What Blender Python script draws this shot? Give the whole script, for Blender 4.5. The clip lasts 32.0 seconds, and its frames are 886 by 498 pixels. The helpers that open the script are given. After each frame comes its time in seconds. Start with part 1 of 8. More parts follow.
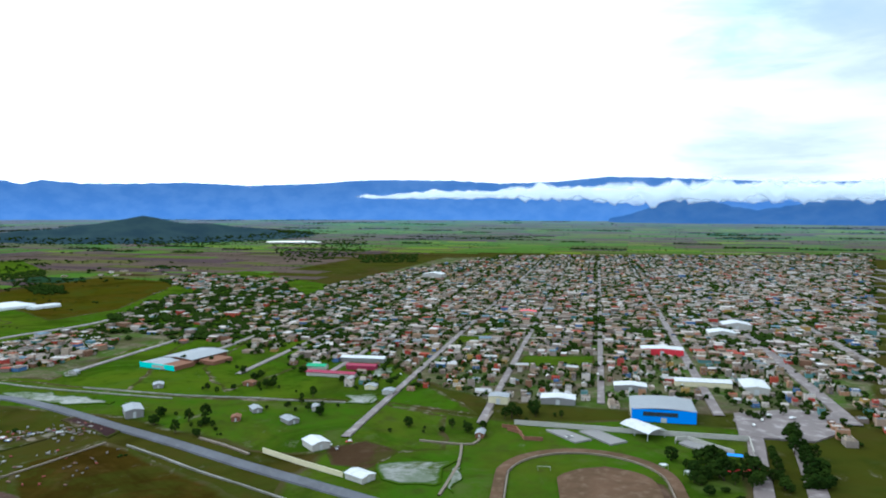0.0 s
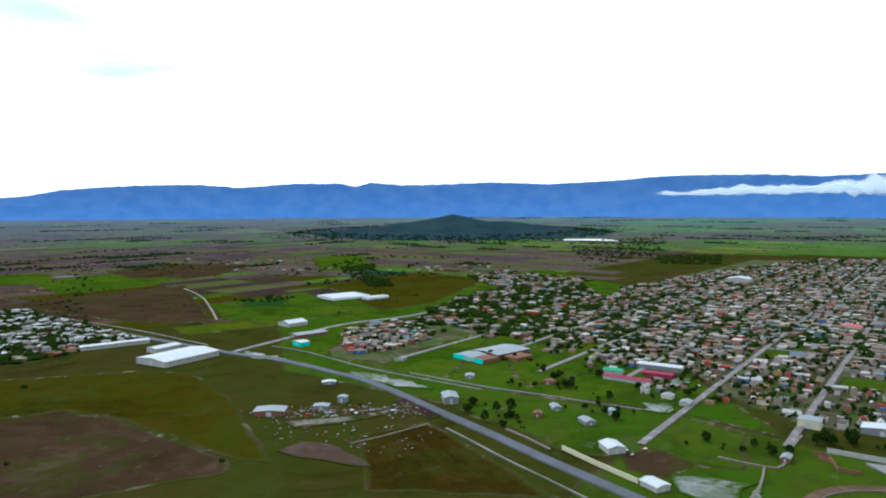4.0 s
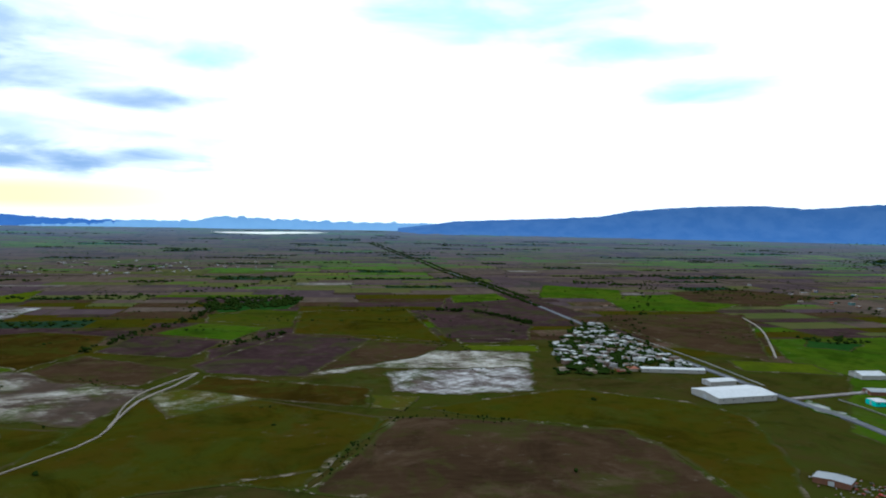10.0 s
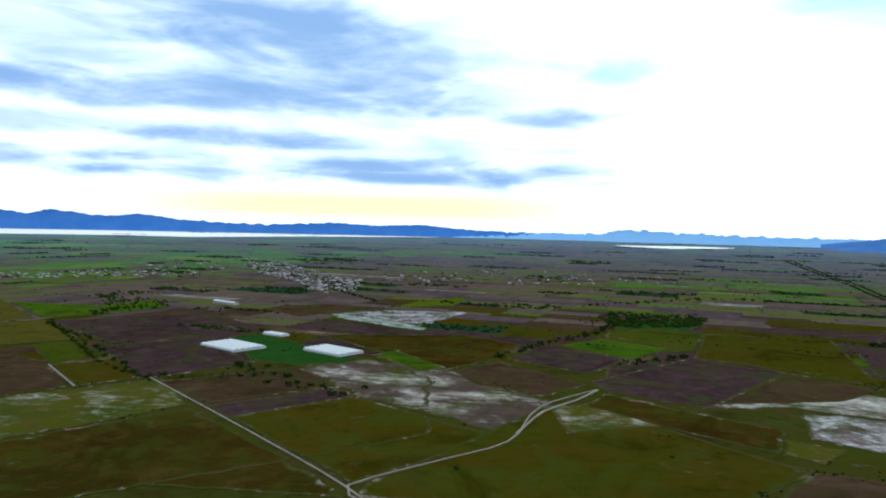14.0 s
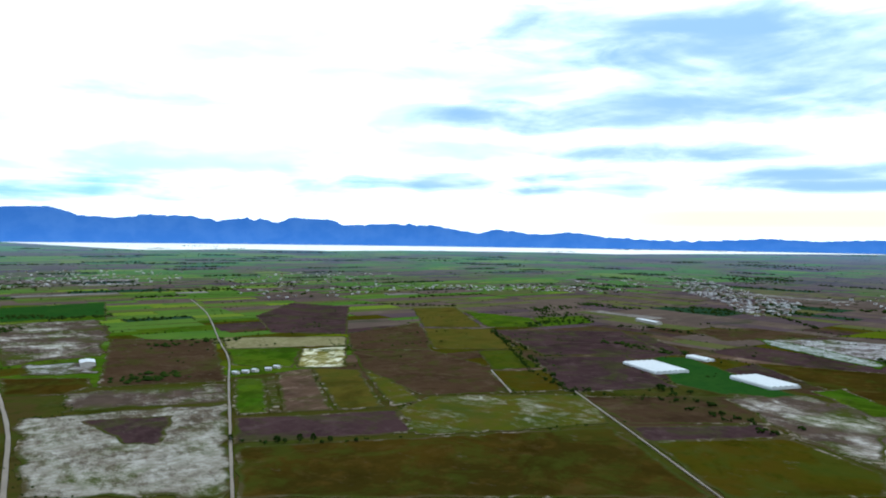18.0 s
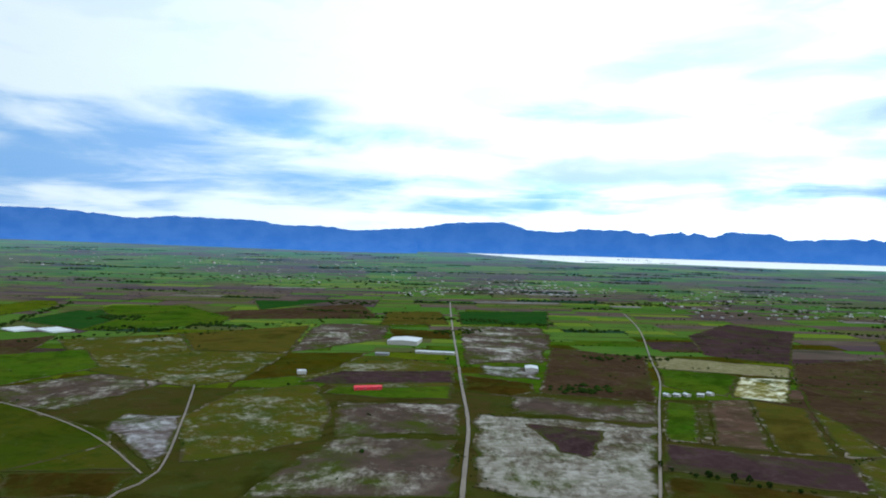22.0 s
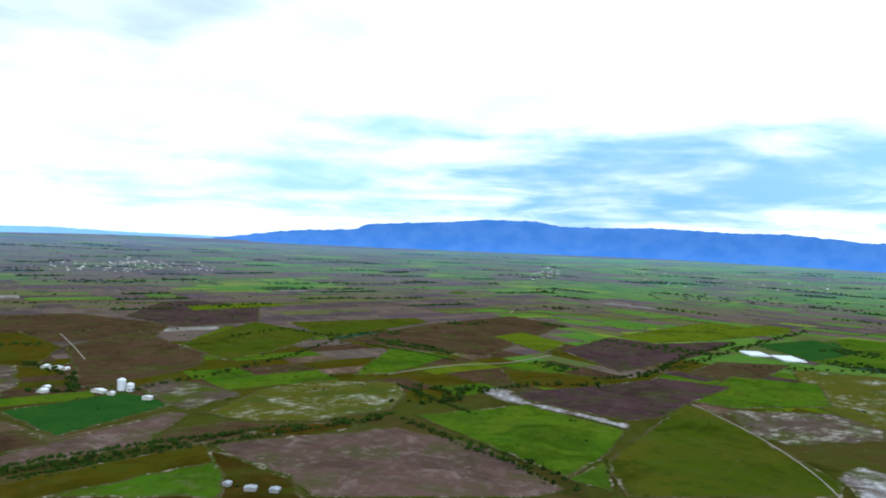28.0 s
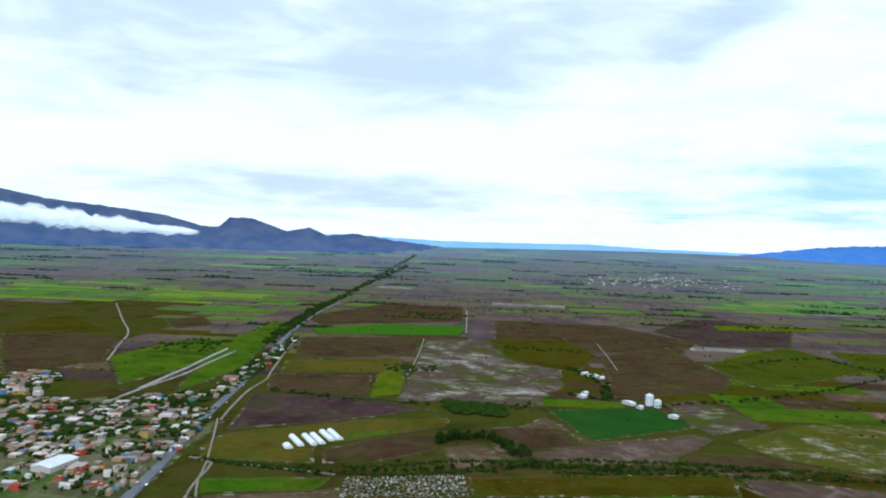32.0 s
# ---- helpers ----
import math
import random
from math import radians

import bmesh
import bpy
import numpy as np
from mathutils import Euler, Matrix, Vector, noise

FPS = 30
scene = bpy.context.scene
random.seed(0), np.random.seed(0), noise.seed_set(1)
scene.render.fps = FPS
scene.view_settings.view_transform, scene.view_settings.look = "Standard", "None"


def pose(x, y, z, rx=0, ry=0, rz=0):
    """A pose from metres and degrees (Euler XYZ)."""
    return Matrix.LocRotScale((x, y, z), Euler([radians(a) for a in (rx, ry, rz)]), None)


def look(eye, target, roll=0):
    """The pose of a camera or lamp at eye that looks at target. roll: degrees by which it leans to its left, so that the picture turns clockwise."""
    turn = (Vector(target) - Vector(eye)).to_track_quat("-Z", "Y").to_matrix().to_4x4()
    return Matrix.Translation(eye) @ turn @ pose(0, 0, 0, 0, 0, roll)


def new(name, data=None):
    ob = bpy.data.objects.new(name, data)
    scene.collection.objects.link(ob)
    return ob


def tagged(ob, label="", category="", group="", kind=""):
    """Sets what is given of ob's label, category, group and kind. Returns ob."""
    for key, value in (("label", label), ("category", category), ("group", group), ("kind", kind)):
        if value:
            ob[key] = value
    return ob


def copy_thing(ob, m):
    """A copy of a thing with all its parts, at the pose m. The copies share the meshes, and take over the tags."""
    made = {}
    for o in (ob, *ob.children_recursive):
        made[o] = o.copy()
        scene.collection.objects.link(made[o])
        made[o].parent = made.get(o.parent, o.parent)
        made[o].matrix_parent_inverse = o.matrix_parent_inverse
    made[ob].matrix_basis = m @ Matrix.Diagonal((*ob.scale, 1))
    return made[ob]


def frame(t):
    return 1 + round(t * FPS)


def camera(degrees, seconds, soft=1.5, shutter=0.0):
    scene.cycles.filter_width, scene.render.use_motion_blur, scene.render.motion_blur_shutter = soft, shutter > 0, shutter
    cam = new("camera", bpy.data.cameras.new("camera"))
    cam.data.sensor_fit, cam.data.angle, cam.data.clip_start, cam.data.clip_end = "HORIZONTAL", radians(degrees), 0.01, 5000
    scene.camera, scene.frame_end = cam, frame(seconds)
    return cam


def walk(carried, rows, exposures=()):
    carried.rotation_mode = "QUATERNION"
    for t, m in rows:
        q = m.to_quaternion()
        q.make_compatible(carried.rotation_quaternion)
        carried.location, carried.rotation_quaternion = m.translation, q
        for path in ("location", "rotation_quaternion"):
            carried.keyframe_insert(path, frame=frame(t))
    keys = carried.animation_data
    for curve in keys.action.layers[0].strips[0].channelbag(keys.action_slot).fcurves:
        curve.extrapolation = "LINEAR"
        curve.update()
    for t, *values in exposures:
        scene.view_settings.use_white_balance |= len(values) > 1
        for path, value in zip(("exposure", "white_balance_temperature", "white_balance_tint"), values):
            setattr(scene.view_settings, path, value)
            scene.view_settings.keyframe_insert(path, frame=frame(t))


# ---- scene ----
cam = camera(63.41, 32.0, soft=2.0)
ROWS = (
    (0.0, 0.0, 0.0, 150.0, 86.85, -0.00, 0.09),
    (0.5, 0.4, -4.3, 151.7, 86.84, 2.57, 0.01),
    (1.0, 0.8, -8.4, 153.3, 86.84, 5.09, -0.01),
    (1.5, 1.1, -12.4, 154.9, 86.85, 7.62, -0.06),
    (2.0, 1.5, -16.1, 156.6, 86.85, 10.31, -0.13),
    (2.5, 1.8, -19.5, 158.1, 86.84, 13.23, -0.17),
    (3.0, 2.1, -22.4, 159.7, 86.82, 16.37, -0.17),
    (3.5, 2.4, -24.7, 161.2, 86.62, 19.76, -0.27),
    (5.5, 3.2, -27.6, 166.6, 87.01, 34.51, -0.28),
    (6.0, 3.2, -27.1, 167.8, 87.15, 38.15, -0.08),
    (6.5, 3.2, -26.5, 169.1, 87.28, 41.78, 0.07),
    (7.0, 3.0, -25.7, 170.5, 87.37, 45.43, 0.19),
    (7.5, 2.8, -25.1, 171.9, 87.47, 49.08, 0.31),
    (8.0, 2.4, -24.5, 173.3, 87.55, 52.55, 0.39),
    (8.5, 1.9, -24.3, 174.8, 87.63, 55.91, 0.50),
    (9.0, 1.3, -24.4, 176.4, 87.72, 59.28, 0.64),
    (9.5, 0.6, -24.6, 178.1, 87.80, 62.55, 0.66),
    (10.0, -0.2, -24.9, 179.7, 87.86, 66.09, 0.79),
    (10.5, -1.1, -25.2, 181.3, 87.91, 69.74, 0.85),
    (11.0, -2.1, -25.5, 182.8, 87.94, 73.38, 0.98),
    (11.5, -3.1, -25.7, 184.2, 87.96, 76.94, 1.07),
    (12.0, -4.2, -25.8, 185.5, 88.04, 81.15, 1.09),
    (12.5, -5.2, -25.6, 186.7, 88.10, 84.89, 1.10),
    (13.0, -6.4, -25.2, 187.6, 88.16, 89.13, 1.07),
    (13.5, -7.5, -24.7, 188.5, 88.22, 92.94, 1.09),
    (14.0, -8.5, -24.1, 189.3, 88.30, 97.45, 1.19),
    (14.5, -9.6, -23.5, 190.1, 88.34, 101.38, 1.17),
    (16.5, -12.9, -22.2, 193.1, 88.76, 117.79, 0.46),
    (17.0, -13.5, -22.3, 193.9, 88.89, 122.27, 0.52),
    (17.5, -14.0, -22.6, 194.9, 88.97, 126.04, 0.51),
    (18.0, -14.4, -22.9, 195.8, 89.06, 130.46, 0.63),
    (18.5, -14.7, -23.4, 196.9, 89.16, 134.27, 0.65),
    (19.0, -15.0, -23.8, 198.0, 89.24, 138.68, 0.74),
    (19.5, -15.2, -24.3, 199.2, 89.28, 142.52, 0.81),
    (20.0, -15.3, -24.8, 200.5, 89.36, 146.94, 0.93),
    (20.5, -15.4, -25.1, 201.8, 89.40, 150.79, 0.96),
    (21.0, -15.5, -25.5, 203.2, 89.45, 155.35, 1.11),
    (21.5, -15.6, -25.8, 204.7, 89.48, 159.39, 1.25),
    (22.0, -15.6, -26.1, 206.1, 89.51, 164.08, 1.36),
    (22.5, -15.6, -26.5, 207.6, 89.51, 168.16, 1.43),
    (23.0, -15.6, -27.0, 209.1, 89.55, 172.79, 1.53),
    (23.5, -15.5, -27.7, 210.5, 89.57, 176.91, 1.60),
    (24.0, -15.5, -28.5, 211.9, 89.59, 181.76, 1.66),
    (24.5, -15.4, -29.5, 213.2, 89.59, 185.98, 1.73),
    (25.0, -15.4, -30.6, 214.4, 89.62, 190.82, 1.82),
    (25.5, -15.2, -31.9, 215.6, 89.62, 195.06, 1.89),
    (27.5, -14.0, -37.0, 219.8, 89.64, 213.43, 2.13),
    (28.0, -13.3, -38.0, 220.8, 89.63, 218.39, 2.13),
    (28.5, -12.6, -38.9, 221.7, 89.62, 222.74, 2.08),
    (29.0, -11.7, -39.6, 222.7, 89.63, 228.03, 2.13),
    (29.5, -10.7, -40.2, 223.6, 89.59, 232.71, 2.15),
    (30.0, -9.6, -40.7, 224.5, 89.58, 237.73, 2.17),
    (30.5, -8.5, -41.0, 225.4, 89.53, 242.87, 2.20),
    (31.0, -7.2, -41.3, 226.3, 89.47, 248.08, 2.21),
    (31.5, -6.0, -41.6, 227.2, 89.41, 253.35, 2.21),
    (32.0, -4.7, -41.8, 228.1, 89.35, 258.68, 2.17),
)
EXPOSURES = ((0, 0.1, 5600, 2), (3, -0.05, 5600, 2), (6, -0.4, 5600, 2), (9, -0.58, 5600, 2), (13, -0.6, 5600, 2), (17, -0.2, 5600, 2), (19, -0.18, 5600, 2), (22, -0.42, 5600, 2), (24, -0.32, 5600, 2), (25.5, -0.08, 5600, 2), (28, 0.12, 5600, 2), (32, 0.0, 5600, 2))
walk(cam, [(t, pose(x, y, z, tilt, 0, turn) @ pose(0, 0, 0, 0, 0, lean)) for t, x, y, z, tilt, turn, lean in ROWS],
     exposures=EXPOSURES)
from mathutils import geometry


# ---------------- sky, sun, exposure ----------------
class Graph:
    """A thin helper to write node graphs as expressions."""

    def __init__(self, tree):
        self.tree = tree
        tree.nodes.clear()

    def node(self, kind, **settings):
        n = self.tree.nodes.new(kind)
        for key, value in settings.items():
            setattr(n, key, value)
        return n

    def put(self, value, socket):
        if hasattr(value, "is_output"):
            self.tree.links.new(value, socket)
        else:
            socket.default_value = value

    def math(self, op, a, b=0.0, clamp=False):
        n = self.node("ShaderNodeMath", operation=op, use_clamp=clamp)
        self.put(a, n.inputs[0])
        self.put(b, n.inputs[1])
        return n.outputs[0]

    def mix(self, fac, a, b, blend="MIX"):
        n = self.node("ShaderNodeMix", data_type="RGBA", blend_type=blend)
        self.put(fac, n.inputs[0])
        self.put(a, n.inputs[6])
        self.put(b, n.inputs[7])
        return n.outputs[2]

    def noise(self, vector, scale, detail=4.0, rough=0.55, stretch=None, distortion=0.0):
        n = self.node("ShaderNodeTexNoise")
        if stretch is not None:
            m = self.node("ShaderNodeMapping")
            self.put(vector, m.inputs[0])
            m.inputs["Scale"].default_value = stretch
            vector = m.outputs[0]
        self.put(vector, n.inputs["Vector"])
        n.inputs["Scale"].default_value = scale
        n.inputs["Detail"].default_value = detail
        n.inputs["Roughness"].default_value = rough
        n.inputs["Distortion"].default_value = distortion
        return n.outputs["Fac"]

    def ramp(self, fac, *stops):
        n = self.node("ShaderNodeValToRGB")
        el = n.color_ramp.elements
        while len(el) < len(stops):
            el.new(0.5)
        for e, (at, colour) in zip(el, stops):
            e.position = at
            e.color = (*colour, 1.0) if hasattr(colour, "__len__") else (colour, colour, colour, 1.0)
        self.put(fac, n.inputs[0])
        return n.outputs[0]

    def step(self, value, lo, hi):
        n = self.node("ShaderNodeMapRange", interpolation_type="SMOOTHSTEP")
        self.put(value, n.inputs[0])
        n.inputs[1].default_value, n.inputs[2].default_value = lo, hi
        return n.outputs[0]


SUN_TURN, SUN_RISE = 62.0, 38.0

world = bpy.data.worlds.new("world")
scene.world = world
world.use_nodes = True
g = Graph(world.node_tree)
coords = g.node("ShaderNodeTexCoord").outputs["Generated"]
xyz = g.node("ShaderNodeSeparateXYZ")
g.put(coords, xyz.inputs[0])
# bearing in degrees, counted anticlockwise from +y, cut at 310; height over the horizon in degrees
CUT = radians(130)
bx = g.math("ADD", g.math("MULTIPLY", xyz.outputs[0], math.cos(CUT)), g.math("MULTIPLY", xyz.outputs[1], math.sin(CUT)))
by = g.math("ADD", g.math("MULTIPLY", xyz.outputs[0], -math.sin(CUT)), g.math("MULTIPLY", xyz.outputs[1], math.cos(CUT)))
bearing = g.math("ADD", g.math("MULTIPLY", g.math("ARCTAN2", g.math("MULTIPLY", bx, -1.0), by), 180 / math.pi), 130.0)
rise = g.math("MULTIPLY", g.math("ARCSINE", xyz.outputs[2]), 180 / math.pi)
# cloud sheet seen in perspective
depth = g.math("ADD", g.math("MAXIMUM", xyz.outputs[2], 0.0), 0.07)
flat = g.node("ShaderNodeCombineXYZ")
g.put(g.math("DIVIDE", xyz.outputs[0], depth), flat.inputs[0])
g.put(g.math("DIVIDE", xyz.outputs[1], depth), flat.inputs[1])
sheet = g.noise(flat.outputs[0], 0.8, 8.0, 0.58, distortion=0.5)
wisps = g.noise(coords, 6.0, 6.0, 0.52, stretch=(1.0, 1.0, 4.0), distortion=0.5)
grain = g.math("ADD", g.math("MULTIPLY", sheet, 0.5), g.math("MULTIPLY", wisps, 0.5))


def cloud_bank(turn, up, half_turn, half_up, weight=0.75, ragged=2.2):
    """A soft bank of cloud round a bearing, its edge broken by the cloud grain."""
    u = g.math("DIVIDE", g.math("SUBTRACT", bearing, turn), half_turn)
    v = g.math("DIVIDE", g.math("SUBTRACT", rise, up), half_up)
    d = g.math("ADD", g.math("MULTIPLY", u, u), g.math("MULTIPLY", v, v))
    soft = g.math("MAXIMUM", g.math("SUBTRACT", 1.0, d), -2.0)
    return g.step(g.math("ADD", g.math("MULTIPLY", soft, weight), g.math("MULTIPLY", g.math("SUBTRACT", grain, 0.5), ragged * 2.3)), -0.35, 1.15)


def banks(*rows, weight=0.75):
    total = None
    for row in rows:
        one = cloud_bank(*row, weight)
        total = one if total is None else g.math("MAXIMUM", total, one)
    return total


sky = g.node("ShaderNodeTexSky", sky_type="NISHITA", sun_disc=False)
sky.sun_elevation, sky.sun_rotation = radians(SUN_RISE), radians(-SUN_TURN)
clear = g.mix(1.0, sky.outputs[0], (0.10, 0.10, 0.10, 1.0), "MULTIPLY")
BRIGHT = (1.16, 1.19, 1.20, 1.0)
dome = g.mix(g.math("ADD", 0.88, g.math("MULTIPLY", wisps, 0.12)), clear, BRIGHT)
side = g.math("MULTIPLY", g.step(bearing, 78.0, 100.0), g.step(bearing, 262.0, 235.0))
dome = g.mix(g.math("MULTIPLY", side, g.math("MULTIPLY", g.step(grain, 0.5, 0.62), 0.3)), dome, (0.62, 0.78, 1.0, 1.0))
pale_banks = banks((160, 4.5, 14, 1.6), (142, 4.0, 10, 1.4), (62, 16.5, 11.7, 3.1), (52, 13.0, 6.5, 1.2), (85, 12.0, 3.9, 1.0), (30, 17.5, 5.2, 2.1), (-24, 16.0, 10.4, 5.2), (46, 10.0, 5.2, 1.3),
                   (215, 4.5, 15, 2.8), (230, 5.5, 9, 3.0), (240, 4.0, 8, 2.2), (205, 8.0, 11, 1.6), (222, 9.0, 7, 1.2), (172, 8.5, 9, 1.0), (150, 10.0, 8, 0.9), weight=0.5)
dome = g.mix(g.math("MULTIPLY", pale_banks, 0.8), dome, (0.44, 0.74, 0.98, 1.0))
grey_banks = banks((283, 16.0, 20, 7.0), (262, 15.5, 16, 5.4), (244, 17.0, 10, 4.0), (-32, 14.0, 9, 8.0), (268, 3.4, 18.2, 2.1), (-25, 4.5, 7.8, 3.2), (141, 14.5, 10, 4.0), (128, 12.8, 12, 2.6), (132, 9.5, 10, 1.3), (124, 7.0, 10, 1.0), (150, 6.0, 14, 1.2), weight=0.8)
dome = g.mix(g.math("MULTIPLY", grey_banks, 0.72), dome, (0.56, 0.65, 0.83, 1.0))
west_banks = banks((188, 6.4, 15, 4.0), (198, 6.2, 12, 4.2), (208, 5.0, 12, 3.4), (174, 4.4, 13, 2.0), (180, 9.8, 9, 1.6), (160, 3.2, 12, 1.1), weight=0.8)
dome = g.mix(g.math("MULTIPLY", west_banks, 0.85), dome, (0.27, 0.53, 0.94, 1.0))
sun_veil = banks((112, 12.0, 20, 6.0), (104, 5.0, 20, 2.6), weight=0.8)
dome = g.mix(g.math("MULTIPLY", sun_veil, 0.5), dome, (0.34, 0.50, 0.76, 1.0))
sun_banks = banks((119, 16.2, 12, 3.0), (111, 14.0, 11, 2.8), (103, 11.8, 10, 2.3), (96, 10.0, 9, 1.6), (89, 8.8, 7, 1.0), (114, 9.6, 11, 1.5), (122, 9.4, 9, 1.5), (104, 4.3, 18, 1.2), (112, 6.6, 10, 1.0), (128, 4.4, 11, 0.9), weight=0.95)
dome = g.mix(g.math("MULTIPLY", sun_banks, 0.8), dome, (0.20, 0.34, 0.60, 1.0))
glow = g.math("MULTIPLY", g.step(g.math("ABSOLUTE", g.math("SUBTRACT", bearing, 104.0)), 32.0, 6.0), g.step(g.math("ABSOLUTE", g.math("SUBTRACT", rise, 1.6)), 2.0, 0.3))
dome = g.mix(g.math("MULTIPLY", glow, 0.8), dome, (0.98, 0.88, 0.34, 1.0))
toward_sun = g.step(g.math("ABSOLUTE", g.math("SUBTRACT", bearing, 88.0)), 118.0, 50.0)
gain = g.math("ADD", 1.0, g.math("MULTIPLY", toward_sun, 0.75))
back = g.node("ShaderNodeBackground")
g.put(dome, back.inputs[0])
g.put(gain, back.inputs[1])
out = g.node("ShaderNodeOutputWorld")
g.put(back.outputs[0], out.inputs[0])

sun = new("sun", bpy.data.lights.new("sun", "SUN"))
sun.data.energy, sun.data.angle, sun.data.color = 0.9, radians(14), (1.0, 0.95, 0.86)
sun.matrix_world = look((0, 0, 900), (900 * math.sin(radians(SUN_TURN)), -900 * math.cos(radians(SUN_TURN)), 900 - 900 * math.tan(radians(SUN_RISE))))

# ---------------- materials ----------------
def verge_share(g, where):
    """How far weeds from the field's margin have taken over, 0 to 1, ragged by noise."""
    edge = g.node("ShaderNodeAttribute", attribute_name="verge").outputs["Fac"]
    return g.step(g.math("ADD", edge, g.math("MULTIPLY", g.math("SUBTRACT", g.noise(where, 0.09, 6.0, 0.68), 0.5), 1.1)), 0.30, 0.85)


def margin(g, where, colour):
    """Fields are edged by olive weeds and bare earth."""
    weeds = g.mix(g.step(g.noise(where, 0.02, 5.0), 0.42, 0.60), (0.034, 0.042, 0.007, 1), (0.052, 0.042, 0.018, 1))
    mud = g.math("MULTIPLY", g.step(g.noise(where, 0.05, 6.0, 0.7, distortion=1.0), 0.53, 0.62), g.step(g.noise(where, 0.0045, 3.0), 0.40, 0.58))
    return g.mix(verge_share(g, where), colour, g.mix(g.math("MULTIPLY", mud, 0.75), weeds, (0.23, 0.19, 0.155, 1)))


def surface(name, build, rough=0.9, metal=0.0, bump=0.0, bump_scale=1.0, gloss=None):
    """A material whose base colour is what build(graph, object position in metres) returns."""
    m = bpy.data.materials.new(name)
    m.use_nodes = True
    g = Graph(m.node_tree)
    where = g.node("ShaderNodeNewGeometry").outputs["Position"]
    bsdf = g.node("ShaderNodeBsdfPrincipled")
    g.put(margin(g, where, build(g, where)), bsdf.inputs["Base Color"])
    bsdf.inputs["Roughness"].default_value = rough
    bsdf.inputs["Metallic"].default_value = metal
    bsdf.inputs["Specular IOR Level"].default_value = (0.0 if rough > 0.8 else 0.35) if gloss is None else gloss
    if bump:
        b = g.node("ShaderNodeBump")
        b.inputs["Strength"].default_value = bump
        b.inputs["Distance"].default_value = 0.4
        g.put(g.noise(where, bump_scale, 4.0), b.inputs["Height"])
        g.put(b.outputs[0], bsdf.inputs["Normal"])
    end = g.node("ShaderNodeOutputMaterial")
    g.put(bsdf.outputs[0], end.inputs[0])
    return m


def mottled(a, b, c, broad=0.012, fine=0.12, rows=None, specks=0.0):
    """Three tones: broad patches of a and b, fine specks towards c; rows: (angle, spacing in metres) of furrows."""
    def build(g, where):
        col = g.mix(g.step(g.noise(where, broad, 6.0, 0.66, distortion=0.4), 0.36, 0.64), (*a, 1), (*b, 1))
        col = g.mix(g.math("MULTIPLY", g.step(g.noise(where, fine, 6.0, 0.65), 0.48, 0.7), 0.75), col, (*c, 1))
        if specks:
            weeds = g.math("MULTIPLY", g.step(g.noise(where, 0.016, 8.0, 0.72, distortion=0.6), 0.47, 0.62), 0.55)
            col = g.mix(weeds, col, (0.034, 0.046, 0.006, 1))
            worn = g.math("MULTIPLY", g.step(g.noise(where, 0.009, 8.0, 0.70, stretch=(1.0, 1.0, 1.0), distortion=0.9), 0.49, 0.66), 0.65)
            col = g.mix(worn, col, (*[k * 0.42 for k in a], 1))
            pale = g.math("MULTIPLY", g.step(g.noise(where, 0.021, 8.0, 0.74, distortion=0.5), 0.53, 0.66), 0.12 + specks * 0.7)
            col = g.mix(pale, col, (*[min(1.0, k * 1.5 + 0.012) for k in c], 1))
            # pale specks put the glint of small puddles into the colour
            glint_zone = g.step(g.noise(where, 0.006, 3.0), 0.44, 0.62)
            spots = g.step(g.noise(where, 0.07, 8.0, 0.74, stretch=(1.0, 0.55, 1.0)), 0.58, 0.70)
            col = g.mix(g.math("MULTIPLY", g.math("MULTIPLY", spots, glint_zone), specks), col, (0.26, 0.22, 0.18, 1))
        if rows:
            turn, gap = rows
            m = g.node("ShaderNodeMapping")
            g.put(where, m.inputs[0])
            m.vector_type = "TEXTURE"
            m.inputs["Rotation"].default_value = (0, 0, radians(turn))
            m.inputs["Scale"].default_value = (60.0, gap, 1000.0)
            col = g.mix(g.math("MULTIPLY", g.step(g.noise(m.outputs[0], 1.0, 5.0, 0.66), 0.38, 0.72), 0.24), col, (*c, 1))
        return col
    return build


M = {}
M["land"] = surface("valley_land", mottled((0.036, 0.038, 0.005), (0.044, 0.032, 0.010), (0.022, 0.031, 0.004), 0.004, 0.03, specks=0.3), bump=0.3, bump_scale=0.3)
M["soil"] = surface("ploughed_soil", mottled((0.047, 0.028, 0.015), (0.034, 0.020, 0.011), (0.060, 0.038, 0.022), 0.007, 0.05, (75, 5), 0.3), bump=0.4, bump_scale=0.4)
M["plum"] = surface("dark_wet_soil", mottled((0.043, 0.024, 0.025), (0.031, 0.018, 0.019), (0.058, 0.036, 0.035), 0.008, 0.05, (75, 6), 0.25), bump=0.4, bump_scale=0.4)
M["tan"] = surface("dry_soil", mottled((0.0780, 0.0468, 0.0323), (0.0566, 0.0371, 0.0215), (0.1219, 0.0830, 0.0605), 0.010, 0.05, (10, 8), 0.85), bump=0.3, bump_scale=0.4)
M["olive"] = surface("rough_pasture", mottled((0.039, 0.037, 0.0022), (0.045, 0.031, 0.0032), (0.024, 0.028, 0.0015), 0.006, 0.05, specks=0.22), bump=0.4, bump_scale=0.5)
M["green"] = surface("green_pasture", mottled((0.034, 0.076, 0.0036), (0.056, 0.086, 0.0052), (0.024, 0.046, 0.0027), 0.010, 0.06, specks=0.25), bump=0.4, bump_scale=0.5)
M["lime"] = surface("bright_crop", mottled((0.060, 0.086, 0.0030), (0.076, 0.090, 0.0050), (0.040, 0.064, 0.0030), 0.014, 0.08, (75, 5), 0.1), bump=0.3, bump_scale=0.5)
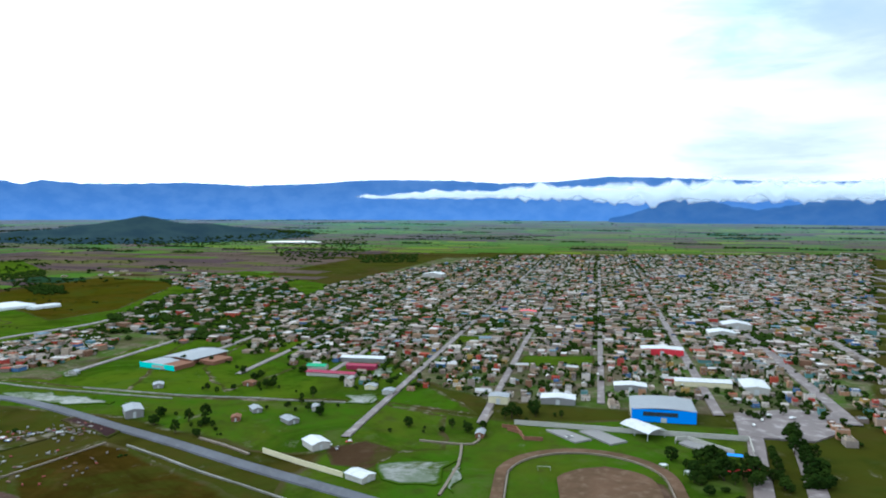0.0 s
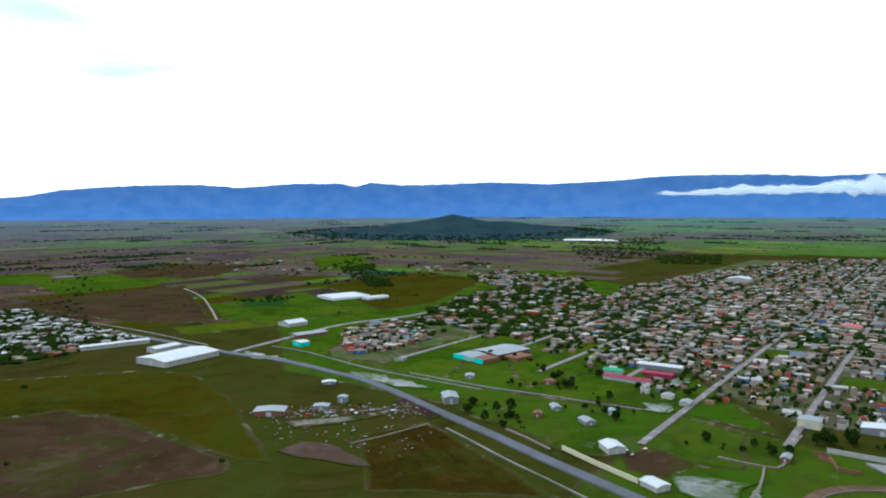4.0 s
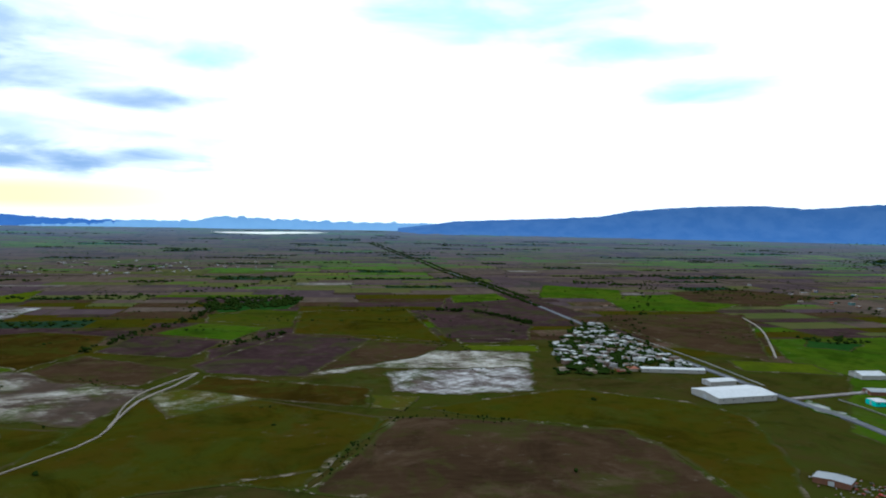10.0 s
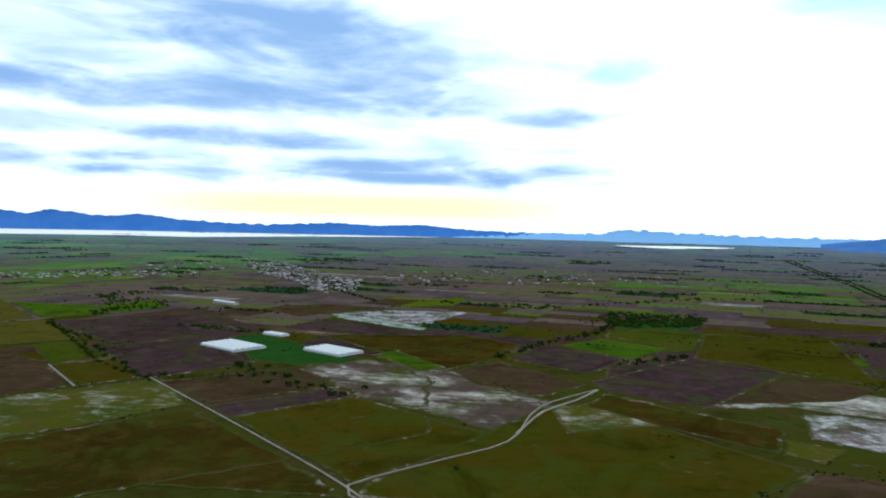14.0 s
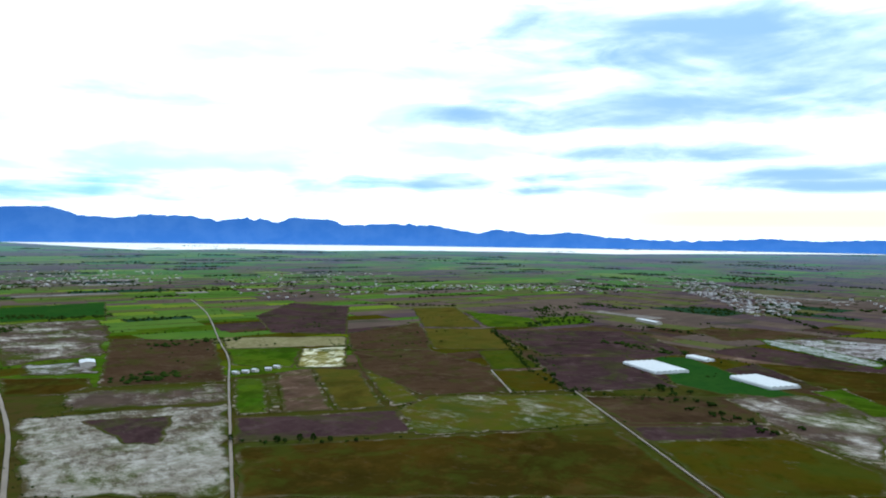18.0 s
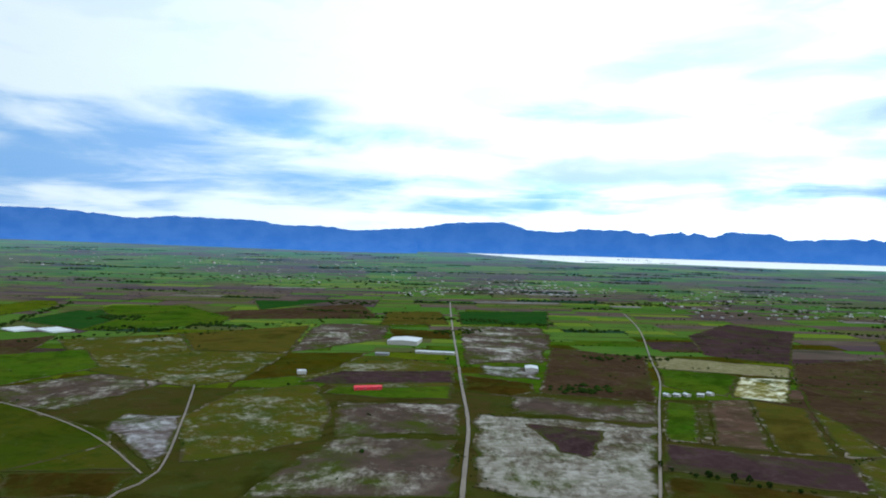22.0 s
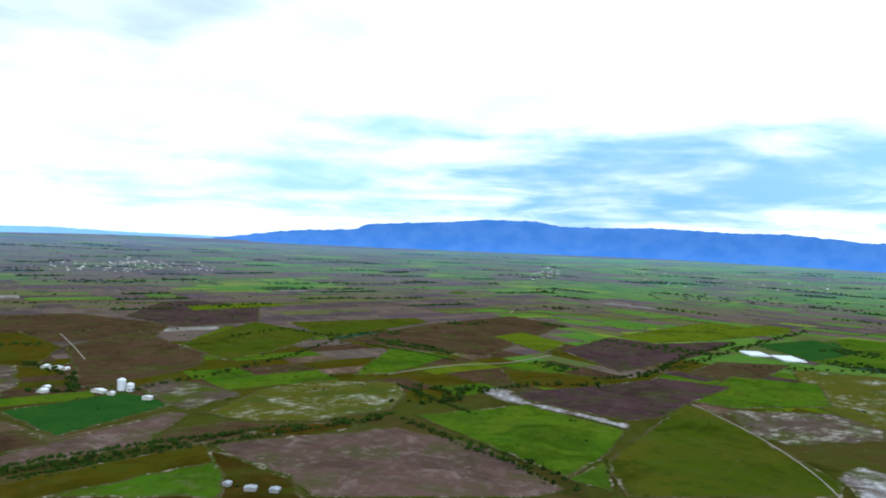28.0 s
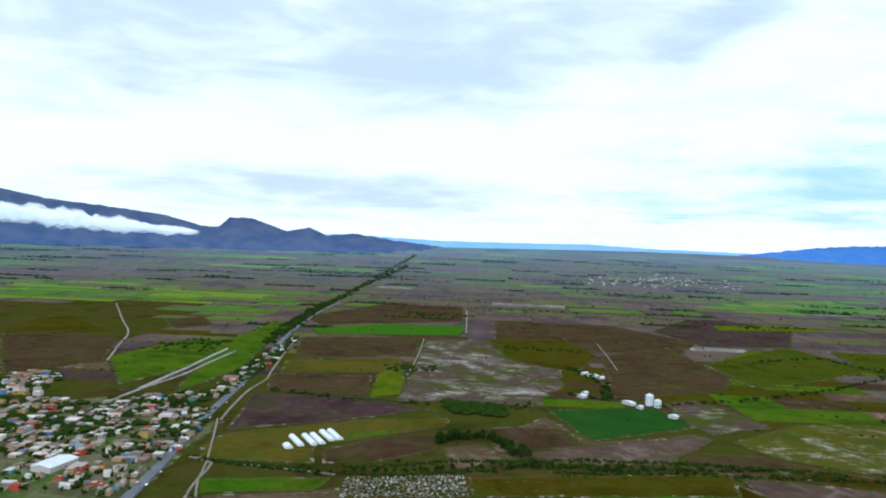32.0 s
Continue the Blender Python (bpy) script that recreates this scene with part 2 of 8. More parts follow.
M["crop"] = surface("dense_crop", mottled((0.014, 0.048, 0.008), (0.020, 0.056, 0.009), (0.010, 0.034, 0.007), 0.014, 0.10, (75, 4)), bump=0.4, bump_scale=0.6)
M["ochre"] = surface("ripening_crop", mottled((0.060, 0.052, 0.008), (0.072, 0.054, 0.010), (0.044, 0.044, 0.007), 0.014, 0.10, specks=0.15), bump=0.3, bump_scale=0.5)
M["asphalt"] = surface("asphalt", mottled((0.105, 0.110, 0.132), (0.082, 0.084, 0.098), (0.135, 0.138, 0.150), 0.03, 0.5), rough=0.8, gloss=0.1)
M["dirt"] = surface("wet_dirt_road", mottled((0.1267, 0.0979, 0.0691), (0.1613, 0.1267, 0.0922), (0.0922, 0.0691, 0.0490), 0.03, 0.2), rough=0.6)
# pale third tone paints the shimmer of wet patches
M["street"] = surface("town_street", mottled((0.165, 0.135, 0.132), (0.130, 0.105, 0.104), (0.33, 0.30, 0.30), 0.035, 0.11, specks=0.0), rough=0.6, gloss=0.2)
M["water"] = surface("standing_water", mottled((0.19, 0.18, 0.16), (0.12, 0.115, 0.09), (0.25, 0.24, 0.23), 0.03, 0.12), rough=0.4, gloss=0.15)


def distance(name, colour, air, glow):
    """Backdrop of far mountains, also the hill: dark woodland; blue air haze is painted as emission, stronger at the
    foot.
    """
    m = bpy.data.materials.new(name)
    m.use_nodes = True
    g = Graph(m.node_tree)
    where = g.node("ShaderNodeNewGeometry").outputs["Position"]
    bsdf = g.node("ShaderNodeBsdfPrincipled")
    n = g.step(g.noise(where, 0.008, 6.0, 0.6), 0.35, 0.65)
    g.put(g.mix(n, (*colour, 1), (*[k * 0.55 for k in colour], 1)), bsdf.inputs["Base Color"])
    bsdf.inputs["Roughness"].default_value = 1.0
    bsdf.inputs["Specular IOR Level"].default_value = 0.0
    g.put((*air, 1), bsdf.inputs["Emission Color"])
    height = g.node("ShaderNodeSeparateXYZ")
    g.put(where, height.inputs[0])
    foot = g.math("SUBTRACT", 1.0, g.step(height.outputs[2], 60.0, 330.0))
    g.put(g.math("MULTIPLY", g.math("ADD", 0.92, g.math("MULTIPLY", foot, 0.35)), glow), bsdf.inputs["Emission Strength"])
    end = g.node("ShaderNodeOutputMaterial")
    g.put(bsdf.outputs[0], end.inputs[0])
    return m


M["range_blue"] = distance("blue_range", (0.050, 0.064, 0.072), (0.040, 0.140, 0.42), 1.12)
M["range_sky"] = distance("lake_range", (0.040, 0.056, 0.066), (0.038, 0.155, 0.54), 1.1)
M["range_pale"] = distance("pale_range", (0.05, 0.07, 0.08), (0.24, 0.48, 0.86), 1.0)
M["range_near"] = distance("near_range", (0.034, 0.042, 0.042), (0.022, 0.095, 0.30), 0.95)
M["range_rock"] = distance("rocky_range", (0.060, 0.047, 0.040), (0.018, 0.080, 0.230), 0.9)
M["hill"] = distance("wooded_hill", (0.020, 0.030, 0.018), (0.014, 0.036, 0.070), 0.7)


def wet(name, a, b, pale, amount, broad=0.02, fine=0.15, stretch=(1.0, 1.0), turn=0.0, shine=0.2, rim=None, furrow=0.0, patchy=False):
    """Soil or grass with standing water and pale mud in streaks; amount: the share under water. The pale colour also
    paints the water's sky sheen.
    """
    m = bpy.data.materials.new(name)
    m.use_nodes = True
    g = Graph(m.node_tree)
    where = g.node("ShaderNodeNewGeometry").outputs["Position"]
    bsdf = g.node("ShaderNodeBsdfPrincipled")
    mp = g.node("ShaderNodeMapping")
    g.put(where, mp.inputs[0])
    mp.vector_type = "TEXTURE"
    mp.inputs["Rotation"].default_value = (0, 0, radians(turn))
    mp.inputs["Scale"].default_value = (1 / stretch[0], 1 / stretch[1], 1000.0)
    big = g.noise(where, broad, 5.0, 0.62, distortion=0.8)
    small = g.noise(mp.outputs[0], fine, 10.0, 0.80)
    wetness = g.math("ADD", g.math("MULTIPLY", big, 0.5), g.math("MULTIPLY", small, 0.5))
    edge = 0.62 - 0.26 * amount
    pool = g.step(wetness, edge - 0.05, edge + 0.09)
    depth = g.math("ADD", 0.45, g.math("MULTIPLY", g.step(g.noise(where, 0.05, 8.0, 0.75), 0.36, 0.64), 0.55))
    pool = g.math("MULTIPLY", pool, depth)
    if patchy:
        pool = g.math("MULTIPLY", pool, g.step(g.noise(where, 0.0075, 4.0, 0.6, distortion=0.6), 0.35, 0.55))
    if furrow:
        ridge = g.node("ShaderNodeTexWave")
        g.put(mp.outputs[0], ridge.inputs["Vector"])
        for key, value in (("Scale", 0.045), ("Distortion", 9.0), ("Detail", 4.0), ("Detail Scale", 0.35), ("Detail Roughness", 0.6)):
            ridge.inputs[key].default_value = value
        pool = g.math("MULTIPLY", pool, g.math("SUBTRACT", 1.0, g.math("MULTIPLY", g.step(ridge.outputs["Fac"], 0.45, 0.8), furrow)))
    dry = g.mix(g.step(g.noise(where, 0.05, 5.0), 0.35, 0.65), (*a, 1), (*b, 1))
    weeds = g.mix(g.step(g.noise(where, 0.013, 6.0, 0.65), 0.46, 0.64), dry, (0.040, 0.050, 0.008, 1))
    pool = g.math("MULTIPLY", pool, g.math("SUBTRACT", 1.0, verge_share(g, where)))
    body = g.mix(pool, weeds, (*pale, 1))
    g.put(margin(g, where, body) if rim is None else g.mix(verge_share(g, where), body, (*rim, 1)), bsdf.inputs["Base Color"])
    g.put(g.math("MULTIPLY", pool, 0.4), bsdf.inputs["Specular IOR Level"])
    rough = g.math("SUBTRACT", 0.92, g.math("MULTIPLY", pool, 0.92 - shine))
    g.put(rough, bsdf.inputs["Roughness"])
    end = g.node("ShaderNodeOutputMaterial")
    g.put(bsdf.outputs[0], end.inputs[0])
    return m


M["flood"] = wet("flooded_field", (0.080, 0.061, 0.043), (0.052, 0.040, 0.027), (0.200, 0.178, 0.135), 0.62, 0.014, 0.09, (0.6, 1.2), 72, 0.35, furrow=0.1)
M["silver"] = wet("flood_painted_sheen", (0.088, 0.064, 0.056), (0.066, 0.050, 0.044), (0.25, 0.235, 0.24), 0.56, 0.02, 0.10, (0.6, 1.1), 25, 0.3, furrow=0.28)
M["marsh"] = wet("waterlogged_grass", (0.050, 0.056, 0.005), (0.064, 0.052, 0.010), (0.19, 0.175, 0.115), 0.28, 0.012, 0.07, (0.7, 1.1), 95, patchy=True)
# bright yellowish tone puts reflected light on water into the colour
M["glint"] = wet("stubble_painted_glints", (0.15, 0.13, 0.02), (0.11, 0.09, 0.02), (0.70, 0.66, 0.42), 0.45, 0.03, 0.15, (0.3, 1.4), 15, 0.1)
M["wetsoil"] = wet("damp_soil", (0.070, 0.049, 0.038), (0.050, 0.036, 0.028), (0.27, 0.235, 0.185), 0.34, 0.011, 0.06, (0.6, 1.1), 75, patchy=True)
M["straw"] = surface("pale_stubble", mottled((0.1600, 0.1440, 0.0680), (0.1200, 0.1040, 0.0440), (0.2640, 0.2400, 0.1520), 0.02, 0.1, (15, 5)))
M["umber"] = surface("brown_pasture", mottled((0.040, 0.025, 0.0035), (0.025, 0.019, 0.003), (0.052, 0.031, 0.006), 0.007, 0.04, specks=0.12))
M["limeolive"] = surface("yellow_green_field", mottled((0.034, 0.050, 0.003), (0.050, 0.048, 0.005), (0.020, 0.036, 0.003), 0.008, 0.05, specks=0.15))
M["meadow"] = surface("wet_town_meadow", mottled((0.034, 0.080, 0.004), (0.050, 0.074, 0.006), (0.040, 0.046, 0.010), 0.014, 0.06, specks=0.5), bump=0.4, bump_scale=0.5)
M["rose"] = surface("pinkish_soil", mottled((0.074, 0.044, 0.036), (0.056, 0.036, 0.026), (0.108, 0.076, 0.070), 0.009, 0.06, (20, 6), 0.5), bump=0.3, bump_scale=0.4)
M["brightgreen"] = surface("young_crop", mottled((0.030, 0.085, 0.006), (0.036, 0.092, 0.007), (0.026, 0.070, 0.006), 0.02, 0.1))
M["yard"] = surface("town_yards", mottled((0.098, 0.078, 0.052), (0.042, 0.084, 0.010), (0.150, 0.126, 0.098), 0.022, 0.10, specks=0.3), bump=0.2)

M["pool"] = wet("rain_pool_on_grass", (0.034, 0.070, 0.004), (0.046, 0.066, 0.006), (0.145, 0.150, 0.140), 0.72, 0.035, 0.12, (0.7, 1.2), 30, 0.3, (0.034, 0.068, 0.004))

# pasture, plough and woods of the outer plain, paler and cooler to paint in haze
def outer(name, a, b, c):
    """A tone of the far fields, streaked along the furrows; blue air haze is put in as emission, growing towards the
    ranges.
    """
    m = bpy.data.materials.new(name)
    m.use_nodes = True
    g = Graph(m.node_tree)
    where = g.node("ShaderNodeNewGeometry").outputs["Position"]
    mp = g.node("ShaderNodeMapping", vector_type="TEXTURE")
    g.put(where, mp.inputs[0])
    mp.inputs["Rotation"].default_value = (0, 0, radians(-15))
    mp.inputs["Scale"].default_value = (2.6, 1.0, 1000.0)
    col = g.mix(g.step(g.noise(where, 0.0035, 4.0, 0.6), 0.36, 0.64), (*a, 1), (*b, 1))
    col = g.mix(g.math("MULTIPLY", g.step(g.noise(mp.outputs[0], 0.03, 6.0, 0.68), 0.47, 0.66), 0.7), col, (*c, 1))
    col = g.mix(g.math("MULTIPLY", g.step(g.noise(mp.outputs[0], 0.011, 5.0, 0.66), 0.56, 0.66), 0.5), col, (0.020, 0.034, 0.014, 1))
    bsdf = g.node("ShaderNodeBsdfPrincipled")
    g.put(col, bsdf.inputs["Base Color"])
    bsdf.inputs["Roughness"].default_value = 1.0
    bsdf.inputs["Specular IOR Level"].default_value = 0.0
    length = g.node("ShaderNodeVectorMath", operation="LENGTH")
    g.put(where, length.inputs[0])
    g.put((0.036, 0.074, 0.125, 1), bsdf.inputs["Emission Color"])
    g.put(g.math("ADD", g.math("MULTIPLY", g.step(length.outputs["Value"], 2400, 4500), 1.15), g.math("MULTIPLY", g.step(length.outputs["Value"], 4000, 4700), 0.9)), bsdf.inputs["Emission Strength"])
    end = g.node("ShaderNodeOutputMaterial")
    g.put(bsdf.outputs[0], end.inputs[0])
    return m


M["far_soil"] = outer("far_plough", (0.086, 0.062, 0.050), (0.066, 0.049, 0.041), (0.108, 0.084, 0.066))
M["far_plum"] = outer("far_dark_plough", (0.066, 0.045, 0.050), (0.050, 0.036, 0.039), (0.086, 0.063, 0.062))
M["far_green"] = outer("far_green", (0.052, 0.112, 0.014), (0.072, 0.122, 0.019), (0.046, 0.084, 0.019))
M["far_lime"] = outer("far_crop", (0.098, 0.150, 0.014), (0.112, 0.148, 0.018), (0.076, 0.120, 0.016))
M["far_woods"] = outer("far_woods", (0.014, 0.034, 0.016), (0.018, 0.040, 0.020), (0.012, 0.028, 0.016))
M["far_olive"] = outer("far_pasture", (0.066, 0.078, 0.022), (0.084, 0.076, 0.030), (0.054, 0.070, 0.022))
# brightened tone paints water glints on far flooded fields
M["far_wet"] = outer("far_flood_painted_glints", (0.10, 0.085, 0.075), (0.16, 0.145, 0.135), (0.26, 0.24, 0.22))


def patchwork(name, tones, glow_colour, near, far, glow):
    """The distant plain: cells of field and wood; air haze is painted as blue emission that grows towards the ranges.
    """
    m = bpy.data.materials.new(name)
    m.use_nodes = True
    g = Graph(m.node_tree)
    where = g.node("ShaderNodeNewGeometry").outputs["Position"]
    mp = g.node("ShaderNodeMapping", vector_type="TEXTURE")
    g.put(where, mp.inputs[0])
    mp.inputs["Rotation"].default_value = (0, 0, radians(-12))
    mp.inputs["Scale"].default_value = (380.0, 170.0, 100000.0)
    cells = g.node("ShaderNodeTexVoronoi", distance="CHEBYCHEV", voronoi_dimensions="2D")
    g.put(mp.outputs[0], cells.inputs["Vector"])
    cells.inputs["Scale"].default_value = 1.0
    pick = g.node("ShaderNodeSeparateColor")
    g.put(cells.outputs["Color"], pick.inputs[0])
    broad = g.noise(where, 0.0011, 3.0)
    value = g.math("ADD", g.math("MULTIPLY", pick.outputs[0], 0.72), g.math("MULTIPLY", g.step(broad, 0.35, 0.65), 0.28))
    n = g.node("ShaderNodeValToRGB")
    el = n.color_ramp.elements
    while len(el) < len(tones):
        el.new(0.5)
    for i, (e, c) in enumerate(zip(el, tones)):
        e.position = i / (len(tones) - 1)
        e.color = (*c, 1)
    g.put(value, n.inputs[0])
    dark = g.math("MULTIPLY", g.step(g.noise(mp.outputs[0], 2.6, 6.0, 0.7), 0.55, 0.66), 0.42)
    bsdf = g.node("ShaderNodeBsdfPrincipled")
    g.put(g.mix(dark, n.outputs[0], (0.012, 0.026, 0.020, 1)), bsdf.inputs["Base Color"])
    bsdf.inputs["Roughness"].default_value = 1.0
    bsdf.inputs["Specular IOR Level"].default_value = 0.0
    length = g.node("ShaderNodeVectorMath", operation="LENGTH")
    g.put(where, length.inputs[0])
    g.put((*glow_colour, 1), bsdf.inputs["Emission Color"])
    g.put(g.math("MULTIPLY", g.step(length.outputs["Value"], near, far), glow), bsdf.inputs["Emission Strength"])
    end = g.node("ShaderNodeOutputMaterial")
    g.put(bsdf.outputs[0], end.inputs[0])
    return m


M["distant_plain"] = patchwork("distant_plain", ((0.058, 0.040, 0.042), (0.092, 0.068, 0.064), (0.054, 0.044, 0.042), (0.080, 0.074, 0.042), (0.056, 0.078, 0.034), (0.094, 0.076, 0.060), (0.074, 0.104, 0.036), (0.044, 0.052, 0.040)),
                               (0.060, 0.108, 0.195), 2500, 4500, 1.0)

# ---------------- the valley floor ----------------
def far_lift(turn):
    """How high the plain's rim stands at a bearing in degrees, shaped so that the horizon fits the camera's view."""
    turn = (turn + 35) % 360 - 35
    view_lift = 46 * max(0.0, min(1.0, (turn - 172) / 28)) * max(0.0, min(1.0, (268 - turn) / 24))
    return 112 + 0.3 * turn + view_lift if turn < 295 else 200.5 - (turn - 295) * 3.3


def eye_height(turn):
    """Height of the drone when it faces a bearing."""
    return 150 + 0.3 * max(0.0, min((turn + 35) % 360 - 35, 262.0))


def bearing_of(x, y):
    return math.degrees(math.atan2(-x, y))


def land(x, y):
    """Height of the ground: level round the town, rising to the feet of the ranges to fit the camera's view."""
    r = math.hypot(x, y)
    return 0.0 if r < 2600 else far_lift(bearing_of(x, y)) * ((min(r, 4750) - 2600) / 2300) ** 1.4


def mesh_object(name, bm, material, parent=None, smooth=False):
    data = bpy.data.meshes.new(name)
    bm.to_mesh(data)
    bm.free()
    for m in material if isinstance(material, (list, tuple)) else (material,):
        data.materials.append(m)
    if smooth:
        for f in data.polygons:
            f.use_smooth = True
    ob = new(name, data)
    if parent is not None:
        ob.parent = parent
    return ob


def part(name, bm, material, parent, label=""):
    return tagged(mesh_object(name, bm, material, parent), label)


bm = bmesh.new()
rings = [[bm.verts.new((0, 0, 0))]]
radii = [120, 300, 600, 1000, 1500, 2000, 2400, 2600, 2750, 2900, 3100, 3300, 3500, 3700, 3900, 4100, 4300, 4500, 4700, 4900, 5200, 5600]
for r in radii:
    rings.append([bm.verts.new((-r * math.sin(a), r * math.cos(a), land(-r * math.sin(a), r * math.cos(a)))) for a in [radians(k * 2) for k in range(180)]])
for k in range(180):
    bm.faces.new((rings[0][0], rings[1][k], rings[1][(k + 1) % 180]))
for a, b in zip(rings[1:], rings[2:]):
    for k in range(180):
        bm.faces.new((a[k], b[k], b[(k + 1) % 180], a[(k + 1) % 180]))
ground = tagged(mesh_object("ground", bm, M["land"], smooth=True), "wide valley floor of damp grass and earth", "ground", kind="structure")


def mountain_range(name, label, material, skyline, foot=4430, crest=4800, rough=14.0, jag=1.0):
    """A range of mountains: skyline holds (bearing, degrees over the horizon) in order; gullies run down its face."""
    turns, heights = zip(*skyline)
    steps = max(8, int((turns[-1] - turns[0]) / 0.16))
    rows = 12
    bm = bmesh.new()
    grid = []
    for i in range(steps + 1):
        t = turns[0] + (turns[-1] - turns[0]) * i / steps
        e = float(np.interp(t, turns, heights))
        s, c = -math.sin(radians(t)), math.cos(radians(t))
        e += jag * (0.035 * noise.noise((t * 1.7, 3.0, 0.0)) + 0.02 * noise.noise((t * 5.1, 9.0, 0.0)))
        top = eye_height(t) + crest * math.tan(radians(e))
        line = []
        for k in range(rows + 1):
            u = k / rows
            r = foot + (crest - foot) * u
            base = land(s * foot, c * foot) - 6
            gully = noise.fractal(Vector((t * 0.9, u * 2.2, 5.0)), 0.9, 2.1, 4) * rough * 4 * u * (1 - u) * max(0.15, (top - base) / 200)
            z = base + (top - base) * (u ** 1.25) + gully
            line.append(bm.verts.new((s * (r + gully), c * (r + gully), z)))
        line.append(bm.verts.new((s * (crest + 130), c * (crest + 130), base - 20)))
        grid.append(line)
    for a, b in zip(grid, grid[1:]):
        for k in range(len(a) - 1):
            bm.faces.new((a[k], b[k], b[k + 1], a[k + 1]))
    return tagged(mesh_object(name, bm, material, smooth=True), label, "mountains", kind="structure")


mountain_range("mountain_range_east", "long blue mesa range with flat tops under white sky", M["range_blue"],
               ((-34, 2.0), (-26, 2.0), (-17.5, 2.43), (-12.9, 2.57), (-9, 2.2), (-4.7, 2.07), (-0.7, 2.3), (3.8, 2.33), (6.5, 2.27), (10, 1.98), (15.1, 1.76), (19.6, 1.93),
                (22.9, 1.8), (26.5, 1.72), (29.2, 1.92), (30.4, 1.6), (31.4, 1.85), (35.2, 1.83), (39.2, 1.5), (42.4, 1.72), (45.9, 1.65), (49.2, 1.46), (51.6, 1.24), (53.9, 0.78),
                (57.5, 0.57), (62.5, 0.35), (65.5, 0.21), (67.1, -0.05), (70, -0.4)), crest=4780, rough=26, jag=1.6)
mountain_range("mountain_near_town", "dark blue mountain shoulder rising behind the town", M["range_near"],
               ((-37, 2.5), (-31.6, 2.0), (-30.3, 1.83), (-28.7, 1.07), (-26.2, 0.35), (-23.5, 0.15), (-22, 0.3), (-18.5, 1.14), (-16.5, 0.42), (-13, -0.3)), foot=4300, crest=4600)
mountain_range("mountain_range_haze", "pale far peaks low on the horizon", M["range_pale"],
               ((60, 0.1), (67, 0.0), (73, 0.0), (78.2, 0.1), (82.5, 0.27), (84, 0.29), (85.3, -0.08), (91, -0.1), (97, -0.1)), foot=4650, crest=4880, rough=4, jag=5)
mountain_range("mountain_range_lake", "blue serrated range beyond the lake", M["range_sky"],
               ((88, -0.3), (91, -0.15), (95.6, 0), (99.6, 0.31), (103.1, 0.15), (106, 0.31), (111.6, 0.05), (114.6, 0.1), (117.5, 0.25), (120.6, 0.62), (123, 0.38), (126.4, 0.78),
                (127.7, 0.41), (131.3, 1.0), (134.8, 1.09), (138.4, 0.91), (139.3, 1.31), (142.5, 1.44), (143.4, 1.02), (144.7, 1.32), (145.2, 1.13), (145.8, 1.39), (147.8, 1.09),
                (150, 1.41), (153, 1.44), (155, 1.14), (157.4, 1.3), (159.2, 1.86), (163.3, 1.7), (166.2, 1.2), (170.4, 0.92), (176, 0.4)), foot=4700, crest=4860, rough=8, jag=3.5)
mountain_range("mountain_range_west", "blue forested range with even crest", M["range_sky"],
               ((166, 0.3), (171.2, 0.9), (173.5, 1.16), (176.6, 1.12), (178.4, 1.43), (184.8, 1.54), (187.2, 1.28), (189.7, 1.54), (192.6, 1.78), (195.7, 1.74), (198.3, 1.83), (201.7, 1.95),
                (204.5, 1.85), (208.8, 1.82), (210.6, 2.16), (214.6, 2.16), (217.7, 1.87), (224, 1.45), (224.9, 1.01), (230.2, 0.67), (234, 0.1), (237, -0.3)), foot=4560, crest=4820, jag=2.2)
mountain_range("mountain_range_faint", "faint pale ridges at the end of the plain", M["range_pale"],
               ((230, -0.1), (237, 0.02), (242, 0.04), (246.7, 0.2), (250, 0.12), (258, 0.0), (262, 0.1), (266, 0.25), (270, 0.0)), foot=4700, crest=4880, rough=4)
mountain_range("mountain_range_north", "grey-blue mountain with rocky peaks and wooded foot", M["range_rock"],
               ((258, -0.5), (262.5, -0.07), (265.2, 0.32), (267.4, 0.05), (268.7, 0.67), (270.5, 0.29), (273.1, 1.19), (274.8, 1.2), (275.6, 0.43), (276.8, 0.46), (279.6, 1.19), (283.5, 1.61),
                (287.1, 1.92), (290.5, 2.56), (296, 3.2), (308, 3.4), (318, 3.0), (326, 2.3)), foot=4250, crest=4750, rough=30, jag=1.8)


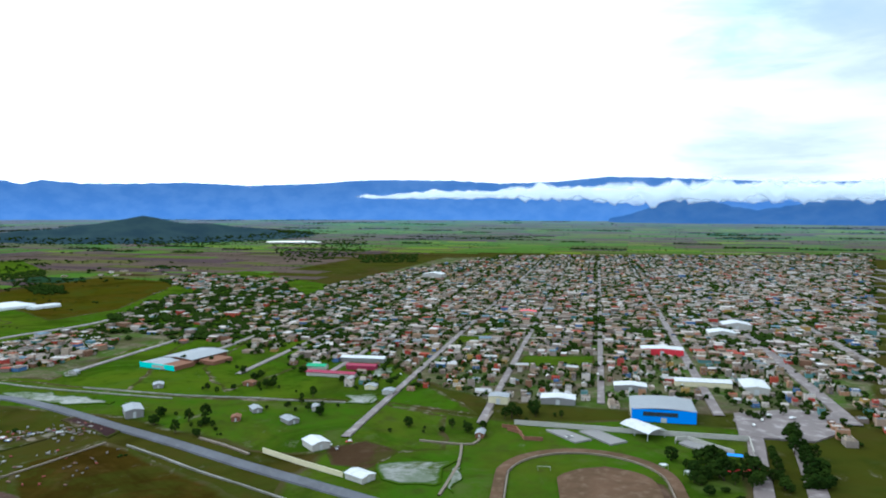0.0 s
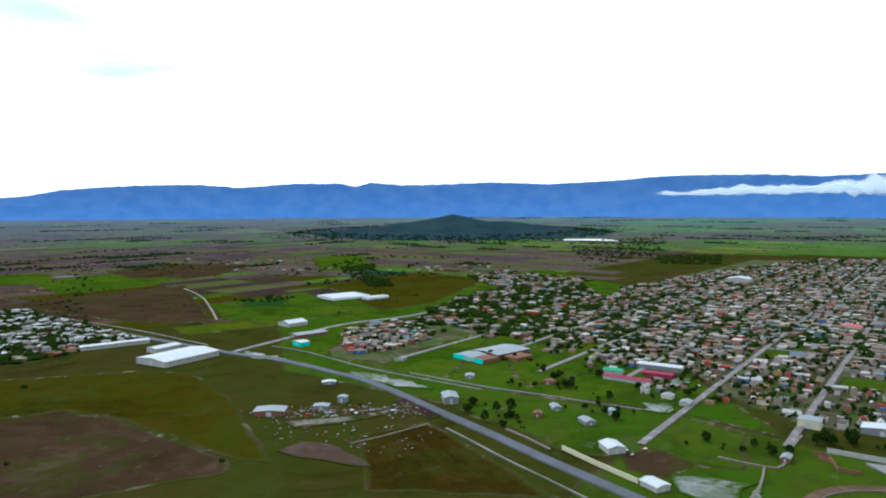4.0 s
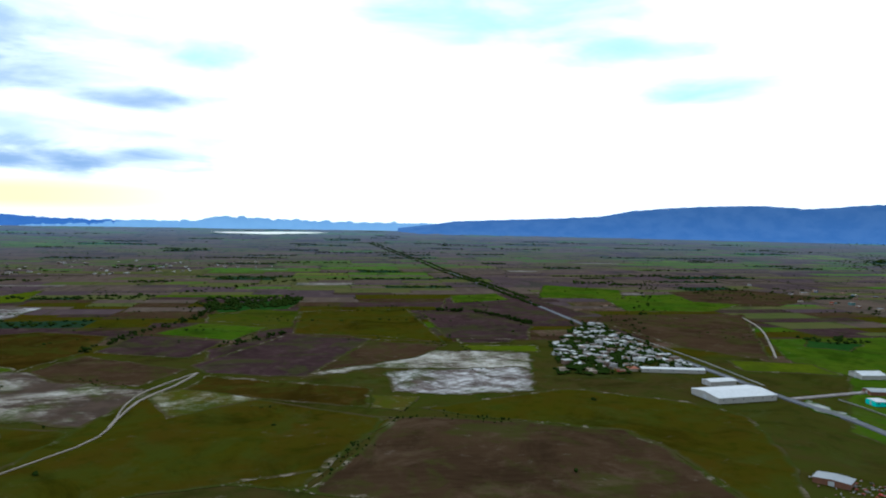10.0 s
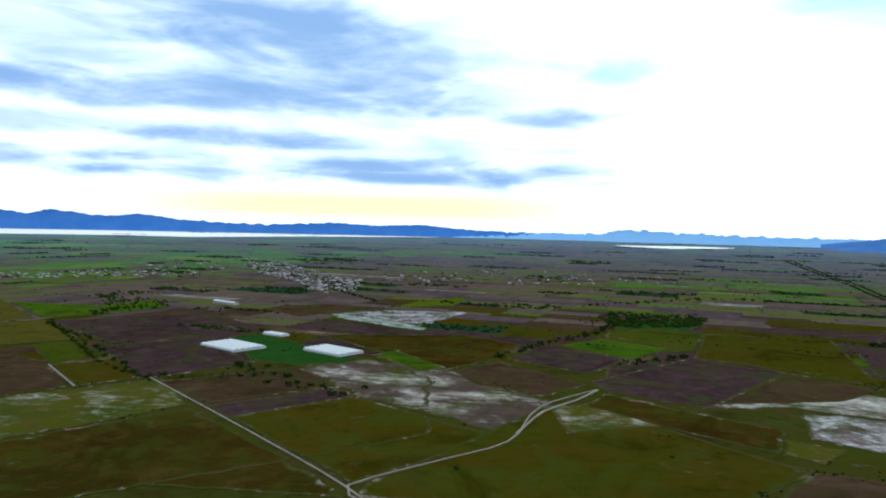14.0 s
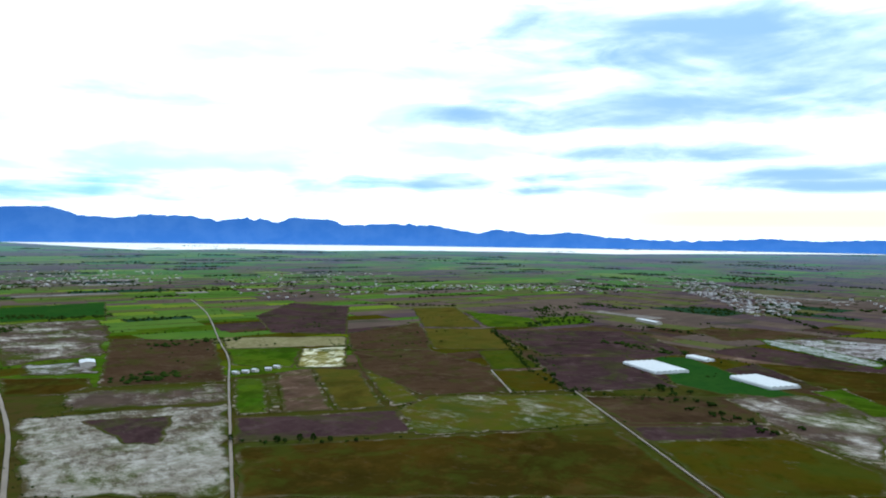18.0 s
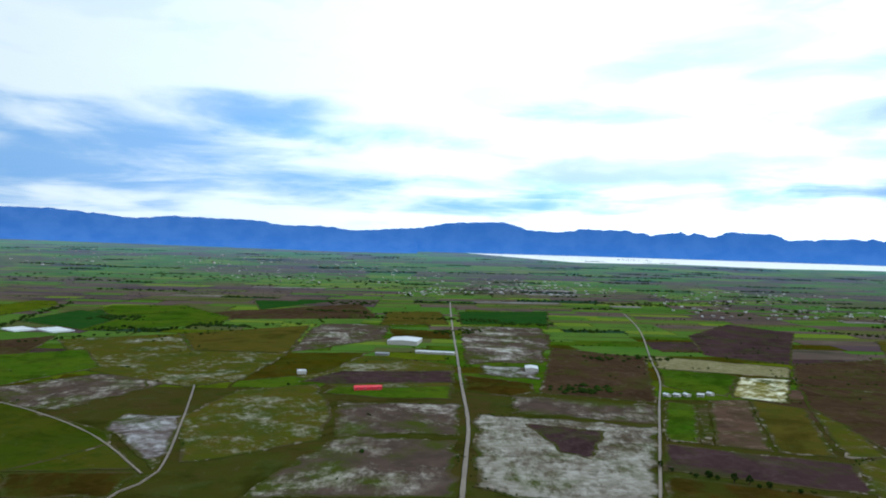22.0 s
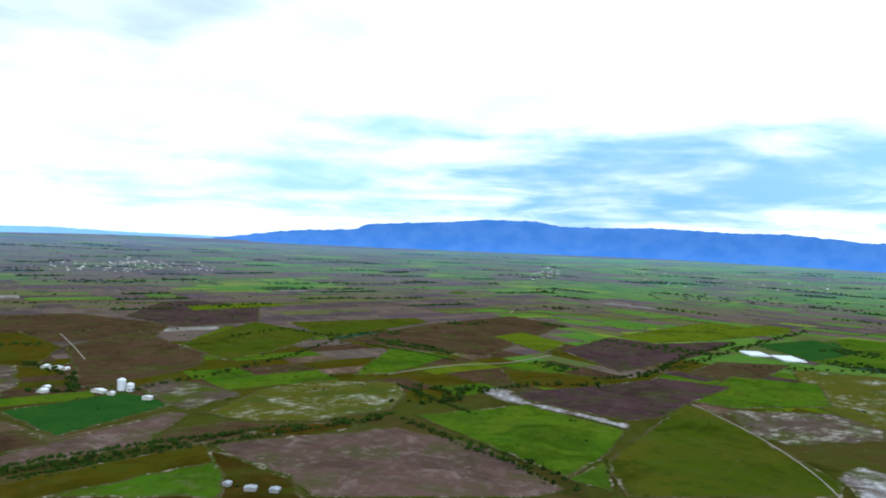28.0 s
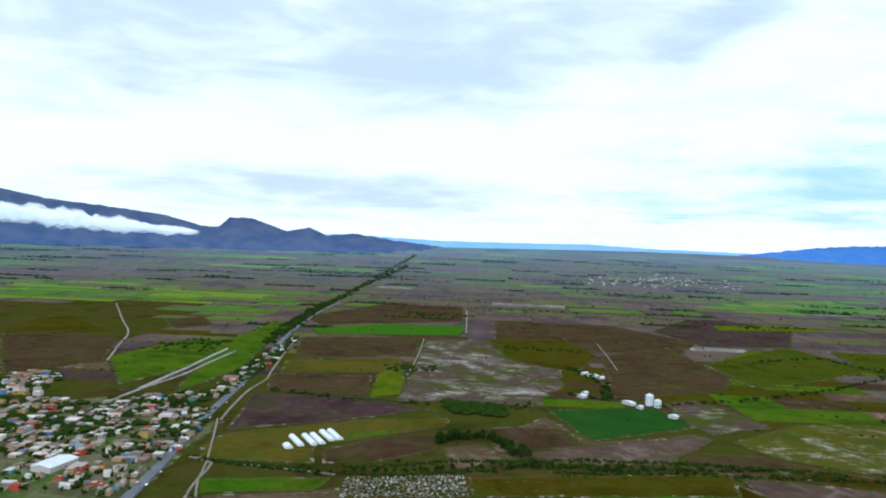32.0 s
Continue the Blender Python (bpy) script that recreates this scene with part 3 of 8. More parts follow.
def ribbon(name, label, material, width, points, lift=0.95, category="road", step=25.0, kind="structure", wobble=0.0):
    """A strip of road or water along points on the ground."""
    pts = [Vector(p) for p in points]
    # Catmull-Rom through the points
    line = []
    for i in range(len(pts) - 1):
        p0, p1, p2, p3 = pts[max(i - 1, 0)], pts[i], pts[i + 1], pts[min(i + 2, len(pts) - 1)]
        n = max(2, int((p2 - p1).length / step))
        for k in range(n):
            t = k / n
            line.append(0.5 * ((2 * p1) + (p2 - p0) * t + (2 * p0 - 5 * p1 + 4 * p2 - p3) * t * t + (3 * p1 - p0 - 3 * p2 + p3) * t ** 3))
    line.append(pts[-1])
    bm = bmesh.new()
    rows = []
    for i, p in enumerate(line):
        d = (line[min(i + 1, len(line) - 1)] - line[max(i - 1, 0)]).normalized()
        side = Vector((-d.y, d.x))
        row = []
        for k in (-1, -0.9, 0, 0.9, 1):
            w = width / 2 * (1 + wobble * noise.noise((p.x * 0.05, p.y * 0.05, 3 if k > 0 else 7)))
            q = p + side * (w * k)
            row.append(bm.verts.new((q.x, q.y, land(q.x, q.y) + (lift if abs(k) < 1 else -0.3))))
        rows.append(row)
    for a, b in zip(rows, rows[1:]):
        for k in range(4):
            bm.faces.new((a[k + 1], b[k + 1], b[k], a[k]))
    bmesh.ops.recalc_face_normals(bm, faces=bm.faces)
    return tagged(mesh_object(name, bm, material), label, category, kind=kind)


FIELD_LABEL = {"soil": "ploughed brown field, damp from rain", "plum": "dark purple-brown ploughed field", "tan": "pale pinkish-brown bare field", "olive": "olive-green rough pasture",
               "green": "fresh green pasture", "meadow": "wet green meadow with worn brown patches", "lime": "bright yellow-green crop field", "crop": "dark green dense crop field", "ochre": "yellow-brown ripening crop field",
               "flood": "brown field streaked with standing rainwater", "silver": "flooded field with silver-white sheen in its colour", "marsh": "waterlogged grass with pale puddles",
               "glint": "yellow stubble field with painted water glints", "wetsoil": "brown soil with pale wet patches", "straw": "pale straw-coloured stubble field",
               "umber": "dark brown-olive grazing land", "limeolive": "yellow-green sloping meadow", "brightgreen": "strip of vivid green young crop", "yard": "bare earth and weeds between town houses", "rose": "pinkish-brown bare field mottled with stubble"}
ROAD_LABEL = {"highway": "grey two-lane asphalt highway across the fields", "side_road": "pale wet street leading off the highway", "highway_dual": "grey asphalt highway leaving the town",
              "service_track": "pale dirt track beside the highway", "country_road": "straight pale dirt road between fields", "farm_track": "narrow pale farm track between fields",
              "town_road": "pale street on the town's edge", "flooded_ditch": "long ditch full of shining water", "ditch": "narrow canal with pale water", "verge_water": "thin puddle along the road verge"}
FIELD_COUNT = [0]
FIELD_RIMS = []


def field(kind, *corners, step=9.0, ragged=1.3, weedy=True):
    """One field: a thin slab of soil or crop with uneven edges, over its neighbours by a hand's width."""
    FIELD_COUNT[0] += 1
    n = FIELD_COUNT[0]
    lift = 0.06 + 0.004 * n
    flooded = kind in ("flood", "silver", "wetsoil") and weedy
    if flooded:
        ragged = 2.8
    rim = []
    for i, p in enumerate(corners):
        a, b = Vector(p), Vector(corners[(i + 1) % len(corners)])
        steps = max(1, min(60, int((b - a).length / step)))
        for k in range(steps):
            q = a.lerp(b, k / steps)
            wob = min(4.0, 0.06 * (b - a).length) * ragged
            q += Vector((noise.noise((q.x * 0.4 / step, q.y * 0.4 / step, n)), noise.noise((q.x * 0.4 / step, q.y * 0.4 / step, n + 50)))) * wob
            rim.append(q)
    FIELD_RIMS.append(rim)
    count = len(rim)
    turn = 1.0 if sum(rim[i].x * rim[(i + 1) % count].y - rim[(i + 1) % count].x * rim[i].y for i in range(count)) > 0 else -1.0
    size = min(max(q.x for q in rim) - min(q.x for q in rim), max(q.y for q in rim) - min(q.y for q in rim))
    wide = min(11.0, size * 0.12) if flooded else min(9.0, size * 0.10)
    edge = np.array([q[:] for q in rim])
    inner = []
    for i in range(count):
        along = (rim[(i + 2) % count] - rim[i - 2]).normalized()
        q = rim[i] + Vector((-along.y, along.x)) * turn * wide
        if np.min(np.hypot(edge[:, 0] - q.x, edge[:, 1] - q.y)) > wide * 0.75:
            inner.append(q)
    # the field's sheet, triangulated between its rim and a line just inside it
    points, _, triangles, origin, _, _ = geometry.delaunay_2d_cdt(rim + inner, [], [list(range(count))], 1, 0.01)
    bm = bmesh.new()
    verge = bm.verts.layers.float.new("verge")
    sheet = [bm.verts.new((q.x, q.y, land(q.x, q.y) + lift)) for q in points]
    for v, first in zip(sheet, origin):
        v[verge] = 0.0 if not weedy or (first and min(first) >= count) else 1.0
    for tri in triangles:
        f = bm.faces.new([sheet[k] for k in tri])
        f.normal_update()
        if f.normal.z < 0:
            f.normal_flip()
    top = [bm.verts.new((q.x, q.y, land(q.x, q.y) + lift)) for q in rim]
    low = [bm.verts.new((q.x, q.y, land(q.x, q.y) - 0.3)) for q in rim]
    for i in range(count):
        top[i][verge] = low[i][verge] = 1.0
        j = (i + 1) % count
        bm.faces.new((top[i], low[i], low[j], top[j]))
    return tagged(mesh_object("field", bm, M[kind]), FIELD_LABEL[kind], "field", kind="structure")


def puddle(*corners):
    ob = field("silver", *corners, step=5.0, ragged=2.2)
    ob.name = "puddle"
    ob.data.materials[0] = M["pool"]
    return tagged(ob, "broad shallow rain puddle on grass", "puddle")


# ---------------- far fields towards the ranges ----------------
def squeeze(x, y):
    """Where a place of the open plain lies on the rising rim of the ground: at the same bearing, seen at the same slant. Also the scale there."""
    d = math.hypot(x, y)
    if d <= 2600:
        return x, y, 1.0
    turn = bearing_of(x, y)
    eye = eye_height(turn)
    lo, hi = 2600.0, 4740.0
    lift = far_lift(turn)
    for _ in range(18):
        r = (lo + hi) / 2
        drop = eye - lift * ((r - 2600) / 2300) ** 1.4
        if drop > 1 and eye * r / drop < d:
            lo = r
        else:
            hi = r
    return x * lo / d, y * lo / d, lo / d


def split_block(a0, a1, b0, b1, rng, out):
    """Halve a block of land again and again into fields, sized up with distance to fit the camera's view."""
    w, d = a1 - a0, b1 - b0
    far = max(1000.0, math.hypot(max(a0, 0.0, -a1), max(b0, 0.0, -b1)))
    if far > 26000:
        return
    deep, across = max(80.0, far * far / 150000.0), 110 + 0.05 * far
    radial = abs(a0 + a1) > abs(b0 + b1)
    need_a = w / ((deep if radial else across) * rng.uniform(0.8, 1.7))
    need_b = d / ((across if radial else deep) * rng.uniform(0.8, 1.7))
    if max(need_a, need_b) < 1.0:
        out.append((a0, a1, b0, b1))
        return
    k = rng.uniform(0.34, 0.66)
    if need_a > need_b:
        split_block(a0, a0 + w * k, b0, b1, rng, out)
        split_block(a0 + w * k, a1, b0, b1, rng, out)
    else:
        split_block(a0, a1, b0, b0 + d * k, rng, out)
        split_block(a0, a1, b0 + d * k, b1, rng, out)


# share of green land by bearing, on the near half of the plain and beyond
GREEN_TURN = (-40, 0, 20, 40, 60, 90, 115, 135, 160, 185, 205, 222, 240, 260, 285, 320)
GREEN_NEAR = (0.10, 0.20, 0.12, -0.18, -0.35, -0.35, -0.22, -0.12, 0.0, 0.22, 0.12, -0.08, -0.12, -0.02, 0.10, 0.0)
GREEN_FAR = (0.05, 0.24, 0.12, -0.18, -0.34, -0.28, 0.02, 0.30, 0.30, 0.34, 0.30, 0.10, -0.15, -0.18, -0.2, -0.1)
FAR_RIMS = []


def far_fields():
    rng = random.Random(4)
    kinds = ("soil", "plum", "olive", "green", "lime", "tan", "umber", "far_soil", "far_plum", "far_green", "far_lime", "far_woods", "far_olive", "far_wet")
    meshes = {k: ([], []) for k in kinds}
    blocks = []
    split_block(-26000, 26000, -26000, 26000, rng, blocks)
    grid = radians(-15)
    c, s = math.cos(grid), math.sin(grid)
    for a0, a1, b0, b1 in blocks:
        am, bmid = (a0 + a1) / 2, (b0 + b1) / 2
        xm, ym = am * c - bmid * s, am * s + bmid * c
        r = math.hypot(xm, ym)
        t = (bearing_of(xm, ym) + 38) % 360 - 38
        if r < 1050 or r > 24000 or t > 305 or (r < 2450 and ((ym > 300 and xm > -330) or (xm > 450 and ym > -20 and r < 1180))):
            continue
        outer = min(1.0, max(0.0, (r - 1300) / 1500))
        lush = float(np.interp(t, GREEN_TURN, GREEN_NEAR)) * (1 - outer) + float(np.interp(t, GREEN_TURN, GREEN_FAR)) * outer
        patch = noise.noise((xm * 0.0009, ym * 0.0009, 6.0)) + rng.uniform(-0.45, 0.45) + lush
        if patch > 0.40:
            kind = "lime" if rng.random() < (0.3 if not 40 < t < 120 else 0.12) else "green"
        elif patch > 0.05:
            kind = rng.choice(("olive", "olive", "green", "soil"))
        else:
            kind = rng.choices(("soil", "plum", "olive", "tan"), (4, 3, 2, 1.5))[0]
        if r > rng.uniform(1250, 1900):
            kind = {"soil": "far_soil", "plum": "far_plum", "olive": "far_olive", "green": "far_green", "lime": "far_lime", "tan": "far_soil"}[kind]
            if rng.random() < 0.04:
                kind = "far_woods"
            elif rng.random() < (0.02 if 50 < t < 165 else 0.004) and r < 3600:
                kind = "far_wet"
        verts, faces = meshes[kind]
        lift = 0.02 + 0.03 * rng.random()
        shift = min(9.0, (a1 - a0) * 0.08, (b1 - b0) * 0.08)
        nudge = [rng.uniform(-shift, shift) for _ in range(8)]
        n = len(verts)
        ends = []
        for bb, j in ((b0, 0), ((b0 + b1) / 2, 2), (b1, 4)):
            for k in range(5):
                u = k / 4
                a = a0 + (a1 - a0) * u + nudge[j] * (1 - u) + nudge[j + 1] * u
                b = bb + nudge[j + 2] * (1 - u) + nudge[j + 3] * u + shift * 0.5 * noise.noise((a * 0.02, bb * 0.02, 1.0))
                x, y = a * c - b * s, a * s + b * c
                ends.append((x, y))
                x, y, _ = squeeze(x, y)
                verts.append((x, y, land(x, y) + lift + (1.3 if r > 2500 else 0.0)))
        for row in (0, 5):
            for k in range(4):
                faces.append((n + row + k, n + row + k + 1, n + row + k + 6, n + row + k + 5))
        FAR_RIMS.append((r, kind, ends[0], ends[4], ends[10], ends[14]))
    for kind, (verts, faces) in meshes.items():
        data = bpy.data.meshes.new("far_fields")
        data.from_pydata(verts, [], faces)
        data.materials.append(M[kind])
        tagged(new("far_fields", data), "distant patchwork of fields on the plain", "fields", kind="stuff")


far_fields()


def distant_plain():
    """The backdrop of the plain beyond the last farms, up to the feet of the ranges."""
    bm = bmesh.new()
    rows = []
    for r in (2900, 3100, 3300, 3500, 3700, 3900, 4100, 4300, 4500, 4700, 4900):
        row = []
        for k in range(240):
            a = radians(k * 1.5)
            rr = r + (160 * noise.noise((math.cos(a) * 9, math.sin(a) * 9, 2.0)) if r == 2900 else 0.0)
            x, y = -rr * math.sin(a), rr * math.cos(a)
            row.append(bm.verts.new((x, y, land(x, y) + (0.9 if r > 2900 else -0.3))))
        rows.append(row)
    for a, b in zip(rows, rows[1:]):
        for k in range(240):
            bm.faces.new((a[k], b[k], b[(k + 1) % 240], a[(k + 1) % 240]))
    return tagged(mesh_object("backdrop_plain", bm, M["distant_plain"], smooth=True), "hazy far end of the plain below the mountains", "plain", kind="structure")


distant_plain()

# ---------------- roads, tracks and ditches ----------------
ribbon("highway", ROAD_LABEL["highway"], M["asphalt"], 9.5, ((2, 334), (-48, 368), (-117, 413), (-168, 449), (-223, 485), (-286, 528), (-335, 556), (-365, 566), (-448, 594), (-533, 606), (-647, 632), (-807, 667), (-1038, 717), (-1386, 809), (-1903, 933), (-2752, 1114), (-3747, 1200)), lift=1.050)
ribbon("side_road", ROAD_LABEL["side_road"], M["street"], 8, ((-530, 611), (-524, 695), (-512, 819), (-458, 927), (-436, 1071), (-381, 1182)), lift=0.904)
ribbon("highway_dual", ROAD_LABEL["highway_dual"], M["asphalt"], 11, ((491, 110), (640, 94), (762, 80), (884, 69), (1095, 41), (1345, 12), (1861, -49), (2416, -160), (3098, -360), (3709, -596), (4173, -800)), lift=1.050)
ribbon("service_track", ROAD_LABEL["service_track"], M["dirt"], 3.2, ((898, 45), (976, 37), (1081, 21), (1148, 2), (1225, -4), (1453, -25), (1628, -48)), lift=0.912, wobble=0.6)
ribbon("country_road", ROAD_LABEL["country_road"], M["dirt"], 4.16, ((-153, -454), (-190, -566), (-231, -683), (-274, -809), (-326, -998), (-411, -1302), (-572, -1877), (-815, -2718)), lift=0.916, wobble=0.45)
ribbon("farm_track", ROAD_LABEL["farm_track"], M["dirt"], 2.72, ((-268, -408), (-333, -509), (-545, -841), (-652, -1007), (-754, -1195), (-991, -1628), (-1160, -1993)), lift=0.920, wobble=0.45)
ribbon("farm_track", ROAD_LABEL["farm_track"], M["dirt"], 2.24, ((-822, -487), (-670, -324), (-537, -184), (-462, -116)), lift=0.924, wobble=0.45)
ribbon("farm_track", ROAD_LABEL["farm_track"], M["dirt"], 2.24, ((-483, -137), (-512, -156), (-582, -97), (-644, -45), (-745, -25), (-802, -3), (-872, 50)), lift=0.928, wobble=0.45)
ribbon("farm_track", ROAD_LABEL["farm_track"], M["dirt"], 3.2, ((-671, -38), (-757, -13), (-813, 23), (-873, 52)), lift=0.932, wobble=0.45)
ribbon("farm_track", ROAD_LABEL["farm_track"], M["dirt"], 2.72, ((1287, -2056), (1625, -2695), (2082, -3595)), lift=0.936, wobble=0.45)
ribbon("farm_track", ROAD_LABEL["farm_track"], M["dirt"], 2.24, ((1227, -625), (1398, -681), (1570, -733)), lift=0.940, wobble=0.45)
ribbon("farm_track", ROAD_LABEL["farm_track"], M["dirt"], 2.24, ((1183, -226), (1386, -278), (1626, -331)), lift=0.944, wobble=0.45)
ribbon("farm_track", ROAD_LABEL["farm_track"], M["dirt"], 3.2, ((1735, -457), (1981, -516), (2308, -593)), lift=0.948, wobble=0.45)
ribbon("farm_track", ROAD_LABEL["farm_track"], M["dirt"], 2.24, ((39, -1076), (41, -877), (48, -695), (73, -648), (89, -602)), lift=0.952, wobble=0.45)
ribbon("farm_track", ROAD_LABEL["farm_track"], M["dirt"], 2.24, ((344, -1090), (222, -966), (128, -836), (61, -691)), lift=0.956, wobble=0.45)
ribbon("farm_track", ROAD_LABEL["farm_track"], M["dirt"], 4.0, ((2332, 500), (1921, 389), (1681, 322), (1475, 296), (1316, 276)), lift=0.964, wobble=0.45)
ribbon("town_road", ROAD_LABEL["town_road"], M["street"], 6, ((819, 250), (879, 234), (935, 215), (1016, 193), (1094, 170), (1185, 134), (1295, 106), (1430, 72)), lift=0.968)
ribbon("flooded_ditch", ROAD_LABEL["flooded_ditch"], M["water"], 7, ((1087, 175), (1161, 157), (1251, 135), (1352, 113), (1459, 89)), lift=0.972, wobble=0.45)
ribbon("farm_track", ROAD_LABEL["farm_track"], M["dirt"], 2.4, ((635, 38), (681, 42), (735, 41), (905, 49)), lift=0.980, wobble=0.45)
ribbon("farm_track", ROAD_LABEL["farm_track"], M["dirt"], 3.2, ((-1042, 1082), (-903, 980), (-703, 786)), lift=0.984, wobble=0.45)
ribbon("farm_track", ROAD_LABEL["farm_track"], M["dirt"], 2.24, ((796, -923), (793, -1007), (773, -1100), (732, -1181), (723, -1337)), lift=0.988, wobble=0.45)
ribbon("farm_track", ROAD_LABEL["farm_track"], M["dirt"], 2.7, ((753, 60), (730, 36), (687, 42), (652, 46), (619, 47)), lift=0.992, wobble=0.45)
ribbon("farm_track", ROAD_LABEL["farm_track"], M["dirt"], 2.7, ((753, 59), (730, 19), (713, -23), (685, -83)), lift=0.990, wobble=0.45)
ribbon("ditch", ROAD_LABEL["ditch"], M["water"], 1.3, ((-200, 447), (-168, 424), (-139, 402), (-109, 382), (-78, 360)), lift=0.996, wobble=0.9)
ribbon("farm_track", ROAD_LABEL["farm_track"], M["dirt"], 1.2, ((-247, 391), (-232, 418), (-216, 452)), lift=0.994, wobble=0.8)
ribbon("farm_track", ROAD_LABEL["farm_track"], M["dirt"], 2.0, ((-159, 462), (-139, 448), (-118, 431)), lift=0.993, wobble=0.6)
ribbon("farm_track", ROAD_LABEL["farm_track"], M["dirt"], 1.8, ((-15, 458), (13, 450), (23, 457), (29, 493), (37, 525)), lift=0.992, wobble=0.6)
ribbon("ditch", ROAD_LABEL["ditch"], M["water"], 1.3, ((-301, 594), (-272, 586), (-207, 569), (-153, 562), (-113, 554), (-75, 549)), lift=1.000, wobble=0.6)
ribbon("farm_track", ROAD_LABEL["farm_track"], M["dirt"], 2.0, ((12, 449), (9, 413), (-2, 368)), lift=0.991, wobble=0.6)
ribbon("ditch", ROAD_LABEL["ditch"], M["water"], 1.3, ((-510, 655), (-450, 641), (-353, 598), (-266, 573), (-214, 560)), lift=1.004, wobble=0.6)
ribbon("farm_track", ROAD_LABEL["farm_track"], M["dirt"], 2.6, ((-865, -652), (-829, -615), (-784, -568), (-758, -541)), lift=0.989, wobble=0.45)
ribbon("verge_water", ROAD_LABEL["verge_water"], M["water"], 1.5, ((-940, 718), (-750, 680), (-585, 633)), lift=1.008, wobble=0.45)

# ---------------- fields ----------------
field("green", (-491, 642), (-672, 884), (-656, 1052), (-681, 1386), (-472, 1740), (-224, 1426), (-178, 862), (-183, 669), (-227, 577), (-353, 603))
field("green", (-291, 777), (-271, 996), (-143, 908), (-54, 707), (28, 516), (-51, 553), (-183, 562), (-261, 574))
field("yard", (38, 556), (123, 528), (211, 516), (330, 536), (537, 886), (1396, 2333), (6, 2236), (-220, 1405), (-238, 1157), (-143, 908), (-54, 707), (3, 588))
field("yard", (-425, 631), (-342, 622), (-337, 719), (-308, 843), (-446, 904), (-461, 736))
field("yard", (531, 236), (954, 430), (1034, 199), (913, 112), (896, 41), (767, 67), (627, 95), (516, 104))
field("meadow", (-51, 553), (47, 501), (157, 503), (213, 483), (167, 381), (107, 261), (-61, 246), (-91, 376), (-72, 456))
field("meadow", (-500, 654), (-335, 609), (-183, 562), (-51, 553), (3, 514), (2, 440), (-104, 431), (-232, 508), (-429, 559))
field("crop", (-1157, -533), (-1186, -482), (-1014, -288), (-977, -225), (-936, -341), (-961, -417))
field("lime", (-1650, -366), (-1827, -317), (-2004, -204), (-1734, -220))
field("soil", (-1555, -625), (-1685, -531), (-1650, -366), (-1497, -462), (-1426, -508))
field("crop", (-1556, 138), (-1630, 354), (-1448, 279), (-1424, 134))
field("lime", (-946, 421), (-906, 532), (-855, 506), (-900, 417))
field("green", (-1461, 1045), (-1463, 1284), (-1258, 1354), (-1139, 1093), (-1206, 929))
field("soil", (-1517, 1311), (-1522, 1566), (-1276, 1617), (-1161, 1310), (-1306, 1199))
field("plum", (-1547, 667), (-1482, 861), (-1179, 825), (-1102, 633), (-1321, 556))
field("green", (-1594, 700), (-1615, 840), (-1466, 798), (-1446, 643))
field("green", (-1285, 1895), (-1236, 2098), (-928, 1691), (-986, 1501))
field("olive", (-811, 1231), (-749, 1588), (-531, 1446), (-486, 1066), (-529, 956))
field("green", (-489, 1255), (-399, 1309), (-282, 1368), (-313, 1150), (-403, 1107))
field("plum", (-1041, -1495), (-1315, -1709), (-1364, -1514), (-978, -1095), (-887, -1221))
field("umber", (-362, -1698), (-494, -1616), (-459, -1494), (-339, -1529))
field("marsh", (-104, -1331), (-269, -1292), (-370, -1184), (-305, -964), (-168, -1012), (-99, -1128))
field("olive", (707, -1126), (508, -1206), (483, -1358), (437, -1090), (604, -1013))
field("lime", (784, -1782), (758, -2285), (676, -2625), (506, -2486), (619, -2148), (643, -1740))
field("olive", (69, -1257), (-105, -1353), (-255, -1335), (-149, -1142), (15, -1084))
field("crop", (-67, -2581), (-379, -2805), (-420, -2559), (-76, -2161))
field("soil", (67, -2088), (-406, -2363), (-384, -1906), (2, -1920))
field("crop", (936, -384), (942, -545), (835, -566), (778, -383))
field("tan", (807, -273), (898, -370), (778, -383), (792, -489), (802, -554), (754, -475), (717, -306), (733, -252))
field("soil", (2028, -612), (1944, -935), (1598, -1008), (1393, -845), (1471, -639), (1610, -496))
field("plum", (2246, -1395), (1871, -1480), (1525, -1217), (1541, -990), (1824, -1005))
field("soil", (732, -470), (708, -562), (644, -598), (645, -502), (685, -436))
field("umber", (668, -234), (668, -293), (629, -477), (495, -473), (340, -384), (516, -192))
field("wetsoil", (1333, -419), (1259, -526), (1065, -461), (991, -324))
field("tan", (769, -203), (777, -250), (716, -283), (691, -199))
field("soil", (2059, -64), (2671, -446), (2404, -603), (1980, -506), (1866, -99))
field("soil", (1940, 293), (2018, 206), (1837, 156), (1752, 235))
field("tan", (512, 75), (638, 46), (648, -85), (495, -77))
field("green", (-224, 819), (-178, 862), (-107, 761), (-134, 674), (-179, 581), (-227, 665))
field("soil", (-74, 444), (-50, 458), (-26, 437), (-44, 406), (-66, 414))
field("tan", (87, 408), (122, 383), (123, 366), (96, 353), (64, 366))
field("umber", (-253, 410), (-220, 459), (-91, 355), (-199, 324))
field("soil", (-462, 83), (-614, 206), (-579, 277), (-503, 374), (-439, 372), (-303, 334), (-289, 318))
field("olive", (-726, 46), (-613, 201), (-465, 79), (-506, 24))
field("olive", (-636, 236), (-657, 416), (-563, 499), (-495, 514), (-395, 448), (-272, 340), (-300, 337), (-439, 372), (-503, 374), (-582, 279))
field("umber", (-857, 59), (-737, 217), (-663, 187), (-761, 50))
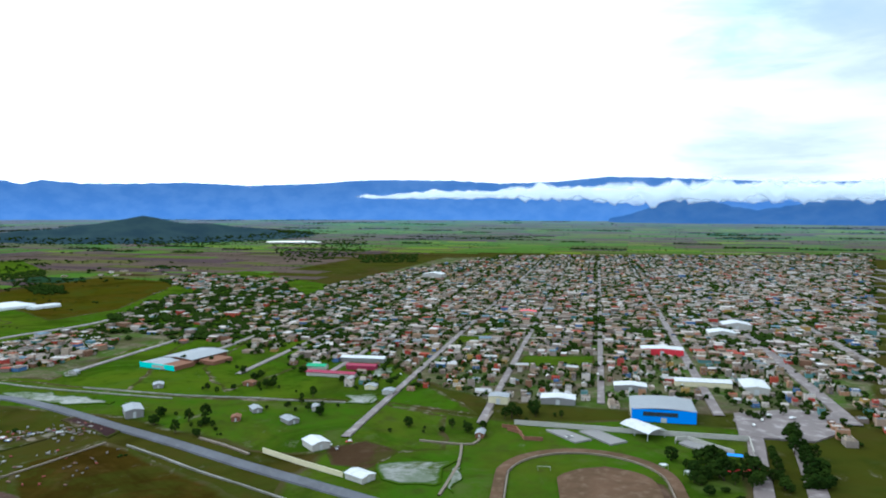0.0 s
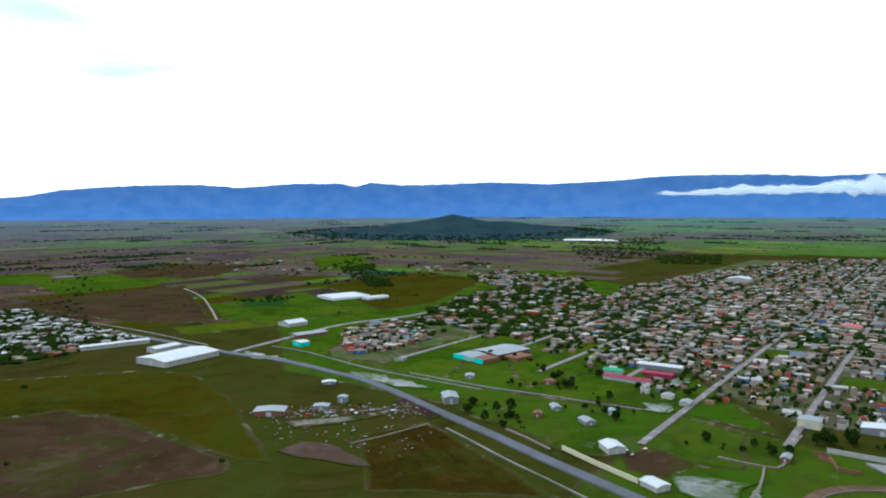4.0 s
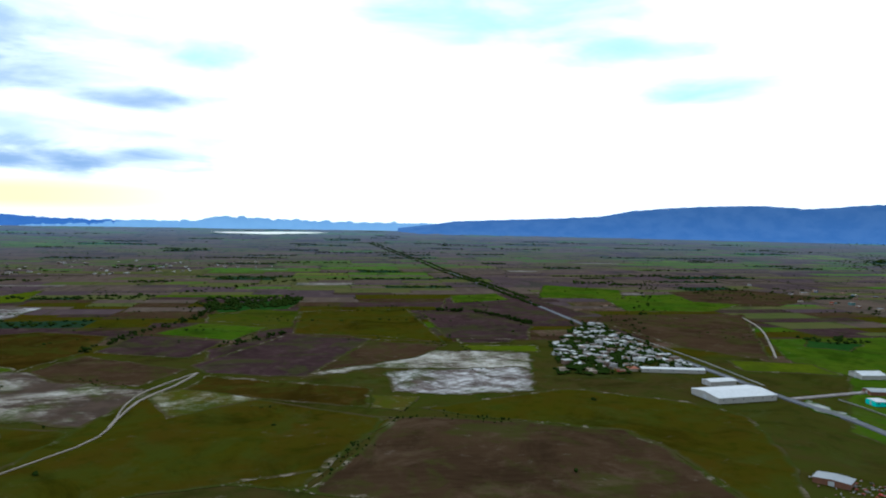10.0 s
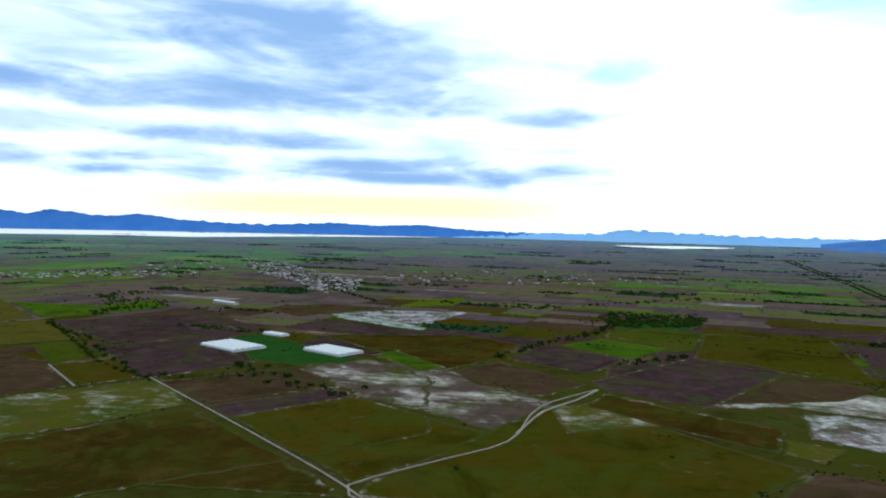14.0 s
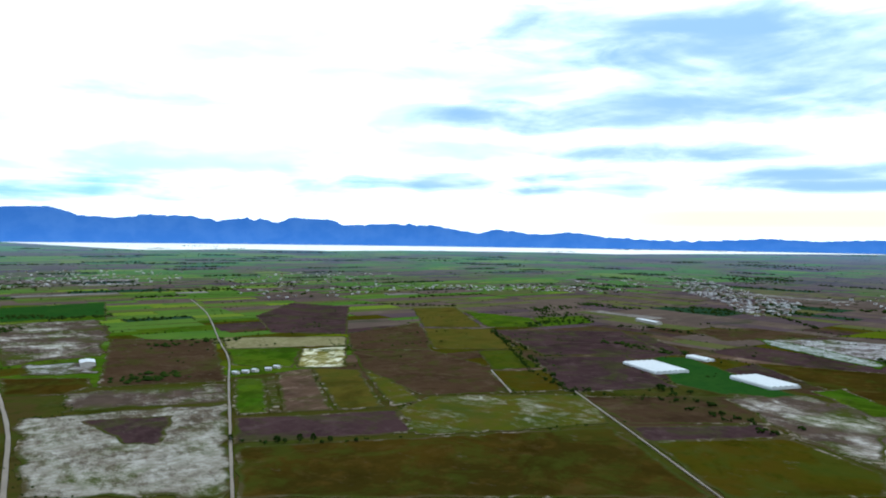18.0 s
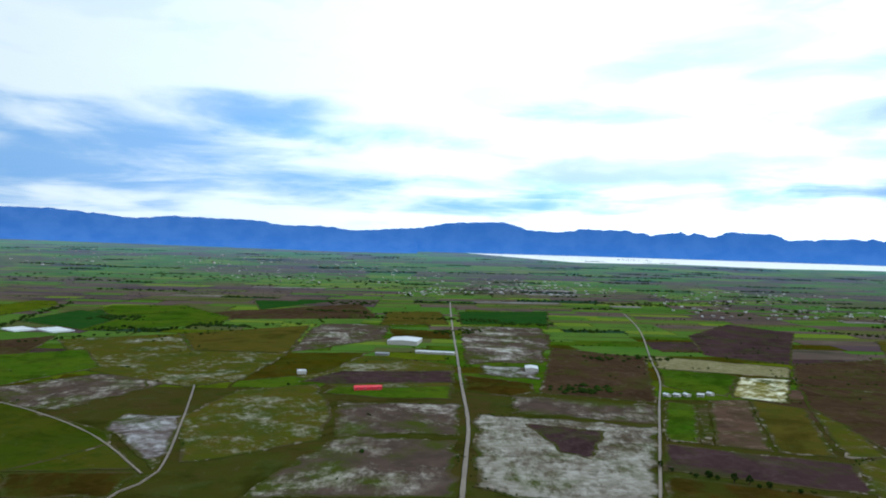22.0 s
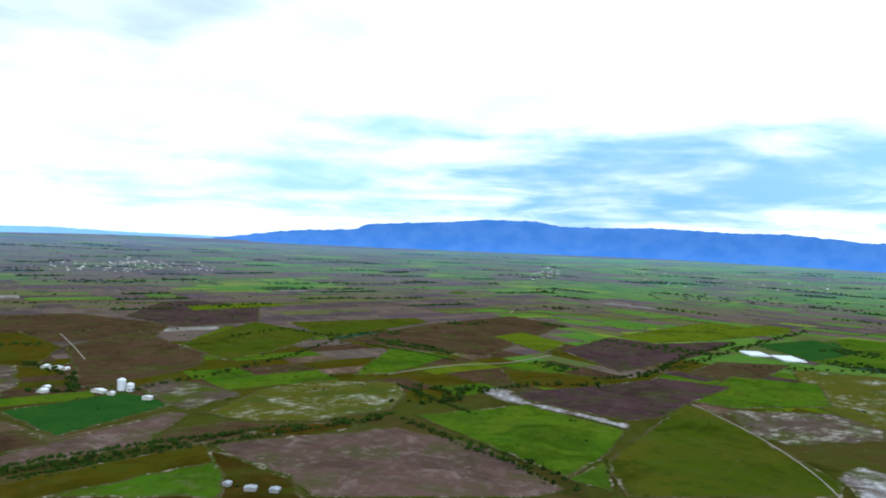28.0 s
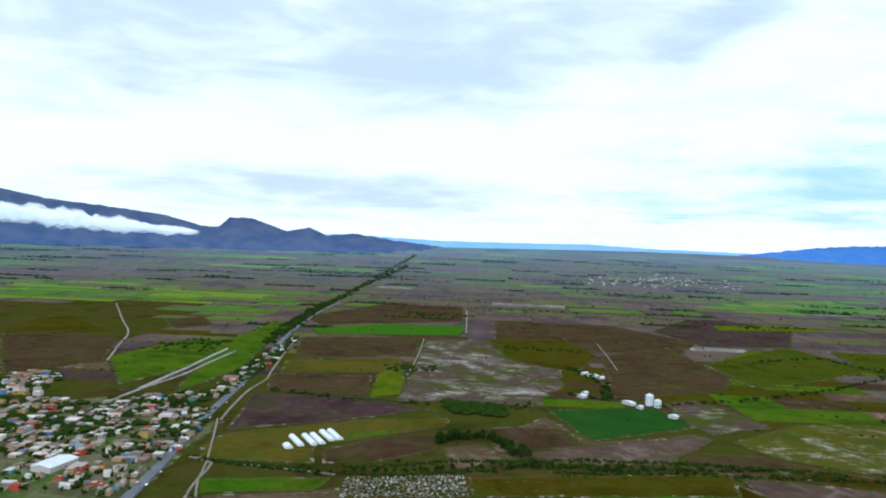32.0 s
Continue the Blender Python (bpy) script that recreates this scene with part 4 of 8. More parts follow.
field("marsh", (-702, 208), (-678, 253), (-629, 217), (-653, 192))
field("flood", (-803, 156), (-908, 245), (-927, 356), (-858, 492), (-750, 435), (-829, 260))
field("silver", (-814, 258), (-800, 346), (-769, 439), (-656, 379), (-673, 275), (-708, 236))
field("plum", (-1027, 76), (-1135, 208), (-1028, 308), (-814, 158), (-868, 60))
field("soil", (-826, 166), (-1021, 310), (-952, 408), (-873, 326))
field("olive", (-1195, 236), (-1416, 334), (-1326, 496), (-975, 410), (-1036, 315))
field("limeolive", (-1417, 116), (-1405, 292), (-1200, 229), (-1118, 86))
field("plum", (-1298, 507), (-1303, 579), (-1023, 591), (-941, 503), (-961, 430))
field("green", (-1797, 1094), (-1601, 1217), (-1398, 1077), (-1489, 887))
field("soil", (-1077, 771), (-1086, 1132), (-693, 768), (-807, 723))
field("green", (-836, 909), (-778, 1121), (-570, 942), (-582, 771), (-681, 785))
field("crop", (-799, 961), (-742, 1019), (-706, 938), (-759, 905))
field("lime", (-722, 711), (-660, 798), (-591, 771), (-658, 678))
field("wetsoil", (-947, -337), (-997, -175), (-809, -6), (-661, -48), (-707, -103), (-782, -215))
field("soil", (-792, -470), (-928, -338), (-782, -221), (-704, -355))
field("plum", (-710, -358), (-799, -238), (-782, -226), (-683, -329))
field("olive", (-681, -323), (-777, -225), (-652, -48), (-519, -154))
field("umber", (-657, -414), (-698, -379), (-508, -167), (-490, -153), (-485, -311))
field("olive", (-512, -148), (-783, -7), (-793, 37), (-610, 195), (-499, 102), (-491, -143))
field("marsh", (-783, -7), (-807, 45), (-730, 113), (-683, 8))
field("umber", (-793, 31), (-851, 58), (-732, 218), (-655, 188), (-713, 110))
field("plum", (-919, 47), (-1114, 202), (-1039, 319), (-807, 166), (-869, 57))
field("soil", (-945, -130), (-1032, -75), (-898, 44), (-823, -12), (-877, -101))
field("plum", (-1051, -64), (-1193, -8), (-1091, 111), (-967, 49))
field("green", (-1195, 15), (-1294, 95), (-1208, 192), (-1087, 119))
field("limeolive", (-1330, 98), (-1464, 203), (-1400, 293), (-1199, 229))
field("olive", (-1391, 289), (-1378, 507), (-965, 410), (-1063, 335), (-1126, 215))
field("plum", (-1306, 510), (-1281, 592), (-1084, 628), (-953, 545), (-1005, 428))
field("silver", (-1486, -465), (-1605, -356), (-1610, -168), (-1375, -233), (-1392, -366))
field("umber", (-1208, -387), (-1267, -147), (-1189, -46), (-1050, -76), (-947, -145), (-1080, -272))
field("green", (-1033, -261), (-1084, -231), (-959, -139), (-934, -173))
field("plum", (-1068, -659), (-1078, -549), (-921, -429), (-858, -534))
field("plum", (-1291, -793), (-1405, -654), (-1228, -498), (-1111, -531), (-1082, -668))
field("straw", (-778, -1226), (-956, -1070), (-878, -983), (-706, -1102))
field("green", (-708, -1101), (-806, -1019), (-679, -878), (-626, -959))
field("glint", (-798, -1009), (-869, -974), (-733, -822), (-680, -877))
field("green", (-573, -871), (-601, -842), (-491, -679), (-458, -695))
field("lime", (-602, -841), (-620, -846), (-501, -671), (-491, -675))
field("tan", (-635, -860), (-696, -860), (-547, -637), (-502, -670))
field("ochre", (-694, -855), (-733, -795), (-598, -607), (-549, -632))
field("marsh", (-737, -791), (-739, -727), (-648, -595), (-603, -601))
field("plum", (-451, -685), (-595, -586), (-543, -507), (-398, -604))
field("marsh", (-596, -585), (-673, -604), (-822, -469), (-708, -378), (-595, -451), (-536, -500))
field("soil", (-844, -936), (-948, -848), (-884, -665), (-761, -543), (-670, -616), (-745, -802))
field("soil", (-985, -1099), (-1226, -1129), (-1050, -931), (-953, -852), (-848, -941))
field("ochre", (-1455, -1359), (-1565, -1299), (-1259, -967), (-1174, -1064))
field("ochre", (-1158, -1053), (-1249, -937), (-1059, -734), (-957, -847))
field("limeolive", (-997, -780), (-1047, -738), (-937, -609), (-870, -653))
field("olive", (-857, -654), (-927, -593), (-820, -500), (-760, -540))
field("plum", (-1243, -929), (-1426, -723), (-1208, -530), (-1031, -669))
field("plum", (-1010, -682), (-1126, -563), (-998, -457), (-940, -399), (-808, -489), (-923, -598))
field("green", (-1498, -1215), (-1494, -998), (-1353, -875), (-1273, -967))
field("green", (-1494, -998), (-1632, -935), (-1510, -837), (-1363, -879))
field("soil", (-800, -468), (-936, -325), (-832, -238), (-720, -365))
field("plum", (-708, -358), (-815, -256), (-777, -221), (-666, -321))
field("umber", (-392, -594), (-693, -371), (-561, -217), (-320, -482))
field("olive", (-672, -318), (-777, -218), (-712, -127), (-650, -117), (-566, -210))
field("wetsoil", (-914, -330), (-1001, -256), (-907, -157), (-729, -130), (-791, -220))
field("green", (-705, -2168), (-900, -1986), (-749, -1638), (-571, -1753))
field("plum", (-557, -1711), (-713, -1558), (-661, -1432), (-486, -1488))
field("wetsoil", (-483, -1480), (-603, -1339), (-535, -1177), (-395, -1206))
field("silver", (-416, -1177), (-501, -1130), (-458, -1039), (-386, -1091))
field("soil", (-627, -1356), (-753, -1209), (-554, -859), (-422, -946))
field("umber", (-358, -1091), (-441, -1010), (-418, -955), (-374, -931), (-321, -977))
field("wetsoil", (-378, -939), (-546, -846), (-492, -757), (-339, -841))
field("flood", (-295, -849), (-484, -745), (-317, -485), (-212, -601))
field("plum", (-336, -792), (-413, -744), (-348, -647), (-329, -679))
field("limeolive", (254, -992), (206, -943), (98, -785), (65, -705), (177, -720))
field("umber", (177, -719), (65, -697), (79, -635), (158, -652))
field("wetsoil", (285, -1101), (176, -1189), (84, -1130), (73, -1087), (135, -1023), (210, -958), (259, -1008))
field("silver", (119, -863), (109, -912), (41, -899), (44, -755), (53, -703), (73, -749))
field("marsh", (48, -887), (-18, -1033), (-126, -1055), (-129, -886), (-97, -767), (-8, -724), (30, -716))
field("marsh", (322, -1575), (98, -1640), (61, -1397), (-106, -1343), (-26, -1109), (49, -1063), (204, -1216))
field("ochre", (96, -1640), (-187, -1772), (-141, -1535), (-106, -1350), (60, -1404))
field("green", (334, -2306), (131, -2303), (-2, -1961), (22, -1799), (296, -1705), (438, -1886))
field("crop", (386, -1982), (346, -2202), (283, -1977), (319, -1767))
field("lime", (692, -2537), (526, -2503), (476, -2307), (589, -2176))
field("wetsoil", (-184, -1716), (-232, -1805), (-378, -1758), (-316, -1517), (-110, -1349))
field("ochre", (-439, -2094), (-601, -2088), (-531, -1759), (-355, -1772))
field("plum", (-105, -1079), (-172, -1156), (-351, -1130), (-327, -1036), (-158, -1050))
field("green", (-129, -996), (-157, -1042), (-225, -1015), (-316, -1016), (-291, -930), (-211, -947))
field("wetsoil", (-145, -942), (-290, -897), (-248, -760), (-146, -780), (-115, -764))
field("wetsoil", (-69, -692), (-122, -780), (-145, -775), (-238, -736), (-188, -578), (-19, -614))
field("wetsoil", (-554, -1733), (-742, -1660), (-611, -1323), (-475, -1201), (-389, -1184))
field("crop", (-654, -2087), (-945, -2076), (-799, -1752), (-560, -1757))
field("rose", (823, -347), (764, -371), (798, -528), (777, -538), (720, -423), (695, -301))
field("wetsoil", (963, -571), (991, -643), (869, -660), (820, -658), (798, -551), (821, -544))
field("soil", (1203, -573), (1223, -688), (1061, -748), (1023, -662), (1008, -507))
field("lime", (1287, -834), (1498, -1096), (1423, -1107), (1217, -927), (1069, -884), (1098, -795))
field("limeolive", (1473, -1269), (1363, -1656), (1262, -1598), (1191, -1186), (1175, -1144))
field("soil", (1155, -1155), (1235, -1565), (1228, -1968), (991, -1887), (804, -1220), (937, -1168))
field("lime", (973, -1492), (978, -1637), (788, -1531), (753, -1356))
field("green", (828, -871), (994, -1144), (847, -1165), (795, -942))
field("lime", (773, -1773), (633, -2227), (685, -2522), (472, -2300), (587, -1886), (669, -1723))
field("plum", (745, -1418), (782, -1742), (652, -1715), (533, -1941), (505, -1600), (534, -1263))
field("crop", (481, -1911), (397, -2182), (251, -1989), (309, -1728))
field("soil", (451, -1354), (453, -1549), (332, -1633), (331, -1379), (372, -1323))
field("green", (355, -1111), (381, -1385), (242, -1435), (184, -1244), (291, -1110))
field("plum", (582, -944), (510, -1104), (461, -1266), (345, -1280), (348, -1147), (345, -970), (370, -921), (499, -924))
field("silver", (624, -940), (599, -989), (527, -924), (363, -912), (343, -880), (510, -896), (569, -900))
field("green", (580, -739), (544, -823), (515, -905), (347, -873), (318, -744), (313, -657))
field("meadow", (314, -737), (311, -654), (261, -652))
field("limeolive", (310, -731), (355, -1083), (309, -1071), (109, -836), (100, -793), (249, -647))
field("wetsoil", (305, -1085), (224, -1144), (107, -1133), (99, -1065), (181, -950), (228, -975))
field("marsh", (767, -557), (839, -706), (833, -799), (743, -884), (664, -822), (621, -739), (642, -630), (701, -566))
field("umber", (659, -537), (634, -623), (593, -658), (585, -580))
field("rose", (646, -485), (556, -678), (433, -690), (300, -627), (304, -593), (445, -455), (513, -474), (600, -474))
field("meadow", (656, -287), (636, -471), (551, -438), (500, -401), (628, -276))
field("lime", (1985, -1291), (1961, -1597), (1841, -1559), (1858, -1230))
field("green", (2806, -2001), (2541, -2312), (1681, -2643), (1487, -2386), (1678, -2241), (2154, -2293))
field("lime", (1881, -2471), (1644, -2608), (1458, -2423), (1627, -2283))
field("ochre", (2348, -1871), (2245, -2051), (1937, -2039), (1978, -1815))
field("soil", (1627, 559), (1650, 403), (1571, 316), (1308, 283), (1195, 399))
field("olive", (1679, 579), (1935, 598), (2011, 529), (1664, 340), (1659, 405))
field("green", (1355, 285), (1571, 195), (1579, 81), (1257, 128), (1113, 210))
field("green", (1505, 117), (1953, 10), (1858, -23), (1247, 45), (1039, 127))
field("brightgreen", (1796, -79), (1899, -271), (1875, -495), (1682, -431), (1692, -88))
field("soil", (1633, -51), (1645, -327), (1386, -273), (1346, -39))
field("ochre", (1340, -26), (1346, -245), (1208, -212), (1202, -15))
field("soil", (1197, -6), (1178, -168), (1029, -144), (1070, -2))
field("lime", (1203, -177), (1256, -232), (1039, -205), (1014, -146))
field("wetsoil", (1617, -332), (1628, -480), (1319, -444), (1023, -418), (955, -377), (992, -183), (1379, -277))
field("olive", (1628, -483), (1642, -682), (1392, -659), (1204, -538), (1326, -451))
field("plum", (1048, 18), (1026, -137), (941, -221), (887, -97), (855, 33))
field("ochre", (788, 56), (840, 33), (894, -133), (894, -242), (853, -226), (780, -67), (722, -61), (739, 45))
field("green", (823, -95), (844, -155), (824, -156), (802, -105))
field("soil", (769, -74), (817, -152), (816, -212), (753, -193), (719, -123), (723, -72))
field("soil", (829, -209), (849, -304), (832, -372), (762, -372), (745, -299), (790, -260))
field("rose", (743, -300), (760, -371), (794, -541), (772, -541), (684, -428), (704, -292))
field("green", (688, 43), (677, -81), (641, -64), (643, 37))
field("olive", (666, -211), (652, -486), (589, -451), (613, -199))
field("limeolive", (1296, -845), (1535, -1206), (1238, -1189), (1106, -930), (1079, -800))
field("soil", (1392, -664), (1510, -879), (1157, -817), (1062, -744), (1082, -546))
field("green", (84, 729), (155, 727), (146, 683), (72, 675))
field("green", (20, 845), (61, 865), (48, 805), (12, 795))
puddle((-524, 622), (-488, 617), (-443, 602), (-463, 589), (-499, 592))
puddle((-373, 572), (-347, 582), (-294, 569), (-255, 551), (-256, 543), (-293, 543), (-341, 561))
puddle((-39, 415), (-17, 421), (4, 418), (-6, 381), (-24, 382), (-36, 392))
puddle((5, 407), (12, 409), (6, 371), (3, 378))
puddle((-348, 649), (-334, 656), (-328, 636), (-338, 632))
puddle((-65, 664), (-45, 681), (-48, 641), (-65, 630))
puddle((-66, 572), (-52, 576), (-54, 547), (-68, 552))
puddle((-77, 572), (-53, 570), (-55, 545), (-74, 547))
field("plum", (-271, 501), (-264, 509), (-217, 476), (-219, 462), (-246, 482))
field("rose", (-284, 359), (-283, 381), (-259, 387), (-223, 367), (-212, 357), (-226, 356), (-265, 355))
field("flood", (-319, 415), (-294, 437), (-277, 448), (-262, 474), (-254, 471), (-268, 438), (-287, 420), (-304, 404))
puddle((-1509, -471), (-1474, -379), (-1349, -225), (-1285, -221), (-1358, -333), (-1427, -426))


# ---------------- lake, ponds, hill, low cloud ----------------
def sheet_between(name, label, near, far, material, category, lift=1.8):
    """Water between two shores, each a row of (bearing, distance)."""
    bm = bmesh.new()
    lo, hi = near[0][0], near[-1][0]
    rows = []
    steps = 60
    for i in range(steps + 1):
        t = lo + (hi - lo) * i / steps
        a = float(np.interp(t, *zip(*near))) + 6 * noise.noise((t * 0.8, 0, 0))
        b = max(a + 2, float(np.interp(t, *zip(*far))))
        s, c = -math.sin(radians(t)), math.cos(radians(t))
        rows.append([bm.verts.new((s * r, c * r, land(s * r, c * r) + lift)) for r in (a, a * 0.67 + b * 0.33, a * 0.33 + b * 0.67, b)])
    for a, b in zip(rows, rows[1:]):
        for k in range(3):
            bm.faces.new((a[k], a[k + 1], b[k + 1], b[k]))
    for f in bm.faces:
        f.normal_update()
        if f.normal.z < 0:
            f.normal_flip()
    return tagged(mesh_object(name, bm, material), label, category, kind="structure")


# near-white base colour paints the sky's reflection on the water
M["lake"] = surface("lake_painted_reflection", mottled((0.84, 0.84, 0.80), (0.90, 0.90, 0.87), (0.78, 0.79, 0.77), 0.004, 0.02), rough=0.5)
sheet_between("lake", "long lake below the mountains, sky reflection painted white", ((98, 4690), (102.5, 4640), (108.5, 4560), (117, 4400), (122.4, 4440), (133.3, 4430), (139.2, 4357), (145.7, 4400), (153.3, 4330), (159.1, 4560), (162, 4690)),
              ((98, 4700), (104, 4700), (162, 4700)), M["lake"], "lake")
sheet_between("pond", "narrow distant pond, sky reflection painted white", ((75.5, 4500), (77, 4440), (80, 4360), (83, 4400), (84.3, 4460)), ((75.5, 4505), (78, 4530), (84.3, 4470)), M["lake"], "pond")
sheet_between("pond", "small pale pond beside far green fields", ((9.6, 3025), (11, 3030), (13.9, 3060)), ((9.6, 3040), (11, 3120), (13.9, 3100)), M["lake"], "pond")


def hill():
    """A low wooded hill on the plain."""
    bm = bmesh.new()
    cx, cy = -1330.0, 3180.0
    ux, uy = math.cos(radians(22.5)), math.sin(radians(22.5))
    n = 44
    grid = []
    for i in range(n + 1):
        row = []
        for j in range(n + 1):
            u, v = (i / n * 2 - 1), (j / n * 2 - 1)
            x = cx + ux * u * 820 - uy * v * 420
            y = cy + uy * u * 820 + ux * v * 420
            d = math.hypot(u * (1.0 if u > 0 else 1.15), v)
            h = 80 * max(0.0, 1 - d) ** 1.15 + 14 * math.exp(-(u * u + v * v) * 60)
            h += 9 * noise.fractal(Vector((x * 0.006, y * 0.006, 2)), 0.9, 2.0, 5) * min(1.0, h / 20)
            row.append(bm.verts.new((x, y, land(x, y) + h - 1.5 + (0.0 if d < 1 else -8.0))))
        grid.append(row)
    for a, b in zip(grid, grid[1:]):
        for k in range(n):
            bm.faces.new((a[k], b[k], b[k + 1], a[k + 1]))
    bmesh.ops.recalc_face_normals(bm, faces=bm.faces)
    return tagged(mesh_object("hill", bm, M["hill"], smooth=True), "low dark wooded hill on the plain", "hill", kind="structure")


hill()

M["cloud"] = bpy.data.materials.new("low_cloud")
M["cloud"].use_nodes = True
g = Graph(M["cloud"].node_tree)
where = g.node("ShaderNodeNewGeometry").outputs["Position"]
across = g.node("ShaderNodeSeparateXYZ")
g.put(g.node("ShaderNodeUVMap").outputs[0], across.inputs[0])
core = g.math("MULTIPLY", across.outputs[1], g.math("SUBTRACT", 1.0, across.outputs[1]))
ends = g.math("MULTIPLY", across.outputs[0], g.math("SUBTRACT", 1.0, across.outputs[0]))
body = g.math("MULTIPLY", g.step(core, 0.0, 0.25), g.step(ends, 0.0, 0.05))
puff = g.node("ShaderNodeBsdfDiffuse")
puff.inputs[0].default_value = (0.50, 0.52, 0.55, 1)
shine = g.node("ShaderNodeBsdfTranslucent")
shine.inputs[0].default_value = (0.50, 0.52, 0.55, 1)
both = g.node("ShaderNodeAddShader")
g.put(puff.outputs[0], both.inputs[0])
g.put(shine.outputs[0], both.inputs[1])
gap = g.node("ShaderNodeBsdfTransparent")
thin = g.node("ShaderNodeMixShader")
vapour = g.math("SUBTRACT", g.math("ADD", body, g.math("ADD", g.math("MULTIPLY", g.noise(where, 0.013, 7.0, 0.6, stretch=(1.0, 1.0, 1.6)), 0.55), g.math("MULTIPLY", g.noise(where, 0.0035, 3.0, stretch=(1.0, 1.0, 2.0)), 0.45))), 0.5)
g.put(g.math("MULTIPLY", g.step(vapour, 0.16, 0.95), 0.8), thin.inputs[0])
g.put(gap.outputs[0], thin.inputs[1])
g.put(both.outputs[0], thin.inputs[2])
end = g.node("ShaderNodeOutputMaterial")
g.put(thin.outputs[0], end.inputs[0])


def low_cloud(label, reach, spine, seed):
    """A bank of low cloud hanging before a mountain: three billowed veils; spine: (bearing, degrees up, thickness in degrees)."""
    bm = bmesh.new()
    uv = bm.loops.layers.uv.new("UVMap")
    turns, ups, thick = zip(*spine)
    steps = max(12, int((turns[-1] - turns[0]) / 0.3))
    rows = 8
    for veil in range(3):
        grid = []
        for i in range(steps + 1):
            t = turns[0] + (turns[-1] - turns[0]) * i / steps
            up, th = float(np.interp(t, turns, ups)), float(np.interp(t, turns, thick)) * (0.75 + 0.5 * noise.noise((t * 0.7, veil * 7.0, seed)))
            s, c = -math.sin(radians(t)), math.cos(radians(t))
            line = []
            for k in range(rows + 1):
                v = k / rows
                e = up + (v - 0.5) * 1.9 * th + 0.55 * th * noise.noise((t * 0.7, v * 1.5, seed + veil)) + 0.35 * th * noise.noise((t * 2.1, v * 3, seed + veil))
                r = reach - 22 * veil - 60 * v * (1 - v) + 12 * noise.noise((t * 2.0, v * 4, seed + 5 * veil))
                line.append((bm.verts.new((s * r, c * r, eye_height(t) + r * math.tan(radians(e)))), (i / steps, v)))
            grid.append(line)
        for a, b in zip(grid, grid[1:]):
            for k in range(rows):
                corner = (a[k], b[k], b[k + 1], a[k + 1])
                f = bm.faces.new([p[0] for p in corner])
                for loop_, p in zip(f.loops, corner):
                    loop_[uv].uv = p[1]
    return tagged(mesh_object("low_cloud", bm, M["cloud"], smooth=True), label, "cloud", kind="structure")


low_cloud("white bank of low cloud along the mountain crest", 4270, ((-36, 1.5, 1.1), (-29, 1.3, 1.15), (-24, 1.4, 1.25), (-20, 1.35, 1.2), (-15, 1.25, 1.1), (-10, 1.3, 0.9), (-6, 1.35, 0.8), (-4, 1.2, 0.45), (-2.5, 1.2, 0.5), (1, 1.15, 0.55), (3.4, 1.05, 0.4), (4.6, 0.95, 0.2), (6.2, 1.0, 0.32), (7.6, 0.95, 0.1)), 3)
low_cloud("white cloud bank lying against the wooded mountain", 4200, ((276.5, -0.1, 0.2), (279, 0.05, 0.55), (283.5, 0.35, 0.95), (287, 0.65, 1.1), (290.5, 1.0, 1.1), (297, 1.4, 1.2)), 8)


# ---------------- the town ----------------
TOWN = radians(-12.2)   # the street grid's turn


def town_xy(a, b):
    """From street-grid metres to the plan."""
    return (a * math.cos(TOWN) - b * math.sin(TOWN), a * math.sin(TOWN) + b * math.cos(TOWN))


def town_ab(x, y):
    return (x * math.cos(TOWN) + y * math.sin(TOWN), -x * math.sin(TOWN) + y * math.cos(TOWN))


def inside(p, poly):
    x, y = p
    hit = False
    for (x0, y0), (x1, y1) in zip(poly, poly[1:] + poly[:1]):
        if (y0 > y) != (y1 > y) and x < (x1 - x0) * (y - y0) / (y1 - y0) + x0:
            hit = not hit
    return hit


def ramp_by(kind, name, stops, rough=0.85, grime=0.3):
    """A material whose tone is picked from stops, by object or by loose piece."""
    def build(g, where):
        r = g.node("ShaderNodeObjectInfo").outputs["Random"] if kind == "object" else g.node("ShaderNodeNewGeometry").outputs["Random Per Island"]
        n = g.node("ShaderNodeValToRGB")
        n.color_ramp.interpolation = "CONSTANT"
        el = n.color_ramp.elements
        while len(el) < len(stops):
            el.new(0.5)
        for i, (e, c) in enumerate(zip(el, stops)):
            e.position = i / len(stops)
            e.color = (*c, 1)
        g.put(r, n.inputs[0])
        dirt = g.math("MULTIPLY", g.step(g.noise(where, 0.35, 5.0, 0.65), 0.4, 0.75), grime)
        return g.mix(dirt, n.outputs[0], (0.11, 0.078, 0.055, 1))
    return surface(name, build, rough, gloss=0.1)


WALLS = ((0.490, 0.424, 0.370), (0.270, 0.194, 0.126), (0.221, 0.171, 0.140), (0.204, 0.104, 0.062), (0.351, 0.268, 0.195), (0.361, 0.049, 0.040), (0.180, 0.141, 0.119), (0.327, 0.178, 0.105), (0.171, 0.089, 0.055), (0.392, 0.319, 0.252),
         (0.245, 0.201, 0.174), (0.327, 0.052, 0.028), (0.516, 0.476, 0.448), (0.278, 0.223, 0.189), (0.539, 0.476, 0.434), (0.196, 0.119, 0.077), (0.082, 0.194, 0.195), (0.060, 0.131, 0.288), (0.343, 0.216, 0.055), (0.163, 0.126, 0.105),
         (0.310, 0.223, 0.167), (0.425, 0.371, 0.335))
